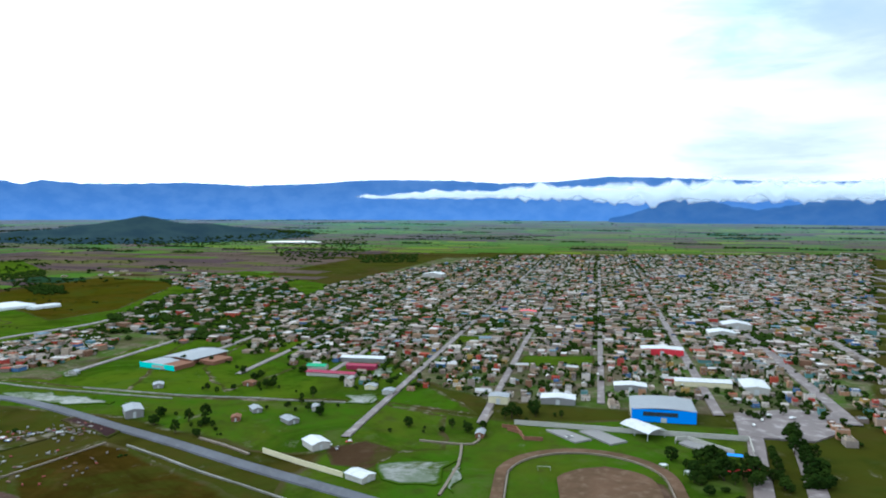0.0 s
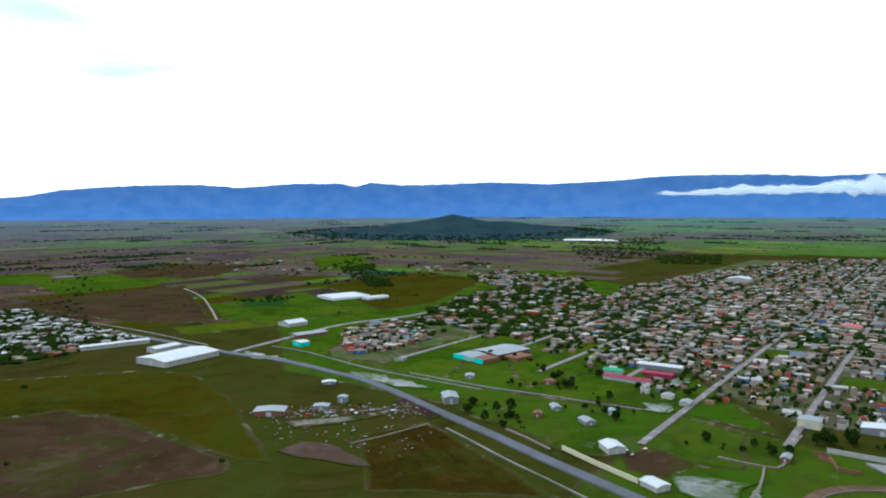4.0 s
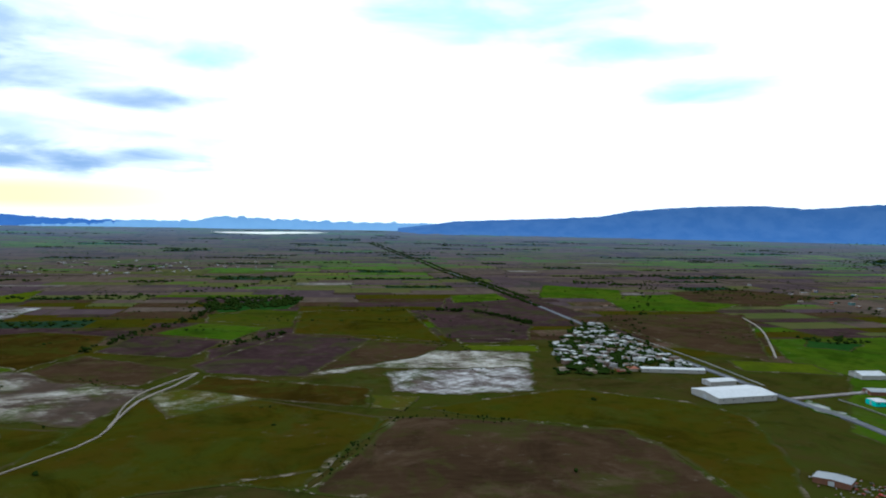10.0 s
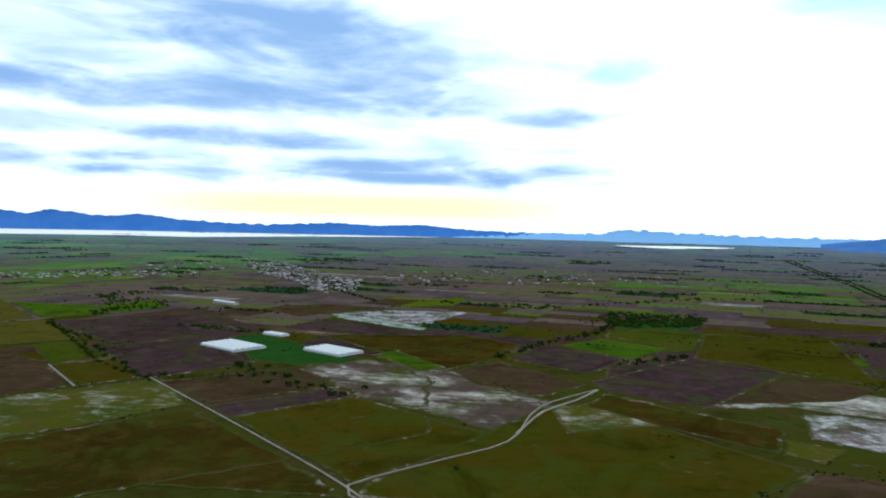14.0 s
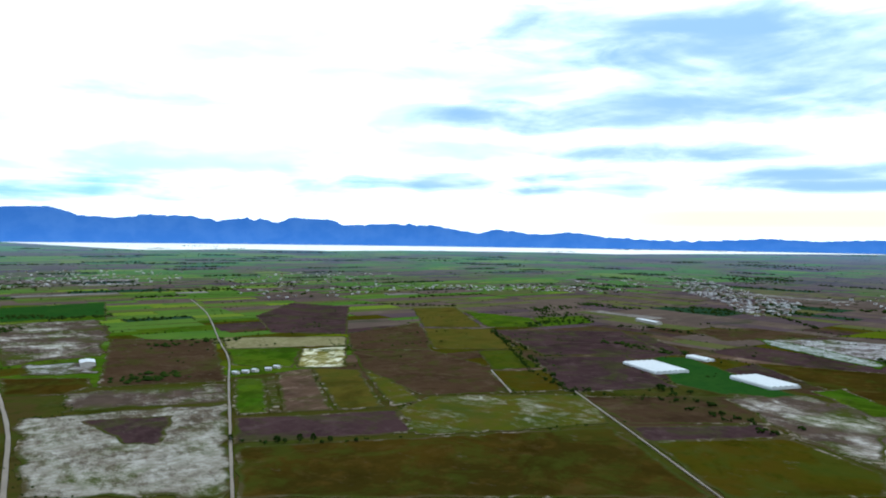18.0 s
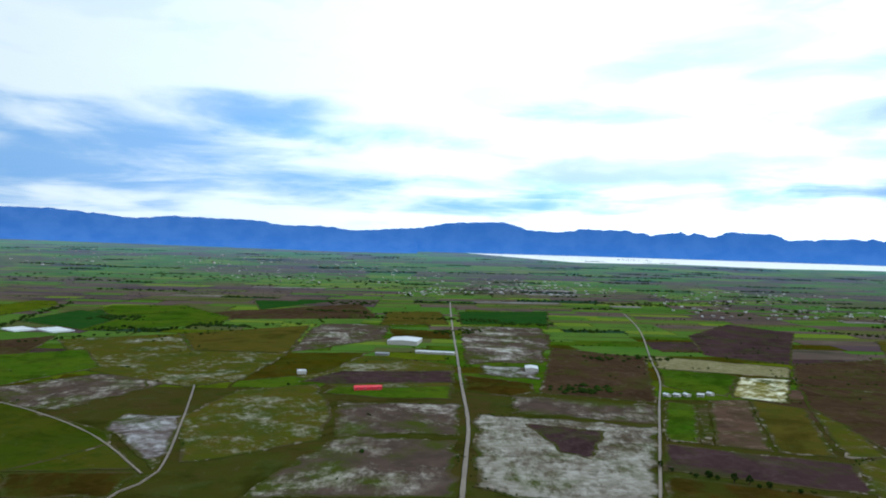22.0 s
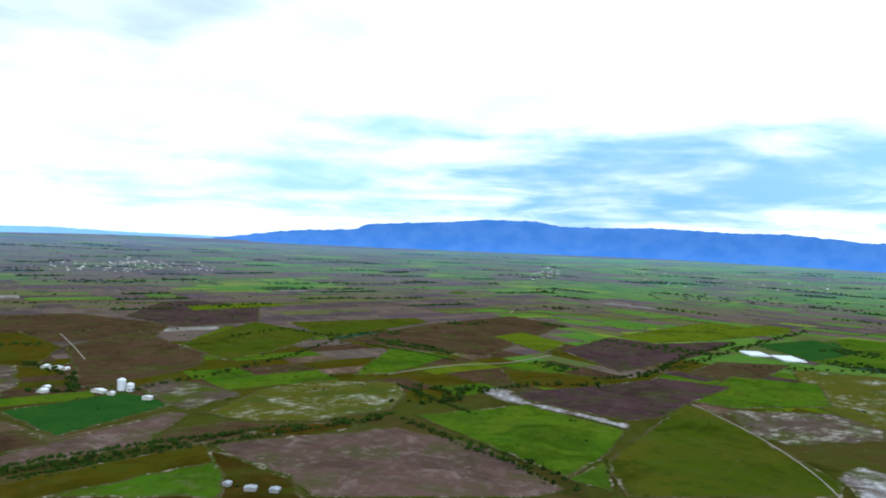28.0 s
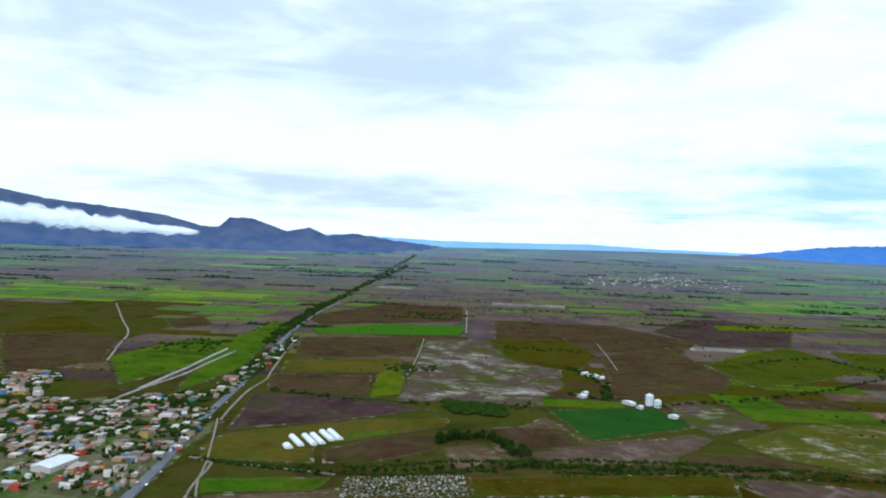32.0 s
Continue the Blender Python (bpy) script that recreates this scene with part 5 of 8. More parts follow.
ROOFS = ((0.194, 0.156, 0.133), (0.132, 0.106, 0.090), (0.240, 0.191, 0.152), (0.449, 0.410, 0.391), (0.163, 0.092, 0.062), (0.217, 0.166, 0.126), (0.533, 0.508, 0.512), (0.155, 0.127, 0.113), (0.255, 0.212, 0.186), (0.279, 0.219, 0.179),
         (0.116, 0.092, 0.080), (0.387, 0.347, 0.326), (0.201, 0.121, 0.080), (0.103, 0.086, 0.080), (0.224, 0.184, 0.166), (0.178, 0.127, 0.099), (0.310, 0.269, 0.252), (0.139, 0.106, 0.093), (0.224, 0.184, 0.159), (0.511, 0.467, 0.450),
         (0.258, 0.082, 0.048), (0.263, 0.206, 0.166), (0.279, 0.049, 0.030), (0.325, 0.269, 0.226), (0.112, 0.180, 0.240), (0.147, 0.121, 0.110), (0.413, 0.394, 0.384), (0.186, 0.206, 0.226), (0.170, 0.134, 0.117), (0.418, 0.376, 0.351),
         (0.209, 0.163, 0.133))
M["wall"] = ramp_by("object", "painted_house_wall", WALLS)
M["roof"] = ramp_by("object", "flat_house_roof", ROOFS, grime=0.4)
M["far_wall"] = ramp_by("island", "far_house_wall", WALLS)
M["far_roof"] = ramp_by("island", "far_house_roof", ROOFS, grime=0.4)
PALE = ((0.56, 0.56, 0.58), (0.30, 0.29, 0.29), (0.55, 0.54, 0.54), (0.143, 0.124, 0.117), (0.429, 0.429, 0.442), (0.247, 0.234, 0.227), (0.169, 0.111, 0.085))
M["village_wall"] = ramp_by("island", "village_wall", PALE)
M["village_roof"] = ramp_by("island", "village_roof", PALE, grime=0.3)
M["metal_roof"] = surface("corrugated_sheet", mottled((0.42, 0.42, 0.43), (0.34, 0.34, 0.35), (0.30, 0.22, 0.16), 0.08, 0.6), rough=0.5)
M["door"] = ramp_by("object", "painted_door", ((0.10, 0.05, 0.03), (0.30, 0.30, 0.31), (0.20, 0.08, 0.05), (0.06, 0.08, 0.12), (0.45, 0.44, 0.42)), 0.5)
M["glass"] = surface("dark_window", mottled((0.03, 0.035, 0.04), (0.045, 0.05, 0.055), (0.02, 0.02, 0.025), 0.3, 2.0), rough=0.12)
M["frame"] = surface("window_frame", mottled((0.5, 0.5, 0.5), (0.42, 0.42, 0.42), (0.3, 0.3, 0.3), 0.3, 2.0), rough=0.5)
M["tank"] = surface("black_plastic", mottled((0.02, 0.02, 0.02), (0.03, 0.03, 0.03), (0.05, 0.045, 0.04), 0.5, 3.0), rough=0.5)


def box(bm, x0, x1, y0, y1, z0, z1, top=True):
    v = [bm.verts.new(p) for p in ((x0, y0, z0), (x1, y0, z0), (x1, y1, z0), (x0, y1, z0), (x0, y0, z1), (x1, y0, z1), (x1, y1, z1), (x0, y1, z1))]
    for f in ((0, 1, 5, 4), (1, 2, 6, 5), (2, 3, 7, 6), (3, 0, 4, 7), (3, 2, 1, 0)) + (((4, 5, 6, 7),) if top else ()):
        bm.faces.new([v[i] for i in f])
    return v


def shell(w, d, h, thick=0.25):
    """House walls with a parapet: outer faces, a flat rim and the rim's inner faces."""
    bm = bmesh.new()
    def ring(a, b, z):
        return [bm.verts.new(p) for p in ((-a, -b, z), (a, -b, z), (a, b, z), (-a, b, z))]
    rings = [ring(w / 2, d / 2, -0.5), ring(w / 2, d / 2, h), ring(w / 2 - thick, d / 2 - thick, h), ring(w / 2 - thick, d / 2 - thick, h - 0.6)]
    for p, q in zip(rings, rings[1:]):
        for i in range(4):
            j = (i + 1) % 4
            bm.faces.new((p[i], p[j], q[j], q[i]))
    return bm


def window(parent, x, y, z, wide, high, turn):
    """A window proud of its wall by a hand: frame with a dark pane."""
    m = Matrix.Translation((x, y, z)) @ Matrix.Rotation(radians(turn), 4, "Z")
    bm = bmesh.new()
    for x0, x1, z0, z1 in ((-wide / 2, wide / 2, high / 2 - 0.1, high / 2), (-wide / 2, wide / 2, -high / 2, -high / 2 + 0.1), (-wide / 2, -wide / 2 + 0.1, -high / 2, high / 2), (wide / 2 - 0.1, wide / 2, -high / 2, high / 2)):
        box(bm, x0, x1, -0.08, 0.02, z0, z1)
    bm.transform(m)
    w = part("window", bm, M["frame"], parent)
    bm = bmesh.new()
    box(bm, -wide / 2 + 0.1, wide / 2 - 0.1, -0.04, 0.01, -high / 2 + 0.1, high / 2 - 0.1)
    bm.transform(m)
    part("pane", bm, M["glass"], w)
    return w


def water_tank(parent, x, y, z):
    bm = bmesh.new()
    prof = ((0.55, 0.0), (0.58, 0.1), (0.58, 1.0), (0.45, 1.2), (0.2, 1.3))
    rows = [[bm.verts.new((x + r * math.cos(k * math.pi / 5), y + r * math.sin(k * math.pi / 5), z + h)) for k in range(10)] for r, h in prof]
    for p, q in zip(rows, rows[1:]):
        for k in range(10):
            bm.faces.new((p[k], p[(k + 1) % 10], q[(k + 1) % 10], q[k]))
    bm.faces.new(rows[-1])
    return part("water_tank", bm, M["tank"], parent, "black plastic rooftop water tank")


def house_model(kind, w, d, h, label):
    """One house at the origin: walls, roof, door, windows, and a tank on flat roofs."""
    ob = new("house")
    if kind == "flat":
        part("wall", shell(w, d, h), M["wall"], ob)
        bm = bmesh.new()
        box(bm, -w / 2 + 0.27, w / 2 - 0.27, -d / 2 + 0.27, d / 2 - 0.27, h - 0.75, h - 0.45)
        part("roof", bm, M["roof"], ob)
        water_tank(ob, w * 0.25, d * 0.2, h - 0.45)
    elif kind == "stepped":
        part("wall", shell(w, d, h), M["wall"], ob)
        bm = shell(w * 0.55, d * 0.6, 2.7)
        bm.transform(Matrix.Translation((-w * 0.2, d * 0.16, h - 0.5)))
        up = part("upper_room", bm, M["wall"], ob)
        bm = bmesh.new()
        box(bm, -w / 2 + 0.27, w / 2 - 0.27, -d / 2 + 0.27, d / 2 - 0.27, h - 0.75, h - 0.45)
        part("roof", bm, M["roof"], ob)
        bm = bmesh.new()
        box(bm, -w * 0.475 + 0.3, w * 0.075 - 0.3, -d * 0.14 + 0.3, d * 0.46 - 0.3, h + 1.5, h + 1.75)
        part("upper_roof", bm, M["roof"], up)
        water_tank(ob, w * 0.3, -d * 0.2, h - 0.45)
    else:
        bm = bmesh.new()
        v = [bm.verts.new(p) for p in ((-w / 2, -d / 2, -0.5), (w / 2, -d / 2, -0.5), (w / 2, d / 2, -0.5), (-w / 2, d / 2, -0.5), (-w / 2, -d / 2, h), (w / 2, -d / 2, h), (w / 2, d / 2, h), (-w / 2, d / 2, h),
                                       (-w / 2, 0, h + d * 0.16), (w / 2, 0, h + d * 0.16))]
        for f in ((0, 1, 5, 4), (2, 3, 7, 6), (1, 2, 6, 9, 5), (3, 0, 4, 8, 7)):
            bm.faces.new([v[i] for i in f])
        part("wall", bm, M["wall"], ob)
        for side in (-1, 1):
            bm = bmesh.new()
            n = 16
            for k in range(n):
                x0, x1 = -w / 2 - 0.3 + (w + 0.6) * k / n, -w / 2 - 0.3 + (w + 0.6) * (k + 1) / n
                xm = (x0 + x1) / 2
                low, top = side * (d / 2 + 0.35), 0.0
                zl, zt = h - 0.1, h + d * 0.16 + 0.06
                a = [bm.verts.new(p) for p in ((x0, low, zl), (xm, low, zl + 0.09), (xm, top, zt + 0.09), (x0, top, zt))]
                b = [bm.verts.new(p) for p in ((xm, low, zl + 0.09), (x1, low, zl), (x1, top, zt), (xm, top, zt + 0.09))]
                bm.faces.new(a if side < 0 else a[::-1])
                bm.faces.new(b if side < 0 else b[::-1])
            part("roof_slope", bm, M["metal_roof"] if kind == "sheet" else M["roof"], ob)
    bm = bmesh.new()
    box(bm, -0.55, 0.55, -d / 2 - 0.06, -d / 2 + 0.02, 0.0, 2.1)
    part("door", bm, M["door"], ob)
    window(ob, -w * 0.3, -d / 2, 1.6, 1.3, 1.1, 0)
    window(ob, w * 0.32, -d / 2, 1.6, 1.5, 1.2, 0)
    window(ob, w / 2, d * 0.1, 1.6, 1.2, 1.1, 90)
    if h > 5:
        window(ob, -w * 0.25, -d / 2, 4.5, 1.3, 1.2, 0)
        window(ob, w * 0.28, -d / 2, 4.5, 1.3, 1.2, 0)
    return tagged(ob, label, "house", "town houses")


def far_box(bm, x, y, w, d, h, turn, walls, roofs):
    """A house far off: four walls, and a roof slab of its own tone."""
    c, s = math.cos(turn), math.sin(turn)
    z = land(x, y)
    def at(u, v, k):
        return (x + c * u - s * v, y + s * u + c * v, z + k)
    p = [bm.verts.new(at(u, v, k)) for k in (-0.3, h) for u, v in ((-w / 2, -d / 2), (w / 2, -d / 2), (w / 2, d / 2), (-w / 2, d / 2))]
    for i in range(4):
        f = bm.faces.new((p[i], p[(i + 1) % 4], p[4 + (i + 1) % 4], p[4 + i]))
        f.material_index = walls
    q = [bm.verts.new(at(u, v, k)) for k in (h - 0.1, h + 0.25) for u, v in ((-w / 2 - 0.2, -d / 2 - 0.2), (w / 2 + 0.2, -d / 2 - 0.2), (w / 2 + 0.2, d / 2 + 0.2), (-w / 2 - 0.2, d / 2 + 0.2))]
    for i in range(4):
        f = bm.faces.new((q[i], q[(i + 1) % 4], q[4 + (i + 1) % 4], q[4 + i]))
        f.material_index = roofs
    f = bm.faces.new(q[4:])
    f.material_index = roofs


def far_house(bm, x, y, turn, pick, share=1.0):
    """A far house: a main block, most with a lower or higher wing against it."""
    rng = random.Random(int(x * 13 + y * 7))
    big = rng.random() < 0.07
    w, d = rng.uniform(5.0, 10.5) * share * (1.7 if big else 1.0), rng.uniform(5.0, 10.0) * share * (1.4 if big else 1.0)
    h = 3.1 + (2.6 if rng.random() > 0.78 else 0.0) + rng.uniform(-0.3, 0.3)
    far_box(bm, x, y, w, d, h, turn, 0, 1)
    if rng.random() < 0.7:
        u, v = (w / 2 + 1.6) * rng.choice((-1, 1)), rng.uniform(-0.3, 0.3) * d
        far_box(bm, x + math.cos(turn) * u - math.sin(turn) * v, y + math.sin(turn) * u + math.cos(turn) * v, rng.uniform(2.8, 4.5), rng.uniform(3, 6), rng.uniform(2.2, 3.4), turn, 0, 1)


STREETS = (-490, -395, -318, -239, -161, -79, 4, 88, 177, 262, 347, 432, 517, 602, 687, 772, 857, 942, 1027, 1112)
CROSS = 104.0
HOUSE_SPOTS, FAR_SPOTS, TOWN_TREES = [], [], []
# (x, y, radius) round the buildings that are built singly
KEEP_CLEAR = ((-509, 730, 28), (-482, 674, 15), (160, 536, 27), (228, 740, 22), (122, 1022, 15), (156, 590, 15), (90, 552, 15), (44, 552, 11), (330, 845, 20), (372, 905, 22), (222, 606, 20), (258, 588, 18), (-20, 1575, 25), (730, 178, 20),
              (230, 495, 40), (-44, 578, 12), (-60, 594, 12), (-100, 640, 22), (-76, 668, 16), (-118, 668, 12), (-78, 702, 22), (-558, 556, 55), (-684, 588, 25), (868, -2, 8), (-249, 708, 55))
GREEN_LOTS = (((84, 729), (155, 727), (146, 683), (72, 675)), ((20, 845), (61, 865), (48, 805), (12, 795)), ((330, 600), (360, 640), (380, 600), (350, 570)))


def near_street(a, b, gap=7.5):
    return min(abs(a - s) for s in STREETS) < gap or abs((b - 520 + CROSS / 2) % CROSS - CROSS / 2) < 5.5


def zone(name, share, *poly):
    """Fill a quarter with houses on the street grid; share: how many plots are built on."""
    rng = random.Random(name)
    poly = list(poly)
    xs, ys = zip(*poly)
    ab = [town_ab(x, y) for x in (min(xs), max(xs)) for y in (min(ys), max(ys))]
    a0, a1 = min(p[0] for p in ab), max(p[0] for p in ab)
    b0, b1 = min(p[1] for p in ab), max(p[1] for p in ab)
    far = math.hypot(sum(xs) / len(xs), sum(ys) / len(ys)) > 1900
    step = 11.5 if not far else 16.0
    if name == "shack":
        step = 9.5
    b = b0
    while b < b1:
        a = a0
        while a < a1:
            sway = 6.0 if far else 2.6
            aa, bb = a + rng.uniform(-sway, sway), b + rng.uniform(-sway, sway)
            x, y = town_xy(aa, bb)
            r = math.hypot(x, y)
            wide = step if r < 1500 or far else step * 1.25
            a += wide
            if not inside((x, y), poly) or (not far and near_street(aa, bb)):
                continue
            if any(math.hypot(x - k[0], y - k[1]) < k[2] for k in KEEP_CLEAR) or any(inside((x, y), list(l)) for l in GREEN_LOTS):
                continue
            if rng.random() < share:
                (HOUSE_SPOTS if r < 900 else FAR_SPOTS).append((r, x, y, TOWN + (math.pi / 2 if rng.random() < 0.5 else 0.0) + rng.gauss(0, 0.09), rng.random()))
                for _ in range(1 if far else 3):
                    if rng.random() < (0.25 if far else 0.7):
                        TOWN_TREES.append((x + rng.uniform(-8, 8), y + rng.uniform(-8, 8), rng.choice((1.2, 1.6, 2.0, 2.6, 3.6))))
            elif rng.random() < (0.015 if far else 0.8):
                TOWN_TREES.append((x, y, rng.uniform(2.0, 4.6)))
        b += step

zone("dense", 0.78, (47, 557), (124, 532), (215, 526), (276, 531), (375, 612), (1420, 2373), (186, 2305), (-66, 1809), (-220, 1405), (-238, 1157), (-143, 908), (-54, 707), (3, 598))
zone("plaza_side", 0.7, (259, 508), (258, 449), (301, 438), (420, 575), (481, 706), (291, 592))
zone("mid", 0.34, (-291, 813), (-271, 996), (-238, 1157), (-143, 908), (-54, 707), (3, 598), (-52, 565), (-135, 649), (-181, 754))
zone("shack", 0.82, (-486, 781), (-458, 868), (-398, 837), (-370, 805), (-355, 727), (-398, 637))
zone("edge", 0.28, (-431, 830), (-470, 1091), (-451, 1313), (-322, 1435), (-205, 1155), (-236, 950), (-276, 882), (-285, 789), (-368, 869))
zone("school_side", 0.27, (-199, 728), (-231, 926), (-201, 1134), (-167, 1471), (-27, 1418), (-57, 864), (-95, 729), (-130, 728), (-174, 773))
zone("strip", 0.6, (-598, 1500), (-564, 1645), (-445, 1591), (-317, 1516), (-312, 1343), (-468, 1331))
zone("north", 0.60, (1166, 388), (1204, 355), (1185, 310), (1037, 292), (1018, 242), (1025, 179), (1043, 152), (1023, 89), (944, 64), (832, 67), (765, 81), (700, 92), (639, 94), (648, 195))
zone("roadside", 0.30, (1025, 179), (1024, 133), (1103, 79), (1344, 27), (1651, -28), (1603, -45), (1239, 7), (1092, 39), (1013, 68), (979, 117))
zone("lake_village", 0.340, (-3124, -1343), (-3071, -1165), (-2624, -774), (-2419, -611), (-2027, -531), (-1923, -625), (-2321, -814), (-2600, -1071))
zone("lake_farms", 0.040, (-2766, -663), (-3023, -178), (-2947, 524), (-2681, 496), (-2451, -148), (-2455, -572))
zone("pond_village", 0.050, (-2616, -1584), (-2747, -1535), (-2955, -1329), (-2730, -1197), (-2336, -1236), (-2370, -1437))
zone("road_village", 0.100, (-1047, -3233), (-1351, -3173), (-1661, -2891), (-1513, -2632), (-1217, -2620), (-874, -2696))
zone("meadow_village", 0.050, (-1666, -2678), (-2118, -2570), (-2328, -2275), (-1750, -1711), (-1343, -1845), (-1415, -2202))
zone("lane_village", 0.200, (-2013, -1967), (-2510, -1508), (-2507, -1239), (-2414, -1193), (-1922, -1879))
zone("plain_village", 0.130, (-624, -2838), (-898, -2964), (-1315, -2961), (-1237, -2726), (-861, -2686), (-582, -2642))
zone("south_farms", 0.035, (614, -4103), (-200, -4326), (-1084, -3591), (-866, -3029), (-60, -3162), (310, -3800))
zone("south_village", 0.100, (3350, -1417), (3251, -1835), (2977, -2071), (2827, -1955), (2956, -1549), (3104, -1339))
zone("crossing_village", 0.160, (2042, -3385), (1979, -3582), (1752, -3221), (1812, -3041))
zone("west_village", 0.050, (3411, -1357), (3371, -1891), (3070, -2109), (2953, -2002), (3093, -1513))
zone("west_farms", 0.020, (1732, -3890), (651, -4275), (535, -3557), (1321, -3306))
zone("range_foot_farms", 0.020, (-1741, 1633), (-1494, 1809), (-669, 1804), (-454, 1607), (-811, 1443), (-1368, 1447))
zone("highway_yard", 0.42, (-1009, 651), (-1057, 746), (-833, 677), (-702, 635), (-702, 514), (-717, 449), (-895, 555))

HOUSE_SPOTS.sort()
MODELS = [house_model(*row) for row in (
    ("flat", 9.0, 8.0, 3.6, "single-storey flat-roofed concrete house on a town street"),
    ("flat", 11.0, 9.0, 3.8, "flat-roofed plastered house with rooftop tank"),
    ("flat", 8.0, 10.0, 6.4, "two-storey flat-roofed concrete house"),
    ("stepped", 10.0, 10.0, 3.8, "plastered house with an added upper room"),
    ("stepped", 12.0, 9.0, 4.0, "painted house with roof terrace and upper room"),
    ("sheet", 10.0, 7.0, 3.0, "low block house under a corrugated sheet roof"),
    ("sheet", 14.0, 9.0, 3.6, "long shed with pitched corrugated roof"),
    ("tiled", 9.0, 8.0, 3.4, "small house with a low pitched roof"))]
used = set()
SPILL = bmesh.new()
for i, (r, x, y, turn, pick) in enumerate(HOUSE_SPOTS):
    k = min(int(pick * 1.0001 * 20), 19)
    k = (0, 0, 0, 0, 1, 1, 1, 1, 2, 2, 2, 3, 3, 4, 4, 5, 5, 6, 7, 7)[k]
    if i < 300:
        pose_at = Matrix.Translation((x, y, 0.1)) @ Matrix.Rotation(turn, 4, "Z") @ Matrix.Diagonal((0.62 + 0.34 * (pick * 17 % 1), 0.64 + 0.3 * (pick * 29 % 1), 0.85 + 0.2 * (pick * 41 % 1), 1.0))
        if k not in used:
            used.add(k)
            MODELS[k].matrix_basis = pose_at
        else:
            copy_thing(MODELS[k], pose_at)
    else:
        far_house(SPILL, x, y, turn, pick)
VILLAGE = bmesh.new()
for r, x, y, turn, pick in FAR_SPOTS:
    far_house(SPILL if y > 0 and r < 2700 and bearing_of(x, y) < 40 else VILLAGE, x, y, turn, pick, 1.1)
tagged(mesh_object("far_houses", SPILL, [M["far_wall"], M["far_roof"]]), "close-packed low flat-roofed houses of the town", "houses", kind="stuff")

tagged(mesh_object("village_houses", VILLAGE, [M["village_wall"], M["village_roof"]]), "pale low houses of distant villages on the plain", "houses", kind="stuff")

# streets of the grid
def street(a, b0, b1, wide, label, material="street"):
    pts = [town_xy(a, b0 + (b1 - b0) * k / 6) for k in range(7)]
    return ribbon("street", label, M[material], wide, pts, lift=0.97)


for a, b0, b1 in ((-161, 440, 2200), (-79, 490, 2250), (4, 560, 2300), (88, 545, 2320), (177, 540, 2320), (262, 560, 2320), (347, 640, 2320), (432, 780, 2320), (517, 930, 2320), (602, 1080, 2320), (687, 1220, 2320)):
    street(a, b0, b1, 11 if a > 150 else 8 if a > 50 else 6.0, "straight town street wet from rain")
for k in range(3, 17):
    b = 520 + CROSS * k
    street_pts = [town_xy(a, b) for a in range(-161, int(min(720, b * 0.55)), 80)]
    ribbon("cross_street", "narrow cross street between house blocks", M["street"], 4.5, street_pts, lift=0.96)
for a, b0, b1 in ((-239, 600, 900), (-318, 590, 1000), (-395, 590, 1050), (-470, 560, 800)):
    street(a, b0, b1, 6, "unpaved suburban street with puddles")


# ---------------- trees and scrub ----------------
def leafage(name, a, b):
    def build(g, where):
        n = g.node("ShaderNodeNewGeometry").outputs["Random Per Island"]
        r = g.node("ShaderNodeObjectInfo").outputs["Random"]
        col = g.mix(g.math("MULTIPLY", g.math("ADD", n, r), 0.5), (*a, 1), (*b, 1))
        return g.mix(g.math("MULTIPLY", g.noise(where, 1.2, 5.0), 0.5), col, (a[0] * 0.4, a[1] * 0.4, a[2] * 0.4, 1))
    return surface(name, build, 0.95)


M["leaf"] = leafage("leaves", (0.008, 0.020, 0.004), (0.028, 0.048, 0.007))
M["bark"] = surface("bark", mottled((0.06, 0.045, 0.03), (0.04, 0.03, 0.02), (0.09, 0.07, 0.05), 0.5, 3.0))
TREE_SPOTS, SCRUB = [], []
ICO = [(-0.526, 0.851, 0), (0.526, 0.851, 0), (-0.526, -0.851, 0), (0.526, -0.851, 0), (0, -0.526, 0.851), (0, 0.526, 0.851), (0, -0.526, -0.851), (0, 0.526, -0.851), (0.851, 0, -0.526), (0.851, 0, 0.526),
       (-0.851, 0, -0.526), (-0.851, 0, 0.526)]
TRI = [(0, 11, 5), (0, 5, 1), (0, 1, 7), (0, 7, 10), (0, 10, 11), (1, 5, 9), (5, 11, 4), (11, 10, 2), (10, 7, 6), (7, 1, 8), (3, 9, 4), (3, 4, 2), (3, 2, 6), (3, 6, 8), (3, 8, 9), (4, 9, 5), (2, 4, 11), (6, 2, 10), (8, 6, 7), (9, 8, 1)]


def lump(verts, faces, at, size, rng, squash=0.8):
    """One ragged clump of leaves."""
    n = len(verts)
    for p in ICO:
        k = size * rng.uniform(0.6, 1.3)
        verts.append((at[0] + p[0] * k, at[1] + p[1] * k, at[2] + p[2] * k * squash))
    faces.extend([(a + n, b + n, c + n) for a, b, c in TRI])


def mesh_from(name, verts, faces, material, parent=None):
    data = bpy.data.meshes.new(name)
    data.from_pydata(verts, [], faces)
    data.materials.append(material)
    ob = new(name, data)
    if parent is not None:
        ob.parent = parent
    return ob


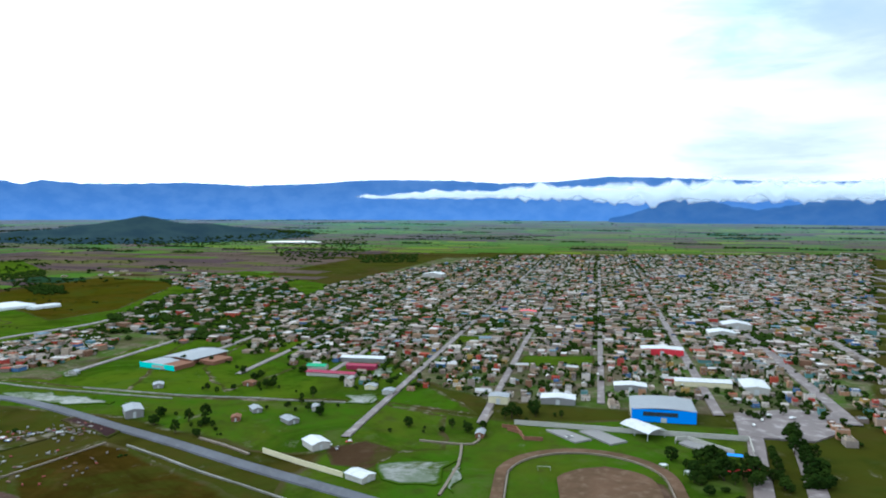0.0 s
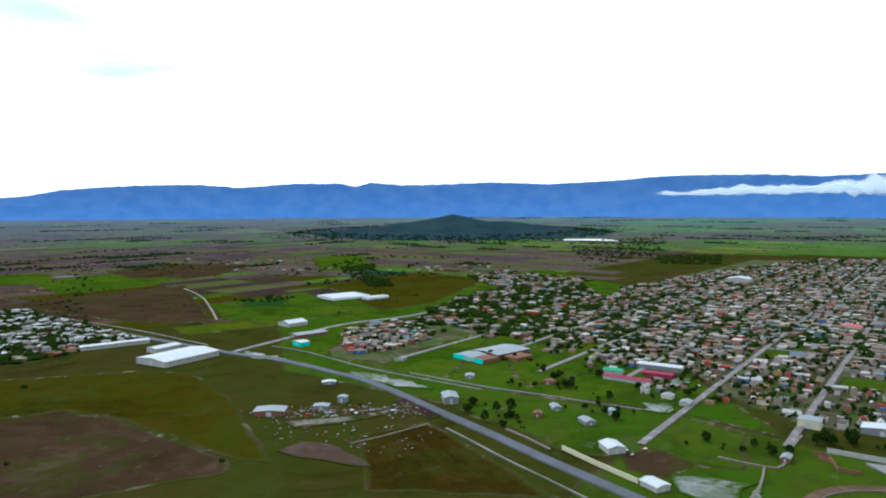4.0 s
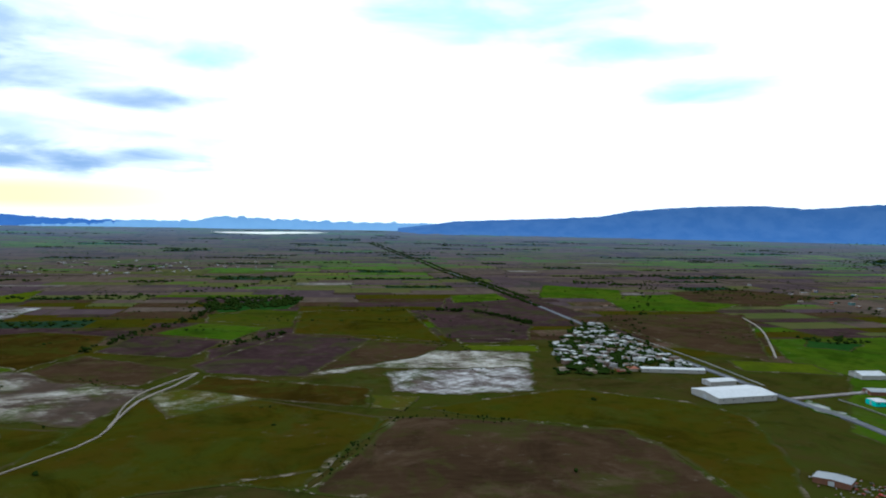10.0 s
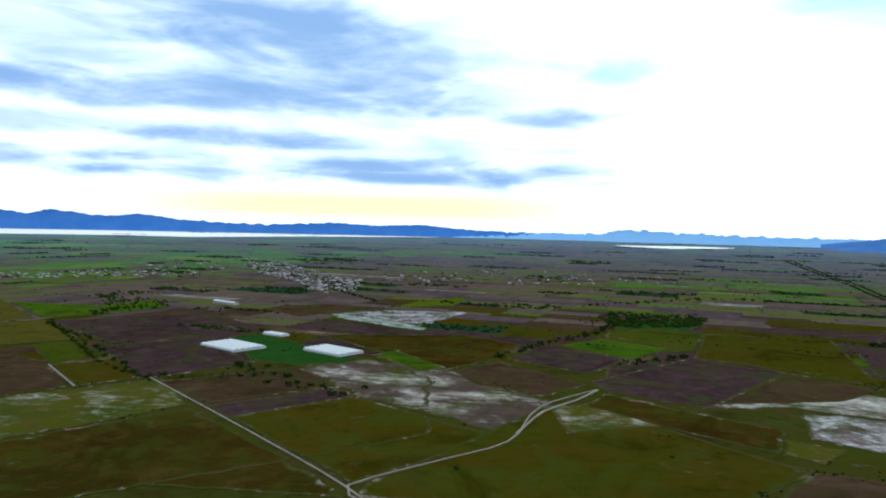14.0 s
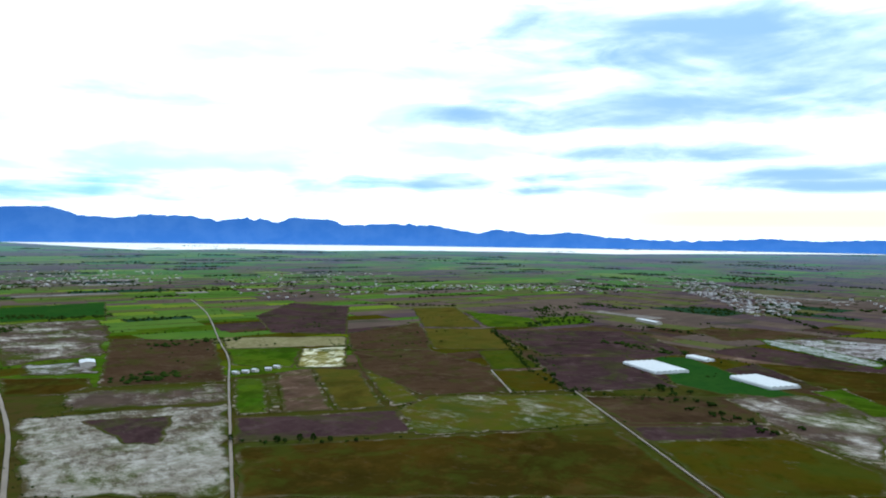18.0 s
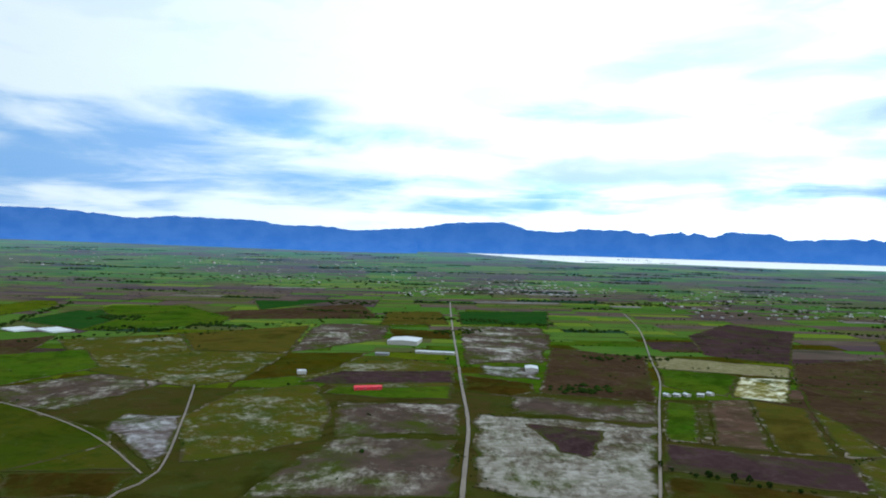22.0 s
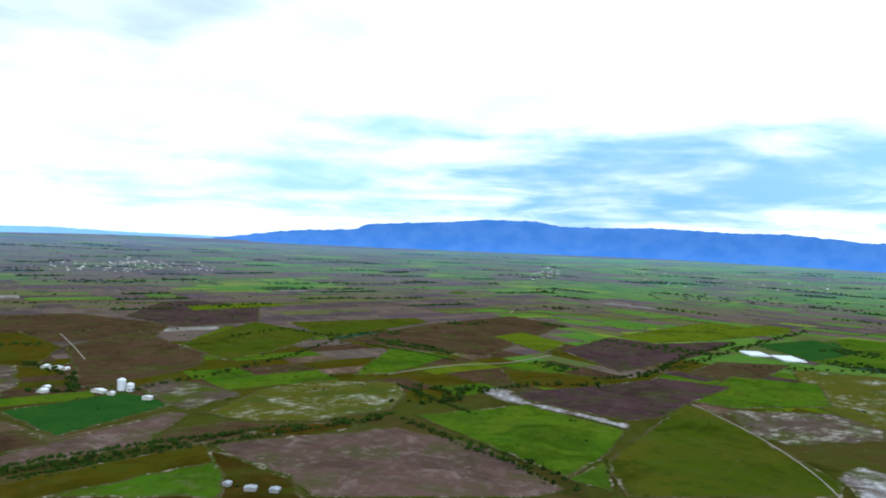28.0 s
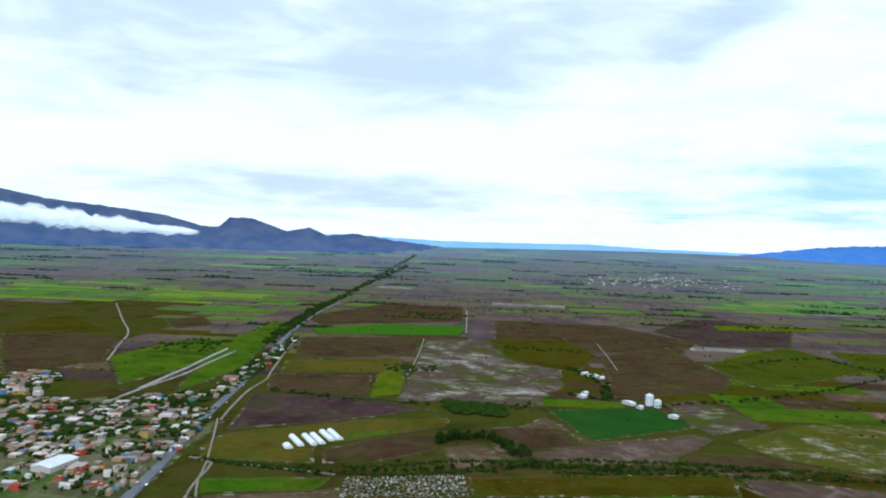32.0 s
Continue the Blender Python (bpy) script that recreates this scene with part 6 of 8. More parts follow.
def tree_model(seed, tall, wide, label):
    """A broad tree: tapered trunk, limbs, and a crown of many leaf clumps with gaps."""
    rng = random.Random(seed)
    ob = new("tree")
    bm = bmesh.new()

    def limb(p, q, r0, r1):
        p, q = Vector(p), Vector(q)
        d = (q - p).normalized()
        u = d.orthogonal().normalized()
        v = d.cross(u)
        rows = [[bm.verts.new(c + (u * math.cos(k * math.pi / 3) + v * math.sin(k * math.pi / 3)) * r) for k in range(6)] for c, r in ((p, r0), (q, r1))]
        for k in range(6):
            bm.faces.new((rows[0][k], rows[0][(k + 1) % 6], rows[1][(k + 1) % 6], rows[1][k]))

    fork = (rng.uniform(-0.2, 0.2), rng.uniform(-0.2, 0.2), tall * 0.35)
    limb((0, 0, -0.4), fork, tall * 0.045, tall * 0.03)
    tips = []
    for k in range(5):
        a = k * 1.26 + rng.uniform(-0.3, 0.3)
        tip = (math.cos(a) * wide * 0.3, math.sin(a) * wide * 0.3, tall * rng.uniform(0.58, 0.72))
        limb(fork, tip, tall * 0.022, tall * 0.008)
        tips.append(tip)
    part("trunk", bm, M["bark"], ob)
    verts, faces = [], []
    for k in range(64):
        a, e = rng.uniform(0, 6.283), rng.uniform(-0.9, 1.4)
        r = rng.uniform(0.55, 1.0)
        at = (math.cos(a) * math.cos(e) * wide * 0.46 * r, math.sin(a) * math.cos(e) * wide * 0.46 * r, tall * 0.50 + math.sin(e) * tall * 0.42 * r)
        lump(verts, faces, at, wide * rng.uniform(0.08, 0.15), rng)
    mesh_from("crown", verts, faces, M["leaf"], ob)
    return tagged(ob, label, "tree")


def tree_row(gap, size, jitter, *points):
    """Trees or bushes along a line on the plan, gap metres apart."""
    rng = random.Random(int(points[0][0] * 31 + points[0][1]))
    for p, q in zip(points, points[1:]):
        a, b = Vector(p), Vector(q)
        n = max(1, int((b - a).length / (gap * 0.42)))
        for k in range(n):
            if rng.random() < 0.12:
                continue
            s = a.lerp(b, (k + rng.uniform(-0.4, 0.4)) / n)
            TREE_SPOTS.append((s.x + rng.uniform(-jitter, jitter), s.y + rng.uniform(-jitter, jitter), size * rng.choice((0.45, 0.6, 0.8, 0.9, 1.0, 1.25))))


tree_row(9, 5, 4, (696, -242), (690, -311), (664, -382), (643, -486), (625, -582), (594, -703))
tree_row(8, 4, 4, (581, -720), (468, -678), (381, -658), (312, -626))
tree_row(14, 9, 40, (624, -786), (635, -848), (633, -947))
tree_row(12, 6, 5, (1056, -1233), (957, -1219), (859, -1184))
tree_row(12, 5, 10, (531, -1165), (483, -1358), (481, -1645), (477, -2075), (457, -2393))
tree_row(13, 6, 8, (230, -1762), (141, -1692), (15, -1840))
tree_row(14, 4, 4, (556, -706), (447, -688), (357, -674), (291, -640))
tree_row(24, 6, 3, (-402, -608), (-455, -546), (-528, -496))
tree_row(14, 5, 6, (-1429, -1563), (-1513, -1427), (-1587, -1304))
tree_row(20, 4, 3, (-1256, -940), (-891, -598), (-814, -486))
tree_row(30, 5, 12, (-829, -478), (-831, -414), (-860, -372), (-768, -239))
tree_row(13, 6, 10, (-1251, 26), (-1396, 103), (-1552, 169), (-1639, 225))
tree_row(14, 6, 8, (-1048, 99), (-1093, 165), (-1142, 206))
tree_row(10, 7, 4, (-1286, 618), (-1200, 635), (-1095, 635))
tree_row(11, 8, 6, (-1338, 554), (-1311, 567), (-1299, 593))
tree_row(16, 6, 14, (-1095, 721), (-979, 712), (-858, 687), (-777, 581), (-832, 572))
tree_row(16, 6, 10, (-1054, -84), (-1163, -27), (-1246, 12))
tree_row(18, 6, 6, (-1484, -759), (-1514, -691), (-1465, -556))
tree_row(16, 6, 5, (-1768, -418), (-1898, -506), (-2135, -667))
tree_row(30, 6, 20, (-807, -259), (-795, -231), (-922, -422), (-925, -388))
tree_row(11, 7, 16, (1533, 20), (2308, -102), (3042, -306), (3794, -609))
tree_row(8, 5, 5, (692, -65), (689, -142), (691, -288), (671, -434), (657, -556))
tree_row(7, 10, 5, (784, -202), (799, -222), (802, -256), (784, -272), (747, -277), (716, -286))
tree_row(14, 7, 3, (721, -146), (717, -148))
tree_row(12, 5, 8, (978, -204), (933, -250), (943, -332), (968, -390))
tree_row(8, 8, 9, (972, 149), (979, 132), (970, 101))
tree_row(9, 6, 8, (912, 191), (890, 173))
tree_row(16, 6, 8, (929, 148), (917, 203), (906, 255))
tree_row(10, 5, 5, (787, 247), (777, 165), (766, 87))
tree_row(14, 5, 10, (991, -111), (1035, -73), (1074, 0))
tree_row(13, 6, 8, (1254, -534), (1113, -548), (988, -497), (1027, -446))
tree_row(18, 5, 6, (944, -555), (980, -733), (1052, -939), (1156, -1139))
tree_row(18, 5, 10, (1317, -966), (1371, -1169), (1190, -1171))
tree_row(16, 6, 10, (699, -879), (619, -916), (560, -1063), (491, -1118))
tree_row(14, 6, 8, (487, -1237), (525, -1585), (513, -1886))
tree_row(10, 8, 6, (-761, 1306), (-728, 1309), (-667, 1258))
tree_row(13, 8, 18, (-210, 510), (-181, 491), (-159, 473), (-159, 515))
tree_row(16, 6, 12, (-129, 533), (-83, 522), (-122, 587))
tree_row(8, 9, 16, (145, 423), (150, 391), (176, 409), (156, 375), (136, 371))
tree_row(7, 9, 6, (235, 466), (215, 418), (200, 375), (220, 400))
tree_row(8, 7, 6, (218, 518), (230, 508), (249, 514))
tree_row(7, 6, 2, (205, 438), (195, 409), (182, 371))
tree_row(10, 8, 6, (47, 503), (73, 517), (93, 513))
tree_row(14, 6, 10, (-247, 700), (-190, 675), (-143, 590), (-213, 589))
tree_row(14, 6, 10, (-32, 483), (6, 477), (26, 496))
tree_row(24, 6, 20, (-830, 1217), (-793, 1389), (-684, 1265), (-902, 1472))
tree_row(26, 4, 30, (-924, 728), (-1810, 1498), (-1329, 1342), (-1459, 1763))
tree_row(30, 6, 40, (-1000, 1397), (-1111, 2026), (-741, 2023))
tree_row(30, 5, 40, (125, -1559), (-126, -1782), (-477, -2094))
tree_row(22, 5, 12, (370, -1541), (230, -1643), (11, -1768))
tree_row(30, 6, 40, (-1175, -2339), (-1724, -2246), (-1937, -1578))
tree_row(22, 5, 10, (-1216, -907), (-1036, -705), (-846, -526), (-816, -470))
tree_row(26, 6, 30, (-1504, 78), (-1520, 200), (-1701, 361))
tree_row(26, 6, 25, (-1829, 103), (-2135, 462), (-2104, 820))
tree_row(26, 5, 30, (2349, -522), (2269, -1064), (1819, -1453))

def hedge(high, wide, *points):
    """An unbroken ragged hedge along a line."""
    rng = random.Random(int(points[0][0] * 17 + points[0][1]))
    for p, q in zip(points, points[1:]):
        a, b = Vector(p), Vector(q)
        for k in range(max(1, int((b - a).length / (high * 0.45)))):
            s = a.lerp(b, (k + rng.random()) / max(1, int((b - a).length / (high * 0.45))))
            if noise.noise((s.x * 0.02, s.y * 0.02, 1.0)) < -0.38:
                continue
            HEDGE.append((s.x + rng.gauss(0, wide / 2), s.y + rng.gauss(0, wide / 2), high * rng.uniform(0.3, 0.75)))


HEDGE = []
hedge(6, 5, (-1330, 792), (-1893, 927), (-2752, 1101), (-3747, 1187))
hedge(6, 5, (-1480, 855), (-1893, 953), (-2752, 1128), (-3747, 1214))
hedge(3.2, 4, (755, 63), (725, 11), (692, -65), (679, -140), (684, -226), (672, -311), (658, -395))
hedge(3.2, 5, (743, 50), (711, -37), (707, -128), (717, -202), (707, -338))
hedge(6, 16, (1676, -8), (2060, -72), (2687, -193), (3361, -399), (4247, -725))
hedge(4, 6, (707, -338), (683, -476), (640, -597), (606, -731))
hedge(3, 4, (1062, -1145), (922, -1147), (810, -1128))
hedge(3, 5, (724, -873), (624, -834), (529, -802))
hedge(2.5, 3, (1051, -31), (1007, -139), (977, -210))

TREE_SPOTS.sort(key=lambda s: math.hypot(s[0], s[1]) - 40 * s[2])
TREE_KINDS = [tree_model(1, 8.0, 8.0, "broad dark green tree beside fields"), tree_model(2, 10.0, 7.0, "tall dark green tree with open crown"), tree_model(3, 6.0, 7.0, "low spreading green tree on grass"),
              tree_model(4, 5.0, 5.0, "small rounded green bush by a track")]
placed = set()
crowd_v, crowd_f = [], []
rng = random.Random(12)
for i, (x, y, size) in enumerate(TREE_SPOTS):
    if i < 290:
        k = 3 if size < 4 else rng.choice((0, 1, 2))
        m = Matrix.Translation((x, y, 0.1)) @ Matrix.Rotation(rng.uniform(0, 6.28), 4, "Z")
        s = size / (5.0, 5.0, 5.0, 3.6)[k] * 0.62
        if k not in placed:
            placed.add(k)
            thing = TREE_KINDS[k]
        else:
            thing = copy_thing(TREE_KINDS[k], m)
        thing.matrix_basis = m @ Matrix.Scale(s, 4)
    else:
        z = land(x, y)
        for _ in range(8 if size > 3.5 else 5):
            lump(crowd_v, crowd_f, (x + rng.uniform(-0.6, 0.6) * size, y + rng.uniform(-0.6, 0.6) * size, z + size * rng.uniform(0.2, 0.75)), size * rng.uniform(0.2, 0.38), rng)
for x, y, size in HEDGE:
    lump(crowd_v, crowd_f, (x, y, land(x, y) + size * 0.5), size, rng)
OCTA_F = ((0, 2, 4), (2, 1, 4), (1, 3, 4), (3, 0, 4), (0, 5, 2), (2, 5, 1), (1, 5, 3), (3, 5, 0))


def far_tree(x, y, size):
    """A tree or bush of the open plain, far off: one ragged eight-sided clump."""
    px, py, k = squeeze(x, y)
    z, size = land(px, py) + (1.2 if k < 1 else 0.0), size * k
    n = len(crowd_v)
    w, h = size * rng.uniform(0.8, 1.5), size * rng.uniform(0.7, 1.2)
    crowd_v.extend(((px - w, py, z + h * 0.4), (px + w, py, z + h * 0.45), (px, py - w, z + h * 0.5), (px, py + w, z + h * 0.35), (px + w * rng.uniform(-0.4, 0.4), py, z + h), (px, py, z - 0.2)))
    crowd_f.extend([(p + n, q + n, r + n) for p, q, r in OCTA_F])


for far, kind, p0, p1, p2, p3 in FAR_RIMS:
    if far > 15000:
        continue
    if kind == "far_woods" or rng.random() < 0.02:
        for _ in range(36):
            u, v = rng.random(), rng.random()
            x = (p0[0] * (1 - u) + p1[0] * u) * (1 - v) + (p2[0] * (1 - u) + p3[0] * u) * v
            y = (p0[1] * (1 - u) + p1[1] * u) * (1 - v) + (p2[1] * (1 - u) + p3[1] * u) * v
            far_tree(x, y, rng.uniform(2.5, 5.0) * (1 + far / 9000))
    for p, q in ((p0, p1), (p0, p2)):
        if rng.random() < 0.7:
            continue
        gap = 9 + far / 260
        n = max(2, int(math.hypot(q[0] - p[0], q[1] - p[1]) / gap))
        u0, u1 = sorted((rng.uniform(-0.2, 1.2), rng.uniform(-0.2, 1.2)))
        for k in range(n):
            u = k / n
            if u0 < u < u1 and rng.random() < 0.8:
                far_tree(p[0] + (q[0] - p[0]) * u + rng.uniform(-4, 4), p[1] + (q[1] - p[1]) * u + rng.uniform(-4, 4), rng.uniform(1.0, 2.6) * (1 + far / 9000))
for x, y, size in TOWN_TREES:
    if math.hypot(x, y) > 850:
        for _ in range(3):
            far_tree(x + rng.uniform(-7, 7), y + rng.uniform(-7, 7), size * rng.uniform(0.9, 1.7))
        continue
    for _ in range(4):
        lump(crowd_v, crowd_f, (x + rng.uniform(-0.5, 0.5) * size, y + rng.uniform(-0.5, 0.5) * size, size * rng.uniform(0.5, 1.3)), size * rng.uniform(0.4, 0.7), rng)


def grove(count, size, *poly):
    """A wood on the plain: trees strewn inside a polygon."""
    poly = list(poly)
    xs, ys = zip(*poly)
    for _ in range(count):
        x, y = rng.uniform(min(xs), max(xs)), rng.uniform(min(ys), max(ys))
        if inside((x, y), poly) and noise.noise((x * 0.006, y * 0.006, 2.0)) > -0.3:
            n = len(crowd_v)
            w, h, z = size * rng.uniform(0.8, 1.6), size * rng.uniform(0.8, 1.3), land(x, y)
            crowd_v.extend(((x - w, y, z + h * 0.4), (x + w, y, z + h * 0.45), (x, y - w, z + h * 0.5), (x, y + w, z + h * 0.35), (x, y, z + h), (x, y, z - 0.2)))
            crowd_f.extend([(p + n, q + n, r + n) for p, q, r in OCTA_F])


# woods on the hill's skirts
for _ in range(2600):
    a, d = rng.uniform(0, 6.283), rng.uniform(0.72, 1.3)
    u, v = math.cos(a) * d * 820, math.sin(a) * d * 420
    x, y = -1330 + math.cos(radians(22.5)) * u - math.sin(radians(22.5)) * v, 3180 + math.sin(radians(22.5)) * u + math.cos(radians(22.5)) * v
    if noise.noise((x * 0.005, y * 0.005, 7.0)) < (d - 1.1) * 1.2:
        continue
    z, w, h = land(x, y) + 80 * max(0.0, 1 - d) ** 1.15 - 1.5, rng.uniform(4, 9), rng.uniform(3, 6)
    n = len(crowd_v)
    crowd_v.extend(((x - w, y, z + h * 0.4), (x + w, y, z + h * 0.45), (x, y - w, z + h * 0.5), (x, y + w, z + h * 0.35), (x, y, z + h), (x, y, z - 2)))
    crowd_f.extend([(p + n, q + n, r + n) for p, q, r in OCTA_F])
grove(900, 4.5, (-697, 2906), (-368, 3238), (-250, 2776), (-346, 1956), (-444, 2017))
grove(500, 4, (-304, 2346), (-84, 2411), (-70, 2025), (-227, 2000))
grove(1100, 4.5, (-1513, 3025), (-1159, 3238), (-794, 3311), (-719, 2903), (-1109, 2632))
grove(300, 4, (-788, 1356), (-734, 1376), (-662, 1249), (-716, 1248))
grove(300, 4, (-997, 1609), (-980, 1761), (-882, 1584), (-919, 1483))
grove(700, 4.5, (-1732, 3660), (-1625, 4248), (-1051, 2749), (-1368, 2890))
grove(160, 5, (-1668, 141), (-1650, 353), (-1495, 312), (-1450, 119))
grove(200, 4, (-1607, 111), (-1664, 352), (-1496, 315), (-1438, 131))
grove(300, 4, (-3172, -1104), (-3385, -886), (-3098, -813), (-2967, -988))
grove(200, 4, (-1710, -1141), (-1666, -921), (-1481, -820), (-1424, -921))
grove(260, 4, (1118, -1222), (908, -1244), (869, -1194), (1022, -1174))
grove(250, 5, (994, -247), (956, -328), (894, -318), (921, -248))
grove(200, 4, (-824, 1440), (-743, 1395), (-680, 1274), (-734, 1280))
# lone bushes and hedge ends strewn over the plain, thinner near by
for _ in range(3000):
    t, r = rng.uniform(-36, 296), 420 + 4000 * rng.random() ** 0.9
    x, y = -r * math.sin(radians(t)), r * math.cos(radians(t))
    clump = noise.noise((x * 0.004, y * 0.004, 8.0)) + 0.5 * noise.noise((x * 0.02, y * 0.02, 4.0))
    if clump < 0.26 or (r < 2400 and (t < 6 or t > 282)):
        continue
    size = rng.uniform(1.2, 3.2) * (1.0 if r < 2500 else 1.7)
    for _ in range(2):
        lump(crowd_v, crowd_f, (x + rng.uniform(-1, 1) * size, y + rng.uniform(-1, 1) * size, land(x, y) + size * 0.5), size * rng.uniform(0.5, 0.9), rng)
# weeds and bushes along the field margins
for rim in FIELD_RIMS:
    bushy = rng.random()
    for q in rim:
        r = math.hypot(q.x, q.y)
        if r > 2400 or noise.noise((q.x * 0.011, q.y * 0.011, 3.0)) + 0.3 * (bushy - 0.5) < 0.46 or (q.y > 0 and -200 < q.x < 800 and r > 520 and q.y > 300):
            continue
        for _ in range(rng.choice((1, 2, 3))):
            size = rng.uniform(0.4, 1.4)
            lump(crowd_v, crowd_f, (q.x + rng.uniform(-6, 6), q.y + rng.uniform(-6, 6), 0.4 + size * 0.4), size, rng)
tagged(mesh_from("scrub", crowd_v, crowd_f, M["leaf"]), "dark green trees and scrub scattered over town and plain", "trees", kind="stuff")


# ---------------- buildings that stand out ----------------
def paint(name, colour, rough=0.6, grime=0.25):
    return surface(name, lambda g, where: g.mix(g.math("MULTIPLY", g.step(g.noise(where, 0.4, 5.0, 0.65), 0.45, 0.75), grime), (*colour, 1), (*[k * 0.45 + 0.03 for k in colour], 1)), rough, gloss=0.2)


M["white_sheet"] = paint("white_roof_sheet", (0.52, 0.53, 0.56), 0.5, 0.55)
M["white_wall"] = paint("white_plaster", (0.40, 0.38, 0.35), 0.8, 0.35)
M["blue_wall"] = paint("bright_blue_paint", (0.01, 0.23, 0.85), 0.5, 0.1)
M["teal_wall"] = paint("turquoise_paint", (0.03, 0.62, 0.55), 0.5, 0.1)
M["red_wall"] = paint("red_paint", (0.58, 0.03, 0.05), 0.5, 0.15)
M["pink_wall"] = paint("crimson_pink_paint", (0.26, 0.02, 0.06), 0.6, 0.35)
M["brick_wall"] = paint("red_brick", (0.19, 0.085, 0.05), 0.9, 0.4)
M["grey_roof"] = paint("grey_sheet_roof", (0.25, 0.265, 0.29), 0.5, 0.45)
M["green_roof"] = paint("green_sheet_roof", (0.02, 0.30, 0.14), 0.5, 0.2)
M["cream_wall"] = paint("cream_plaster", (0.60, 0.54, 0.36), 0.8)
M["concrete"] = paint("grey_concrete", (0.21, 0.20, 0.20), 0.85, 0.3)
M["steel"] = paint("galvanised_steel", (0.45, 0.46, 0.47), 0.4, 0.2)
M["plastic_film"] = paint("white_plastic_film", (0.56, 0.58, 0.60), 0.4, 0.2)
M["track"] = surface("clay_track", mottled((0.115, 0.070, 0.046), (0.085, 0.055, 0.034), (0.16, 0.11, 0.08), 0.03, 0.15))
M["tyre"] = surface("tyre_rubber", mottled((0.02, 0.02, 0.02), (0.03, 0.03, 0.03), (0.04, 0.04, 0.04), 0.5, 2.0))
M["car_paint"] = ramp_by("object", "car_paint", ((0.75, 0.75, 0.76), (0.55, 0.56, 0.58), (0.35, 0.02, 0.02), (0.05, 0.05, 0.06), (0.72, 0.72, 0.70), (0.03, 0.06, 0.20)), 0.3, 0.1)


def set_down(ob, x, y, turn):
    ob.matrix_basis = Matrix.Translation((x, y, land(x, y) + 0.1)) @ Matrix.Rotation(radians(turn), 4, "Z")
    return ob


def vault(w, d, h, rise, ribs=18, over=0.5):
    """A shallow barrel roof of folded sheet along y, with a thickness."""
    bm = bmesh.new()
    n = 10
    rows = []
    for j in range(ribs * 2 + 1):
        y = -d / 2 - over + (d + 2 * over) * j / (ribs * 2)
        fold = 0.12 * (j % 2)
        row = []
        for k in range(n + 1):
            u = k / n * 2 - 1
            row.append(bm.verts.new((u * (w / 2 + over), y, h + rise * (1 - u * u) + fold)))
        rows.append(row)
    for a, b in zip(rows, rows[1:]):
        for k in range(n):
            bm.faces.new((a[k], a[k + 1], b[k + 1], b[k]))
    lip = [bm.verts.new((v.co.x, v.co.y, v.co.z - 0.35)) for v in rows[0]]
    for k in range(n):
        bm.faces.new((lip[k], lip[k + 1], rows[0][k + 1], rows[0][k]))
    return bm


def gable(w, d, h, rise, over=0.5):
    """One folded sheet over a ridge along y, with a turned-down edge."""
    bm = bmesh.new()
    n = max(6, int(d / 2.0))
    rows = []
    for k in range(n + 1):
        y = -d / 2 - over + (d + 2 * over) * k / n
        z = 0.1 * (k % 2)
        rows.append([bm.verts.new(p) for p in ((-w / 2 - over, y, h - 0.4), (-w / 2 - over, y, h - 0.1 + z), (0, y, h + rise + z), (w / 2 + over, y, h - 0.1 + z), (w / 2 + over, y, h - 0.4))])
    for a, b in zip(rows, rows[1:]):
        for k in range(4):
            bm.faces.new((a[k], a[k + 1], b[k + 1], b[k]))
    return bm


def gable_walls(w, d, h, rise):
    bm = bmesh.new()
    v = [bm.verts.new(p) for p in ((-w / 2, -d / 2, -0.5), (w / 2, -d / 2, -0.5), (w / 2, d / 2, -0.5), (-w / 2, d / 2, -0.5), (-w / 2, -d / 2, h), (w / 2, -d / 2, h), (w / 2, d / 2, h), (-w / 2, d / 2, h),
                                   (0, -d / 2, h + rise), (0, d / 2, h + rise))]
    for f in ((0, 1, 5, 8, 4), (2, 3, 7, 9, 6), (1, 2, 6, 5), (3, 0, 4, 7)):
        bm.faces.new([v[i] for i in f])
    return bm


def shed(name, label, category, x, y, turn, w, d, h, wall, roof, rise=1.5, door=4.0, windows=0):
    """A hall or warehouse with gabled sheet roof, big door and, if wanted, a row of windows on its long side."""
    ob = new(name)
    part("wall", gable_walls(w, d, h, rise), M[wall], ob)
    part("roof", gable(w, d, h, rise), M[roof], ob)
    if door:
        bm = bmesh.new()
        box(bm, -door / 2, door / 2, -d / 2 - 0.1, -d / 2 + 0.02, 0, min(h * 0.8, 4.5))
        part("door", bm, M["steel"], ob, "wide grey metal door")
    for k in range(windows):
        window(ob, w / 2, -d / 2 + d * (k + 0.5) / windows, h * 0.6, 2.0, 1.2, 90)
    return tagged(set_down(ob, x, y, turn), label, category)


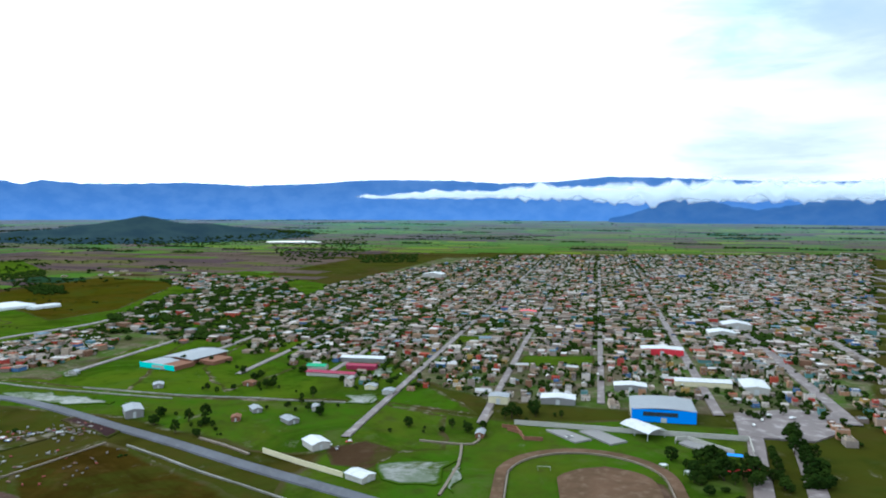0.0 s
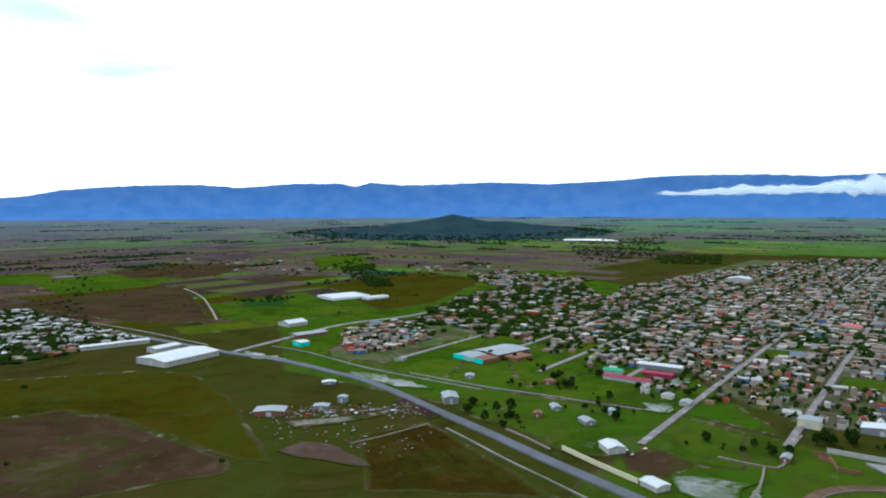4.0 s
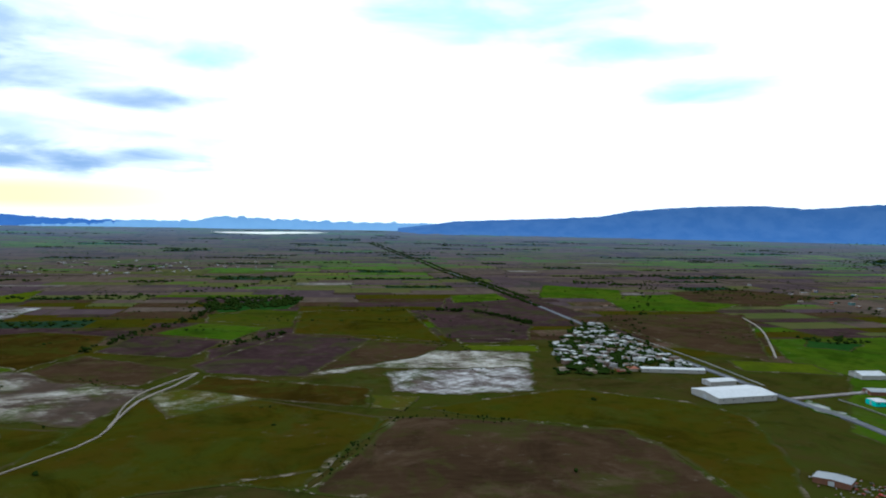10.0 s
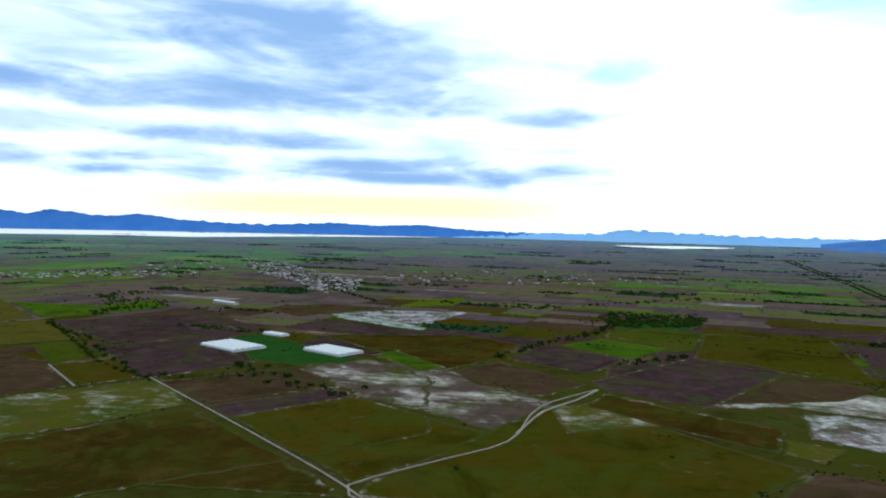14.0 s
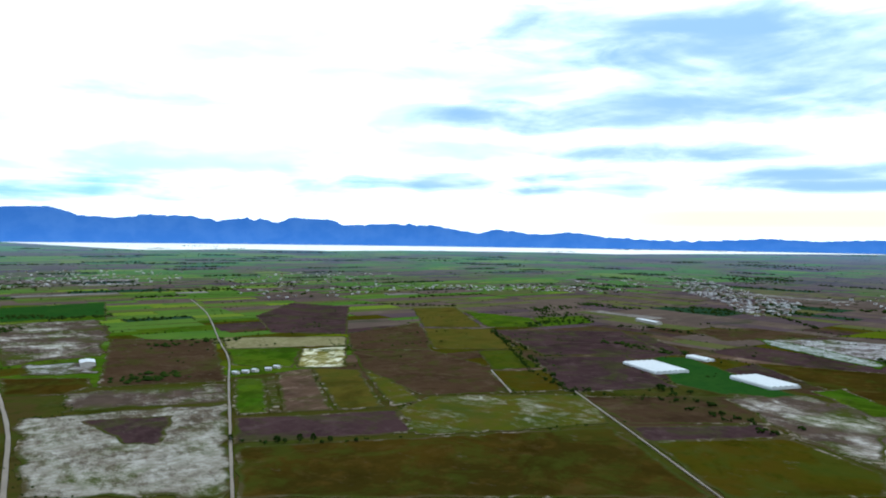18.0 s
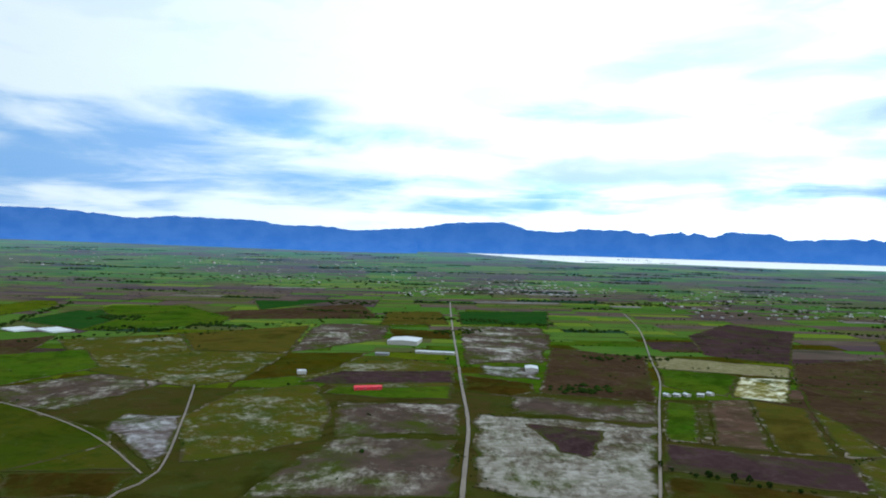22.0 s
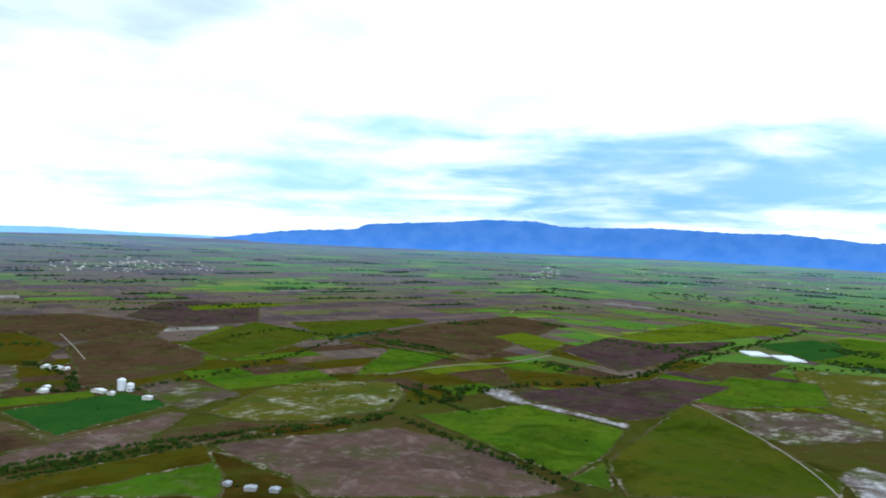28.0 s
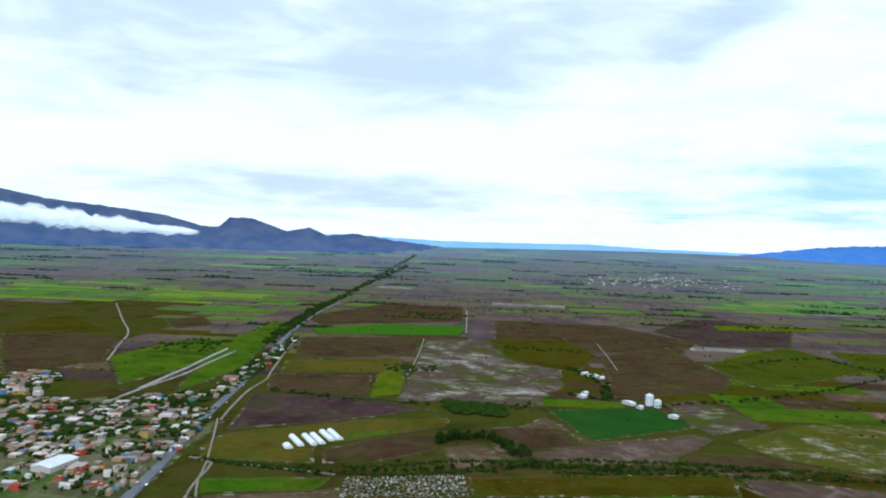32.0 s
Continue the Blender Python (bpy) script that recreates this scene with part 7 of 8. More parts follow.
def sports_hall():
    ob = new("sports_hall")
    w, d, h = 44.0, 36.0, 8.5
    bm = bmesh.new()
    box(bm, -w / 2, w / 2, -d / 2 + 0.3, d / 2, -0.5, h, top=False)
    part("wall", bm, M["white_wall"], ob)
    bm = bmesh.new()
    box(bm, -w / 2, w / 2, -d / 2, -d / 2 + 0.3, 0.0, h + 0.6)
    part("front_wall", bm, M["blue_wall"], ob, "bright blue painted front wall")
    bm = bmesh.new()
    box(bm, -w * 0.32, w * 0.22, -d / 2 - 0.12, -d / 2 + 0.02, h * 0.5, h * 0.85)
    part("window_band", bm, M["glass"], ob, "dark horizontal window band")
    part("roof", vault(w, d - 0.4, h + 0.1, 1.6), M["grey_roof"], ob, "pale grey barrel roof of ribbed sheet")
    bm = bmesh.new()
    box(bm, -2, 2, -d / 2 - 0.14, -d / 2 + 0.02, 0, 3.2)
    part("door", bm, M["steel"], ob)
    x, y = town_xy(47, 538)
    return tagged(set_down(ob, x, y, -12.2), "large sports hall with bright blue front and grey barrel roof", "sports hall")


sports_hall()


def school():
    """Turquoise-fronted compound: a grey-roofed hall behind, brick wings beside."""
    ob = new("school_building")
    bm = bmesh.new()
    box(bm, -22, 22, -46, -45.6, -0.3, 4.8)
    part("front_wall", bm, M["teal_wall"], ob, "turquoise painted front wall")
    bm = bmesh.new()
    box(bm, -6, 9, -46.15, -45.9, 1.0, 3.6)
    part("sign_panel", bm, M["white_wall"], ob, "white panel on the front")
    bm = bmesh.new()
    box(bm, -22, 22, -45.5, -20, -0.3, 4.0)
    part("front_block", bm, M["brick_wall"], ob)
    bm = bmesh.new()
    box(bm, -18, 16, -19.9, 30, -0.3, 5.0)
    part("hall", bm, M["brick_wall"], ob)
    bm = gable(38, 50, 5.2, 1.5)
    bm.transform(Matrix.Translation((-1, 5, 0)))
    part("hall_roof", bm, M["grey_roof"], ob, "wide light grey sheet roof")
    bm = gable(26, 24, 4.2, 1.1)
    bm.transform(Matrix.Translation((-9, -33, 0)))
    part("wing_roof", bm, M["grey_roof"], ob)
    bm = bmesh.new()
    box(bm, 19, 38, -12, 14, -0.3, 3.8)
    part("wing", bm, M["brick_wall"], ob)
    return tagged(set_down(ob, -249, 708, -25.5), "school with turquoise front, brick wings and grey sheet roof", "school")


school()
shed("warehouse", "large white warehouse beside the highway", "warehouse", -560, 560, -8, 46, 70, 6, "white_wall", "white_sheet", 2.2, 6, 6)
shed("warehouse", "small white store building by the warehouse", "warehouse", -612, 592, -8, 16, 34, 5, "white_wall", "white_sheet", 1.2, 3)
shed("workshop", "long low white roadside canopy building", "workshop", -684, 588, -28, 12, 76, 4.5, "white_wall", "white_sheet", 1.0, 3, 5)
shed("workshop", "grey-roofed workshop among scrap in a meadow", "workshop", -343, 430, 25, 24, 15, 4.0, "brick_wall", "grey_roof", 0.8, 4)
shed("farm_building", "small grey barn on wet grass", "barn", -308, 481, 10, 7, 7, 5.0, "concrete", "grey_roof", 0.5, 2)
shed("farm_building", "low grey-roofed shelter among scrap", "shelter", -314, 458, 20, 12, 9, 3.0, "concrete", "grey_roof", 0.6, 2)
shed("farm_building", "ruined pale hut in a wet meadow", "hut", -352, 529, 40, 12, 7, 2.6, "concrete", "white_sheet", 0.6, 2)
shed("workshop", "long grey-roofed shed at the road junction", "shed", -509, 730, -28, 18, 44, 4.2, "brick_wall", "grey_roof", 1.2, 4, 3)
shed("hall", "white arched hall near the road junction", "hall", -576, 791, -20, 26, 30, 5, "white_wall", "white_sheet", 3.0, 4)
shed("store", "pale turquoise store by the highway puddles", "store", -482, 674, -20, 16, 13, 5, "teal_wall", "white_sheet", 0.8, 2, 2)
shed("house_large", "two-storey blue-grey house by the highway", "house", -226, 516, 30, 12, 19, 5.6, "concrete", "grey_roof", 1.3, 2, 3)
shed("store", "red-fronted town store with white roof", "store", 228, 740, -14, 42, 18, 6.5, "red_wall", "white_sheet", 1.0, 4, 3)
shed("hall", "hall with bright red roof among houses", "hall", 122, 1022, -14, 24, 14, 5, "white_wall", "red_wall", 1.4, 3)
shed("classroom_block", "long crimson school block with white base", "school", -100, 640, 76, 9, 46, 3.6, "white_wall", "pink_wall", 1.2, 0, 6)
shed("classroom_block", "crimson-roofed school block on green grass", "school", -76, 668, 80, 10, 28, 4.0, "pink_wall", "pink_wall", 1.3, 0, 4)
shed("classroom_block", "green-roofed school kiosk beside crimson blocks", "school", -118, 668, 80, 9, 18, 3.6, "white_wall", "green_roof", 1.6, 0, 2)
shed("hall", "long pale blue-white roofed hall", "hall", -78, 702, 80, 12, 44, 4.5, "concrete", "white_sheet", 1.4, 3, 4)
shed("store", "white-roofed store on a street corner", "store", 156, 590, -12, 26, 14, 5, "concrete", "white_sheet", 1.2, 3, 3)
shed("store", "pale shed beside the sports hall", "store", 90, 552, -12, 26, 15, 4.6, "concrete", "white_sheet", 1.2, 3, 3)
shed("store", "flat cream shop on the town's edge", "store", 44, 552, -12, 15, 13, 6, "cream_wall", "grey_roof", 0.5, 3, 2)
shed("market_hall", "white-roofed market hall in the town", "market", 330, 845, -12, 30, 24, 6, "white_wall", "white_sheet", 2.5, 4, 3)
shed("market_hall", "white barrel-like roofed hall in the town", "market", 372, 905, -12, 34, 26, 6, "white_wall", "white_sheet", 3.0, 4, 3)
shed("store", "long white-roofed shop row", "store", 222, 606, 78, 14, 46, 4.6, "cream_wall", "white_sheet", 1.0, 3, 5)
shed("store", "white store with stepped front on the avenue", "store", 258, 588, -14, 20, 30, 6, "white_wall", "white_sheet", 1.2, 4, 3)
shed("stadium_hall", "white-roofed hall at the far edge of town", "hall", -20, 1575, -12, 44, 34, 9, "white_wall", "white_sheet", 3.5, 4)
shed("warehouse", "white-roofed warehouse among crowded houses", "warehouse", 730, 178, 65, 22, 36, 5.5, "white_wall", "white_sheet", 1.4, 4, 4)
shed("packing_shed", "big white-roofed packing shed beside a dirt road", "shed", -346, -1450, -24, 60, 62, 8, "white_wall", "white_sheet", 2.0, 6, 6)
shed("packing_shed", "low long white shed by the dirt road", "shed", -371, -1309, 66, 14, 72, 4, "white_wall", "white_sheet", 1.0, 3, 6)
shed("packing_shed", "grey shed beside a field", "shed", -271, -1306, 66, 12, 24, 4, "concrete", "grey_roof", 1.0, 3)
shed("barn", "long red barn on green grass", "barn", -192, -1009, 88, 12, 38, 4.5, "red_wall", "red_wall", 1.6, 3, 4)
shed("barn", "white barn with bluish roof on flooded ground", "barn", -481, -1113, -20, 20, 30, 6, "white_wall", "white_sheet", 1.6, 4, 2)
shed("barn", "small white block building in a meadow", "barn", -113, -1143, 0, 13, 12, 5, "white_wall", "white_sheet", 0.8, 3)
shed("greenhouse", "long white shed at a distant farm", "greenhouse", -1608, -745, -31, 16, 82, 6, "white_wall", "white_sheet", 1.5, 0)
shed("farm_building", "white house among bushes in a meadow", "house", -80, 446, 35, 12, 15, 4.2, "white_wall", "white_sheet", 1.5, 2, 2)
shed("farm_building", "low white house at a meadow's end", "house", -46, 392, 50, 10, 14, 3.4, "white_wall", "white_sheet", 1.0, 2, 1)
for x, y, turn, w, d, wall, roof, label in ((-147, 503, 10, 9, 11, "brick_wall", "brick_wall", "small orange-brick house on green grass"), (-139, 526, 30, 10, 16, "concrete", "grey_roof", "pale farmhouse on green grass"),
                                            (-108, 499, 40, 12, 18, "concrete", "grey_roof", "grey house with grey sheet roof"), (-95, 530, 15, 9, 12, "white_wall", "grey_roof", "small white house by a canal"),
                                            (-44, 578, -12, 13, 14, "white_wall", "grey_roof", "white two-part house by the street"), (25, 468, -12, 8, 14, "brick_wall", "grey_roof", "narrow brick house beside a path"),
                                            (-240, 598, 20, 12, 14, "concrete", "grey_roof", "pale shed with star-shaped sheeting"), (-165, 605, -10, 14, 10, "brick_wall", "brick_wall", "unfinished brick house in weeds"),
                                            (-60, 594, -12, 14, 12, "cream_wall", "grey_roof", "cream house on a grassy plot"), (-335, 645, -12, 12, 8, "white_wall", "grey_roof", "low white hut on grass")):
    shed("cottage", label, "house", x, y, turn, w * 0.66, d * 0.7, 3.0, wall, roof, 1.2, 1.2, 2)
for x, y, turn in ((-593, -897, 10), (-607, -894, 30), (-622, -893, 5), (-641, -888, 50), (-660, -893, 15)):
    shed("cottage", "white farm cottage in a cluster by a track", "house", x, y, turn, 7, 9, 3.2, "white_wall", "white_sheet", 1.2, 1.2, 2)
for x, y, turn, w, d in ((1011, -467, 20, 24, 16), (1030, -480, 20, 14, 12), (1168, -552, 30, 30, 18), (1190, -545, 30, 16, 20), (1150, -560, 20, 12, 14), (962, -520, 20, 34, 14), (880, -545, 35, 20, 12), (936, -524, 20, 14, 10)):
    shed("plant_building", "white agricultural plant building among fields", "plant", x, y, turn, w * 0.6, d * 0.6, 4.0, "white_wall", "white_sheet", 1.4, 3, 2)


for x, y, turn, w, d, label in ((500, -428, 40, 10, 7, "small grey farmhouse among rubble"), (482, -440, 30, 8, 7, "grey block outbuilding in a meadow"), (524, -421, 20, 6, 6, "small grey hut in a meadow")):
    shed("farm_building", label, "house", x, y, turn, w, d, 3.2, "concrete", "grey_roof", 0.8, 1.2, 1)


def silo(x, y, radius, tall, label):
    ob = new("grain_silo")
    bm = bmesh.new()
    n = 20
    prof = [(radius, 0.0)] + [(radius + (0.12 if k % 2 else 0.0), tall * k / 12) for k in range(1, 13)]
    rows = [[bm.verts.new((r * math.cos(6.2832 * k / n), r * math.sin(6.2832 * k / n), z)) for k in range(n)] for r, z in prof]
    for a, b in zip(rows, rows[1:]):
        for k in range(n):
            bm.faces.new((a[k], a[(k + 1) % n], b[(k + 1) % n], b[k]))
    part("drum", bm, M["white_sheet"], ob)
    bm = bmesh.new()
    rim = [bm.verts.new(((radius + 0.3) * math.cos(6.2832 * k / n), (radius + 0.3) * math.sin(6.2832 * k / n), tall)) for k in range(n)]
    tip = bm.verts.new((0, 0, tall + radius * 0.5))
    for k in range(n):
        bm.faces.new((rim[k], rim[(k + 1) % n], tip))
    part("cone_roof", bm, M["white_sheet"], ob)
    bm = bmesh.new()
    box(bm, radius, radius + 0.5, -0.3, 0.3, 0, tall)
    part("ladder", bm, M["steel"], ob)
    return tagged(set_down(ob, x, y, 40), label, "silo")


silo(956, -549, 5.5, 15, "tall white grain silo beside a dark green crop")
silo(943, -555, 5.0, 10, "short white grain silo beside a taller one")


def tunnel(x, y, turn, w, d, h, label, bays=1):
    """Plastic tunnel greenhouse: arched bays side by side, each a part, with end walls."""
    ob = new("greenhouse")
    n = 8
    for b in range(bays):
        cx = (b - (bays - 1) / 2) * w
        bm = bmesh.new()
        rows = []
        for y0 in (-d / 2, -d / 6, d / 6, d / 2):
            rows.append([bm.verts.new((cx - math.cos(math.pi * k / n) * w / 2, y0, h * 0.4 + math.sin(math.pi * k / n) * h * 0.6)) for k in range(n + 1)])
        for p, q in zip(rows, rows[1:]):
            for k in range(n):
                bm.faces.new((p[k], q[k], q[k + 1], p[k + 1]))
        for row in (rows[0], rows[-1]):
            foot = [bm.verts.new((cx - w / 2, row[0].co.y, 0)), bm.verts.new((cx + w / 2, row[0].co.y, 0))]
            bm.faces.new([foot[0], *row, foot[1]])
        part("bay", bm, M["plastic_film"], ob)
    bm = bmesh.new()
    for sx in (-1, 1):
        box(bm, sx * bays * w / 2 - 0.1, sx * bays * w / 2 + 0.1, -d / 2, d / 2, -0.2, h * 0.42)
    part("side_wall", bm, M["plastic_film"], ob)
    return tagged(set_down(ob, x, y, turn), label, "greenhouse", "greenhouses")


tunnel(-1053, -482, -32, 9.5, 88, 5, "wide white multi-bay plastic greenhouse in a green field", 6)
tunnel(-1049, -323, -32, 9.5, 80, 5, "white multi-bay plastic greenhouse beside brown fields", 5)
tunnel(-1182, -462, -26, 9, 46, 4.5, "short white greenhouse at a field's end", 2)
tunnel(-668, 1076, -30, 10, 74, 5, "white multi-bay greenhouse in a meadow", 6)
tunnel(-606, 1082, -28, 9, 44, 5, "low white greenhouse next to a larger one", 2)
tunnel(430, -1738, 38, 9, 62, 3.5, "flat white greenhouse beside a crop", 5)
tunnel(356, -1720, 36, 9, 74, 3.5, "flat white greenhouse at a field corner", 5)
for x, y in ((800, -46), (803, -60), (806, -69), (818, -80), (821, -89)):
    tunnel(x, y, 105, 7.0, 40, 4.0, "white plastic tunnel greenhouse in a row")
tunnel(779, -37, 105, 8, 14, 4, "short white plastic tunnel beside longer ones")


def low_wall(label, material, high, *points):
    """A plastered boundary wall on the ground, one panel per stretch with a coping."""
    ob = new("boundary_wall")
    for p, q in zip(points, points[1:]):
        a, b = Vector((*p, 0)), Vector((*q, 0))
        n = max(1, int((b - a).length / 12))
        for k in range(n):
            c0, c1 = a.lerp(b, k / n), a.lerp(b, (k + 1) / n)
            d = (c1 - c0)
            m = Matrix.Translation((c0 + c1) / 2) @ Matrix.Rotation(math.atan2(d.y, d.x), 4, "Z")
            bm = bmesh.new()
            box(bm, -d.length / 2, d.length / 2, -0.15, 0.15, 0, high)
            box(bm, -d.length / 2, d.length / 2, -0.3, 0.3, high + 0.004, high + 0.2)
            bm.transform(m)
            part("wall_panel", bm, M[material], ob)
    return tagged(ob, label, "wall")


low_wall("long white boundary wall of the sports ground", "white_wall", 3.2, (50, 494), (120, 476), (199, 458), (190, 430))
low_wall("curved white parapet beside a concrete court", "white_wall", 2.6, (149, 452), (152, 459), (160, 460), (179, 433))
low_wall("cream boundary wall along the highway", "cream_wall", 3.0, (-111, 435), (-84, 414), (-56, 394))

low_wall("ruined brick wall by the sports ground", "brick_wall", 2.4, (41, 487), (50, 483), (53, 460), (65, 458))
low_wall("short ruined brick wall in grass", "brick_wall", 2.2, (44, 480), (53, 472))


def court(label, *corners, material="concrete"):
    bm = bmesh.new()
    top = [bm.verts.new((x, y, 1.1)) for x, y in corners]
    low = [bm.verts.new((x, y, -0.2)) for x, y in corners]
    bm.faces.new(top)
    for i in range(len(corners)):
        j = (i + 1) % len(corners)
        bm.faces.new((top[i], low[i], low[j], top[j]))
    bmesh.ops.recalc_face_normals(bm, faces=bm.faces)
    return tagged(mesh_object("court", bm, M[material]), label, "court", kind="structure")


court("grey concrete ball court", (70, 480), (85, 453), (97, 459), (83, 479))
court("grey concrete ball court", (92, 477), (107, 449), (119, 455), (105, 479))
court("grey concrete yard beside a white parapet", (151, 452), (158, 458), (176, 436), (166, 430))
court("wide paved plaza at the avenue's head", (196, 466), (214, 520), (262, 530), (296, 520), (262, 470), (240, 455), material="street")


def canopy_roof():
    ob = new("canopy")
    bm = vault(16, 26, 5.0, 2.2, 8)
    part("roof", bm, M["white_sheet"], ob, "white curved sheet roof")
    for sx in (-1, 1):
        for sy in (-1, 0, 1):
            bm = bmesh.new()
            box(bm, sx * 7.6 - 0.15, sx * 7.6 + 0.15, sy * 12 - 0.15, sy * 12 + 0.15, 0, 5.1)
            part("post", bm, M["steel"], ob)
    return tagged(set_down(ob, 134, 472, 28), "open canopy with white curved roof over a court", "canopy")


canopy_roof()


def loop(cx, cy, radius, straight, turn, n=14):
    """A running track's centre line."""
    pts = []
    for k in range(n + 1):
        a = math.pi * k / n
        pts.append((math.cos(a) * radius, straight / 2 + math.sin(a) * radius))
    for k in range(n + 1):
        a = math.pi + math.pi * k / n
        pts.append((math.cos(a) * radius, -straight / 2 + math.sin(a) * radius))
    pts.append(pts[0])
    c, s = math.cos(radians(turn)), math.sin(radians(turn))
    return [(cx + c * x - s * y, cy + s * x + c * y) for x, y in pts]


ribbon("running_track", "oval red clay running track on grass", M["track"], 7, loop(75, 355, 48, 70, -8), lift=1.05, category="track", step=6)
ribbon("track_kerb", "pale inner lane of the running track", M["dirt"], 1.0, loop(75, 355, 44, 70, -8), lift=1.12, category="track", step=6)
bm = bmesh.new()
rim = [bm.verts.new((x + 3 * noise.noise((x * 0.1, y * 0.1, 0)), y + 3 * noise.noise((x * 0.1, y * 0.1, 5)), 1.0)) for x, y in loop(86, 352, 27, 60, -8)[:-1]]
bm.faces.new(rim)
tagged(mesh_object("bare_pitch", bm, M["track"]), "worn bare earth in the middle of a football pitch", "pitch", kind="structure")


def goal():
    ob = new("football_goal")
    for x0, x1, z0, z1, name in ((-3.7, -3.55, 1.0, 3.5, "post"), (3.55, 3.7, 1.0, 3.5, "post"), (-3.7, 3.7, 3.5, 3.66, "crossbar")):
        bm = bmesh.new()
        box(bm, x0, x1, -0.08, 0.08, z0, z1)
        part(name, bm, M["white_wall"], ob)
    return tagged(set_down(ob, 58, 402, -8), "white football goal frame on worn grass", "goal")


goal()
ribbon("avenue", "wide grey town avenue, one carriageway", M["street"], 11, ((213, 505), (207, 469), (190, 424), (174, 382), (150, 318)), lift=1.02)
ribbon("avenue", "wide grey town avenue, one carriageway", M["street"], 11, ((238, 500), (231, 460), (219, 425), (205, 388), (178, 318)), lift=1.02)


def market_stall(x, y, turn, w, d, cloth, label):
    """An open stall: four posts under a stretched, sagging sheet."""
    ob = new("market_stall")
    bm = bmesh.new()
    grid = [[bm.verts.new((w * (i / 4 - 0.5), d * (j / 4 - 0.5), 2.7 - 0.35 * math.sin(math.pi * i / 4) * math.sin(math.pi * j / 4))) for j in range(5)] for i in range(5)]
    low = [[bm.verts.new((v.co.x, v.co.y, v.co.z - 0.06)) for v in row] for row in grid]
    for i in range(4):
        for j in range(4):
            bm.faces.new((grid[i][j], grid[i + 1][j], grid[i + 1][j + 1], grid[i][j + 1]))
            bm.faces.new((low[i][j], low[i][j + 1], low[i + 1][j + 1], low[i + 1][j]))
    part("sheet", bm, M[cloth], ob)
    for sx in (-1, 1):
        for sy in (-1, 1):
            bm = bmesh.new()
            box(bm, sx * w * 0.48 - 0.06, sx * w * 0.48 + 0.06, sy * d * 0.48 - 0.06, sy * d * 0.48 + 0.06, 0, 2.66)
            part("post", bm, M["steel"], ob)
    return tagged(set_down(ob, x, y, turn), label, "stall", "market stalls")


market_stall(176, 424, -20, 9, 5, "blue_wall", "blue sheet stretched over a stall under trees")
for k in range(4):
    market_stall(160 + k * 7, 398 + k * 0.6, -5, 6, 4, "red_wall", "red sheet stretched over a market stall")
for x, y in ((148, 404), (139, 397), (128, 408)):
    market_stall(x, y, 15, 4, 3.5, "white_sheet", "white sheet stretched over a small stall")


def water_tower(x, y):
    ob = new("water_tower")
    for sx in (-1, 1):
        for sy in (-1, 1):
            bm = bmesh.new()
            box(bm, sx * 2.5 - 0.2, sx * 2.5 + 0.2, sy * 2.5 - 0.2, sy * 2.5 + 0.2, 0, 9)
            part("leg", bm, M["concrete"], ob)
    bm = bmesh.new()
    box(bm, -3.2, 3.2, -3.2, 3.2, 9.0, 13.0)
    part("tank", bm, M["white_sheet"], ob, "pale grey tank")
    bm = bmesh.new()
    box(bm, -3.5, 3.5, -3.5, 3.5, 13.0, 13.4)
    part("lid", bm, M["concrete"], ob)
    return tagged(set_down(ob, x, y, 10), "pale grey water tower on concrete legs", "water tower")


water_tower(898, 87)


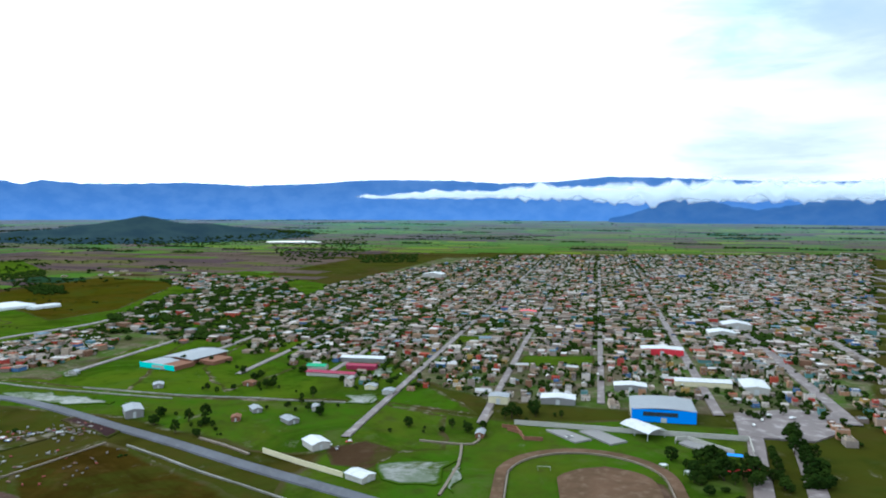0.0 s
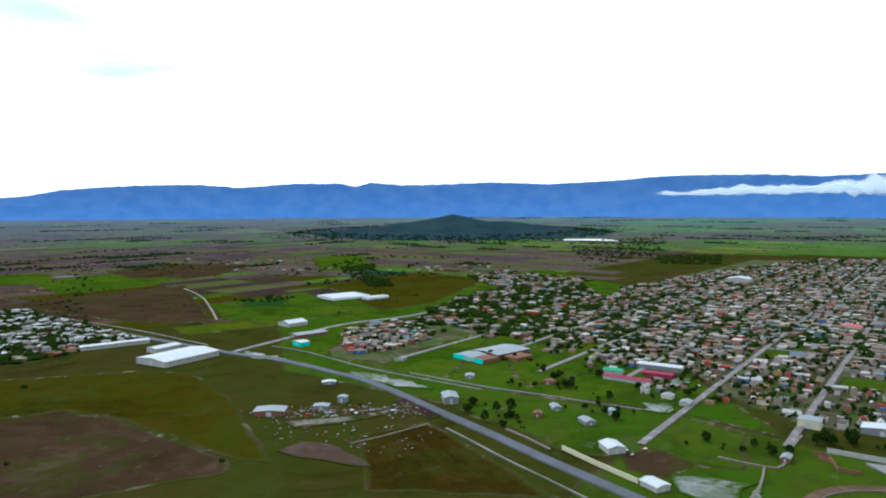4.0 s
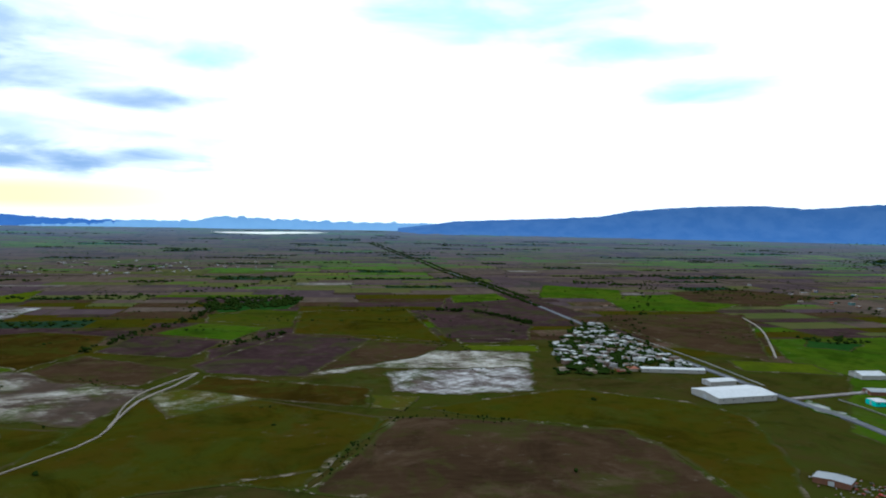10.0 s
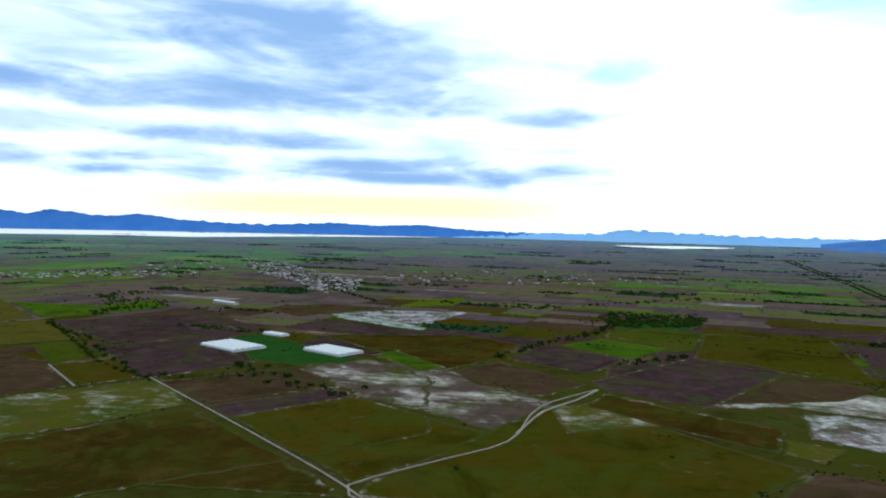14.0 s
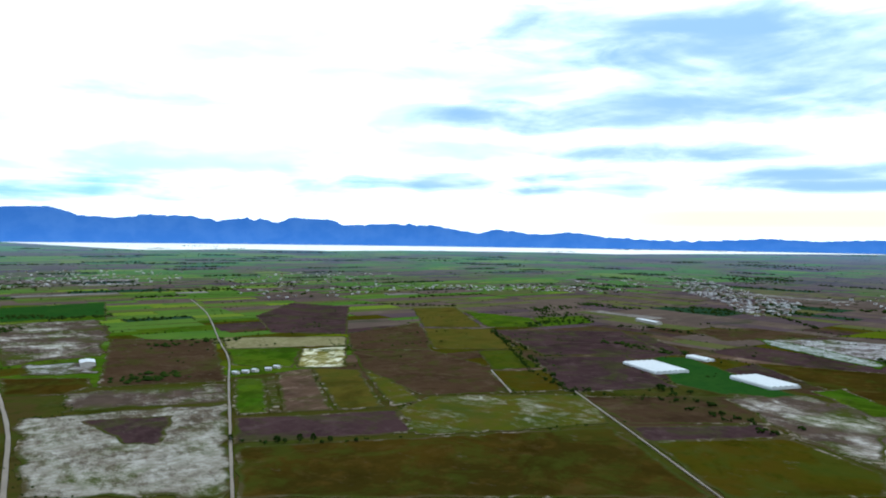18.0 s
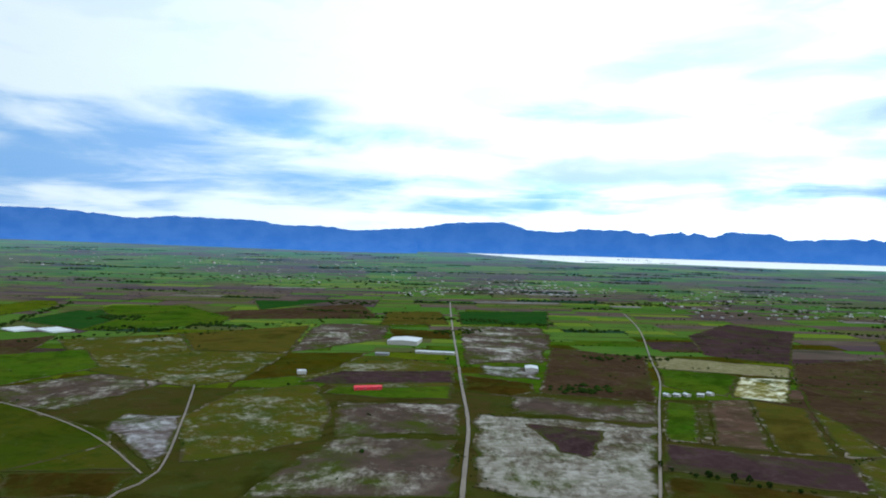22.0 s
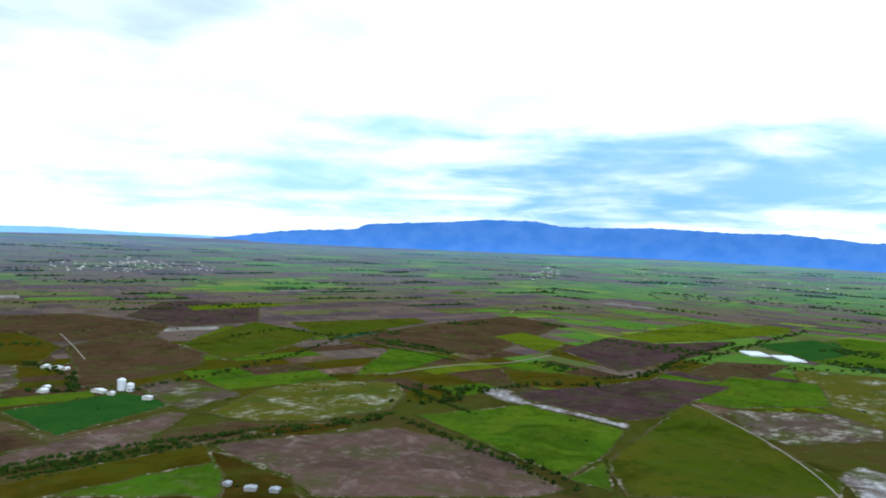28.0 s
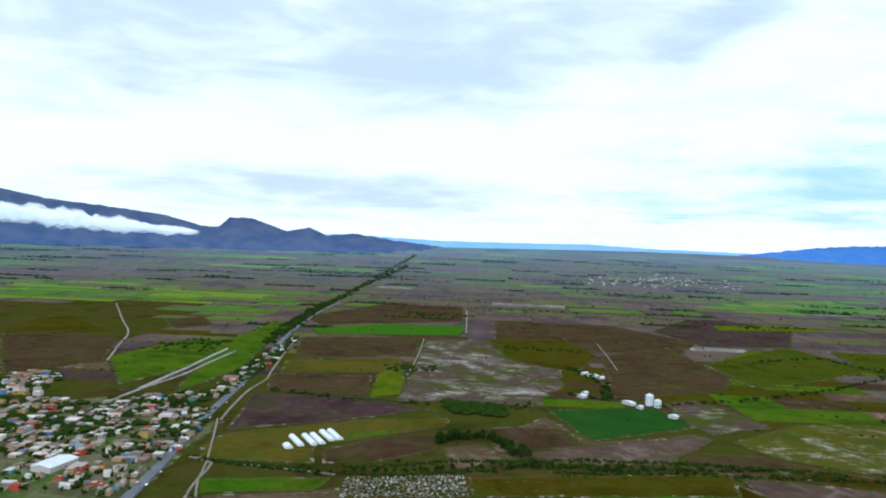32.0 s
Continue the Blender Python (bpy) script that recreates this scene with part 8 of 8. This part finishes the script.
def car_model(kind, label):
    """A parked vehicle: body, cabin, windows, four wheels."""
    ob = new("truck" if kind == "truck" else "car")
    l, w = (9.0, 2.5) if kind == "truck" else (4.4, 1.8)
    bm = bmesh.new()
    box(bm, -l / 2, l / 2 if kind != "truck" else l * 0.22, -w / 2, w / 2, 0.45, 1.0 if kind != "truck" else 3.4)
    bmesh.ops.bevel(bm, geom=bm.edges[:], offset=0.12, segments=2, affect="EDGES")
    part("body" if kind != "truck" else "cargo_box", bm, M["car_paint"], ob)
    bm = bmesh.new()
    if kind == "truck":
        box(bm, l * 0.25, l / 2, -w / 2, w / 2, 0.5, 2.6)
    else:
        v = [bm.verts.new(p) for p in ((-l * 0.42, -w * 0.47, 1.0), (l * 0.25, -w * 0.47, 1.0), (l * 0.25, w * 0.47, 1.0), (-l * 0.42, w * 0.47, 1.0), (-l * 0.32, -w * 0.4, 1.5), (l * 0.1, -w * 0.4, 1.5), (l * 0.1, w * 0.4, 1.5), (-l * 0.32, w * 0.4, 1.5))]
        for f in ((0, 1, 5, 4), (1, 2, 6, 5), (2, 3, 7, 6), (3, 0, 4, 7), (4, 5, 6, 7)):
            bm.faces.new([v[i] for i in f])
    part("cabin", bm, M["car_paint"], ob)
    bm = bmesh.new()
    if kind == "truck":
        box(bm, l / 2 - 0.02, l / 2 + 0.03, -w * 0.42, w * 0.42, 1.6, 2.4)
    else:
        v = [bm.verts.new(p) for p in ((l * 0.24, -w * 0.42, 1.06), (l * 0.24, w * 0.42, 1.06), (l * 0.115, w * 0.36, 1.47), (l * 0.115, -w * 0.36, 1.47))]
        for q in v:
            q.co.x += 0.04
        bm.faces.new(v)
    part("windscreen", bm, M["glass"], ob)
    for sx in (-0.31, 0.31):
        for sy in (-1, 1):
            bm = bmesh.new()
            rows = [[bm.verts.new((l * sx + 0.34 * math.cos(k * 0.6283), sy * w / 2 + dy, 0.34 + 0.34 * math.sin(k * 0.6283))) for k in range(10)] for dy in (-0.1, 0.1)]
            for k in range(10):
                bm.faces.new((rows[0][k], rows[0][(k + 1) % 10], rows[1][(k + 1) % 10], rows[1][k]))
            bm.faces.new(rows[0][::-1])
            bm.faces.new(rows[1])
            part("wheel", bm, M["tyre"], ob)
    return tagged(ob, label, kind, "vehicles on the roads")


CAR = car_model("car", "small car standing on the road")
TRUCK = car_model("truck", "box truck standing on the highway")
CAR.matrix_basis = Matrix.Translation((700, 78, 1.15)) @ Matrix.Rotation(radians(174), 4, "Z")
TRUCK.matrix_basis = Matrix.Translation((771, 72, 1.2)) @ Matrix.Rotation(radians(-6), 4, "Z")
copy_thing(TRUCK, Matrix.Translation((772, 80, 1.2)) @ Matrix.Rotation(radians(172), 4, "Z"))
copy_thing(TRUCK, Matrix.Translation((850, 62, 1.15)) @ Matrix.Rotation(radians(-8), 4, "Z"))
rng = random.Random(5)
for x, y, turn in ((668, 84, -5), (812, 70, 173), (905, 58, -8), (985, 46, 172), (1100, 33, -7), (590, 94, 175), (-72, 446, 10), (-60, 452, 200), (-66, 440, 90), (83, 462, 20), (226, 500, 60), (236, 512, 20), (215, 488, 70), (250, 505, 10),
                   (-300, 446, 30), (-285, 458, 70), (-272, 466, 10), (-262, 476, 120), (-292, 440, 80), (-312, 436, 15), (-255, 470, 40), (-279, 452, 160), (186, 520, 78), (203, 600, 80), (140, 640, 80), (262, 640, 78), (300, 700, 80), (52, 700, 78), (-38, 640, 80), (330, 760, 80)):
    on_road = y < 110 or abs(town_ab(x, y)[0] - 100) < 100 and y > 480
    copy_thing(CAR, Matrix.Translation((x, y, 1.15 if on_road else 0.9)) @ Matrix.Rotation(radians(turn), 4, "Z"))

# tombs of the burial ground
verts, faces = [], []
rng = random.Random(9)
for i in range(24):
    for j in range(46):
        u, v = (i + rng.uniform(0.1, 0.9)) / 24, (j + rng.uniform(0.1, 0.9)) / 46
        if rng.random() < 0.5:
            continue
        a, b = Vector((678, -92)).lerp(Vector((673, -206)), v), Vector((623, -83)).lerp(Vector((613, -198)), v)
        p = a.lerp(b, u)
        w, d, h = rng.uniform(0.4, 0.8), rng.uniform(0.6, 1.2), rng.uniform(0.4, 1.3)
        n = len(verts)
        verts.extend([(p.x + x * w, p.y + y * d, 0.3 + z * h) for z in (0, 1) for x, y in ((-1, -1), (1, -1), (1, 1), (-1, 1))])
        faces.extend([tuple(k + n for k in f) for f in ((0, 1, 5, 4), (1, 2, 6, 5), (2, 3, 7, 6), (3, 0, 4, 7), (4, 5, 6, 7))])
M["tomb"] = ramp_by("island", "tomb_stone", ((0.270, 0.258, 0.228), (0.156, 0.150, 0.126), (0.096, 0.114, 0.084), (0.330, 0.324, 0.300), (0.180, 0.162, 0.108), (0.084, 0.084, 0.072), (0.120, 0.084, 0.062), (0.108, 0.096, 0.072)))
tagged(mesh_from("tombs", verts, faces, M["tomb"]), "crowded pale tombs of a country cemetery", "graves", kind="stuff")


# scrap and rubble strewn round the workshop
verts, faces = [], []
for _ in range(330):
    t = rng.random()
    p = Vector((-345, 432)).lerp(Vector((-236, 484)), t) + Vector((rng.gauss(0, 9), rng.gauss(0, 9)))
    if rng.random() < 0.25:
        p = Vector((rng.uniform(-330, -200), rng.uniform(380, 440)))
    w, d, h, a = rng.uniform(0.3, 1.5), rng.uniform(0.25, 0.9), rng.uniform(0.2, 0.9), rng.uniform(0, 3.14)
    c, s = math.cos(a), math.sin(a)
    n = len(verts)
    verts.extend([(p.x + c * x * w - s * y * d, p.y + s * x * w + c * y * d, 0.4 + z * h) for z in (0, 1) for x, y in ((-1, -1), (1, -1), (1, 1), (-1, 1))])
    faces.extend([tuple(k + n for k in f) for f in ((0, 1, 5, 4), (1, 2, 6, 5), (2, 3, 7, 6), (3, 0, 4, 7), (4, 5, 6, 7))])
M["scrap"] = ramp_by("island", "mixed_scrap", ((0.26, 0.25, 0.24), (0.14, 0.08, 0.06), (0.22, 0.20, 0.19), (0.08, 0.07, 0.06), (0.30, 0.28, 0.27), (0.22, 0.05, 0.04), (0.12, 0.10, 0.09)))
tagged(mesh_from("scrap", verts, faces, M["scrap"]), "scrap metal and rubble strewn on a muddy meadow", "scrap", kind="stuff")
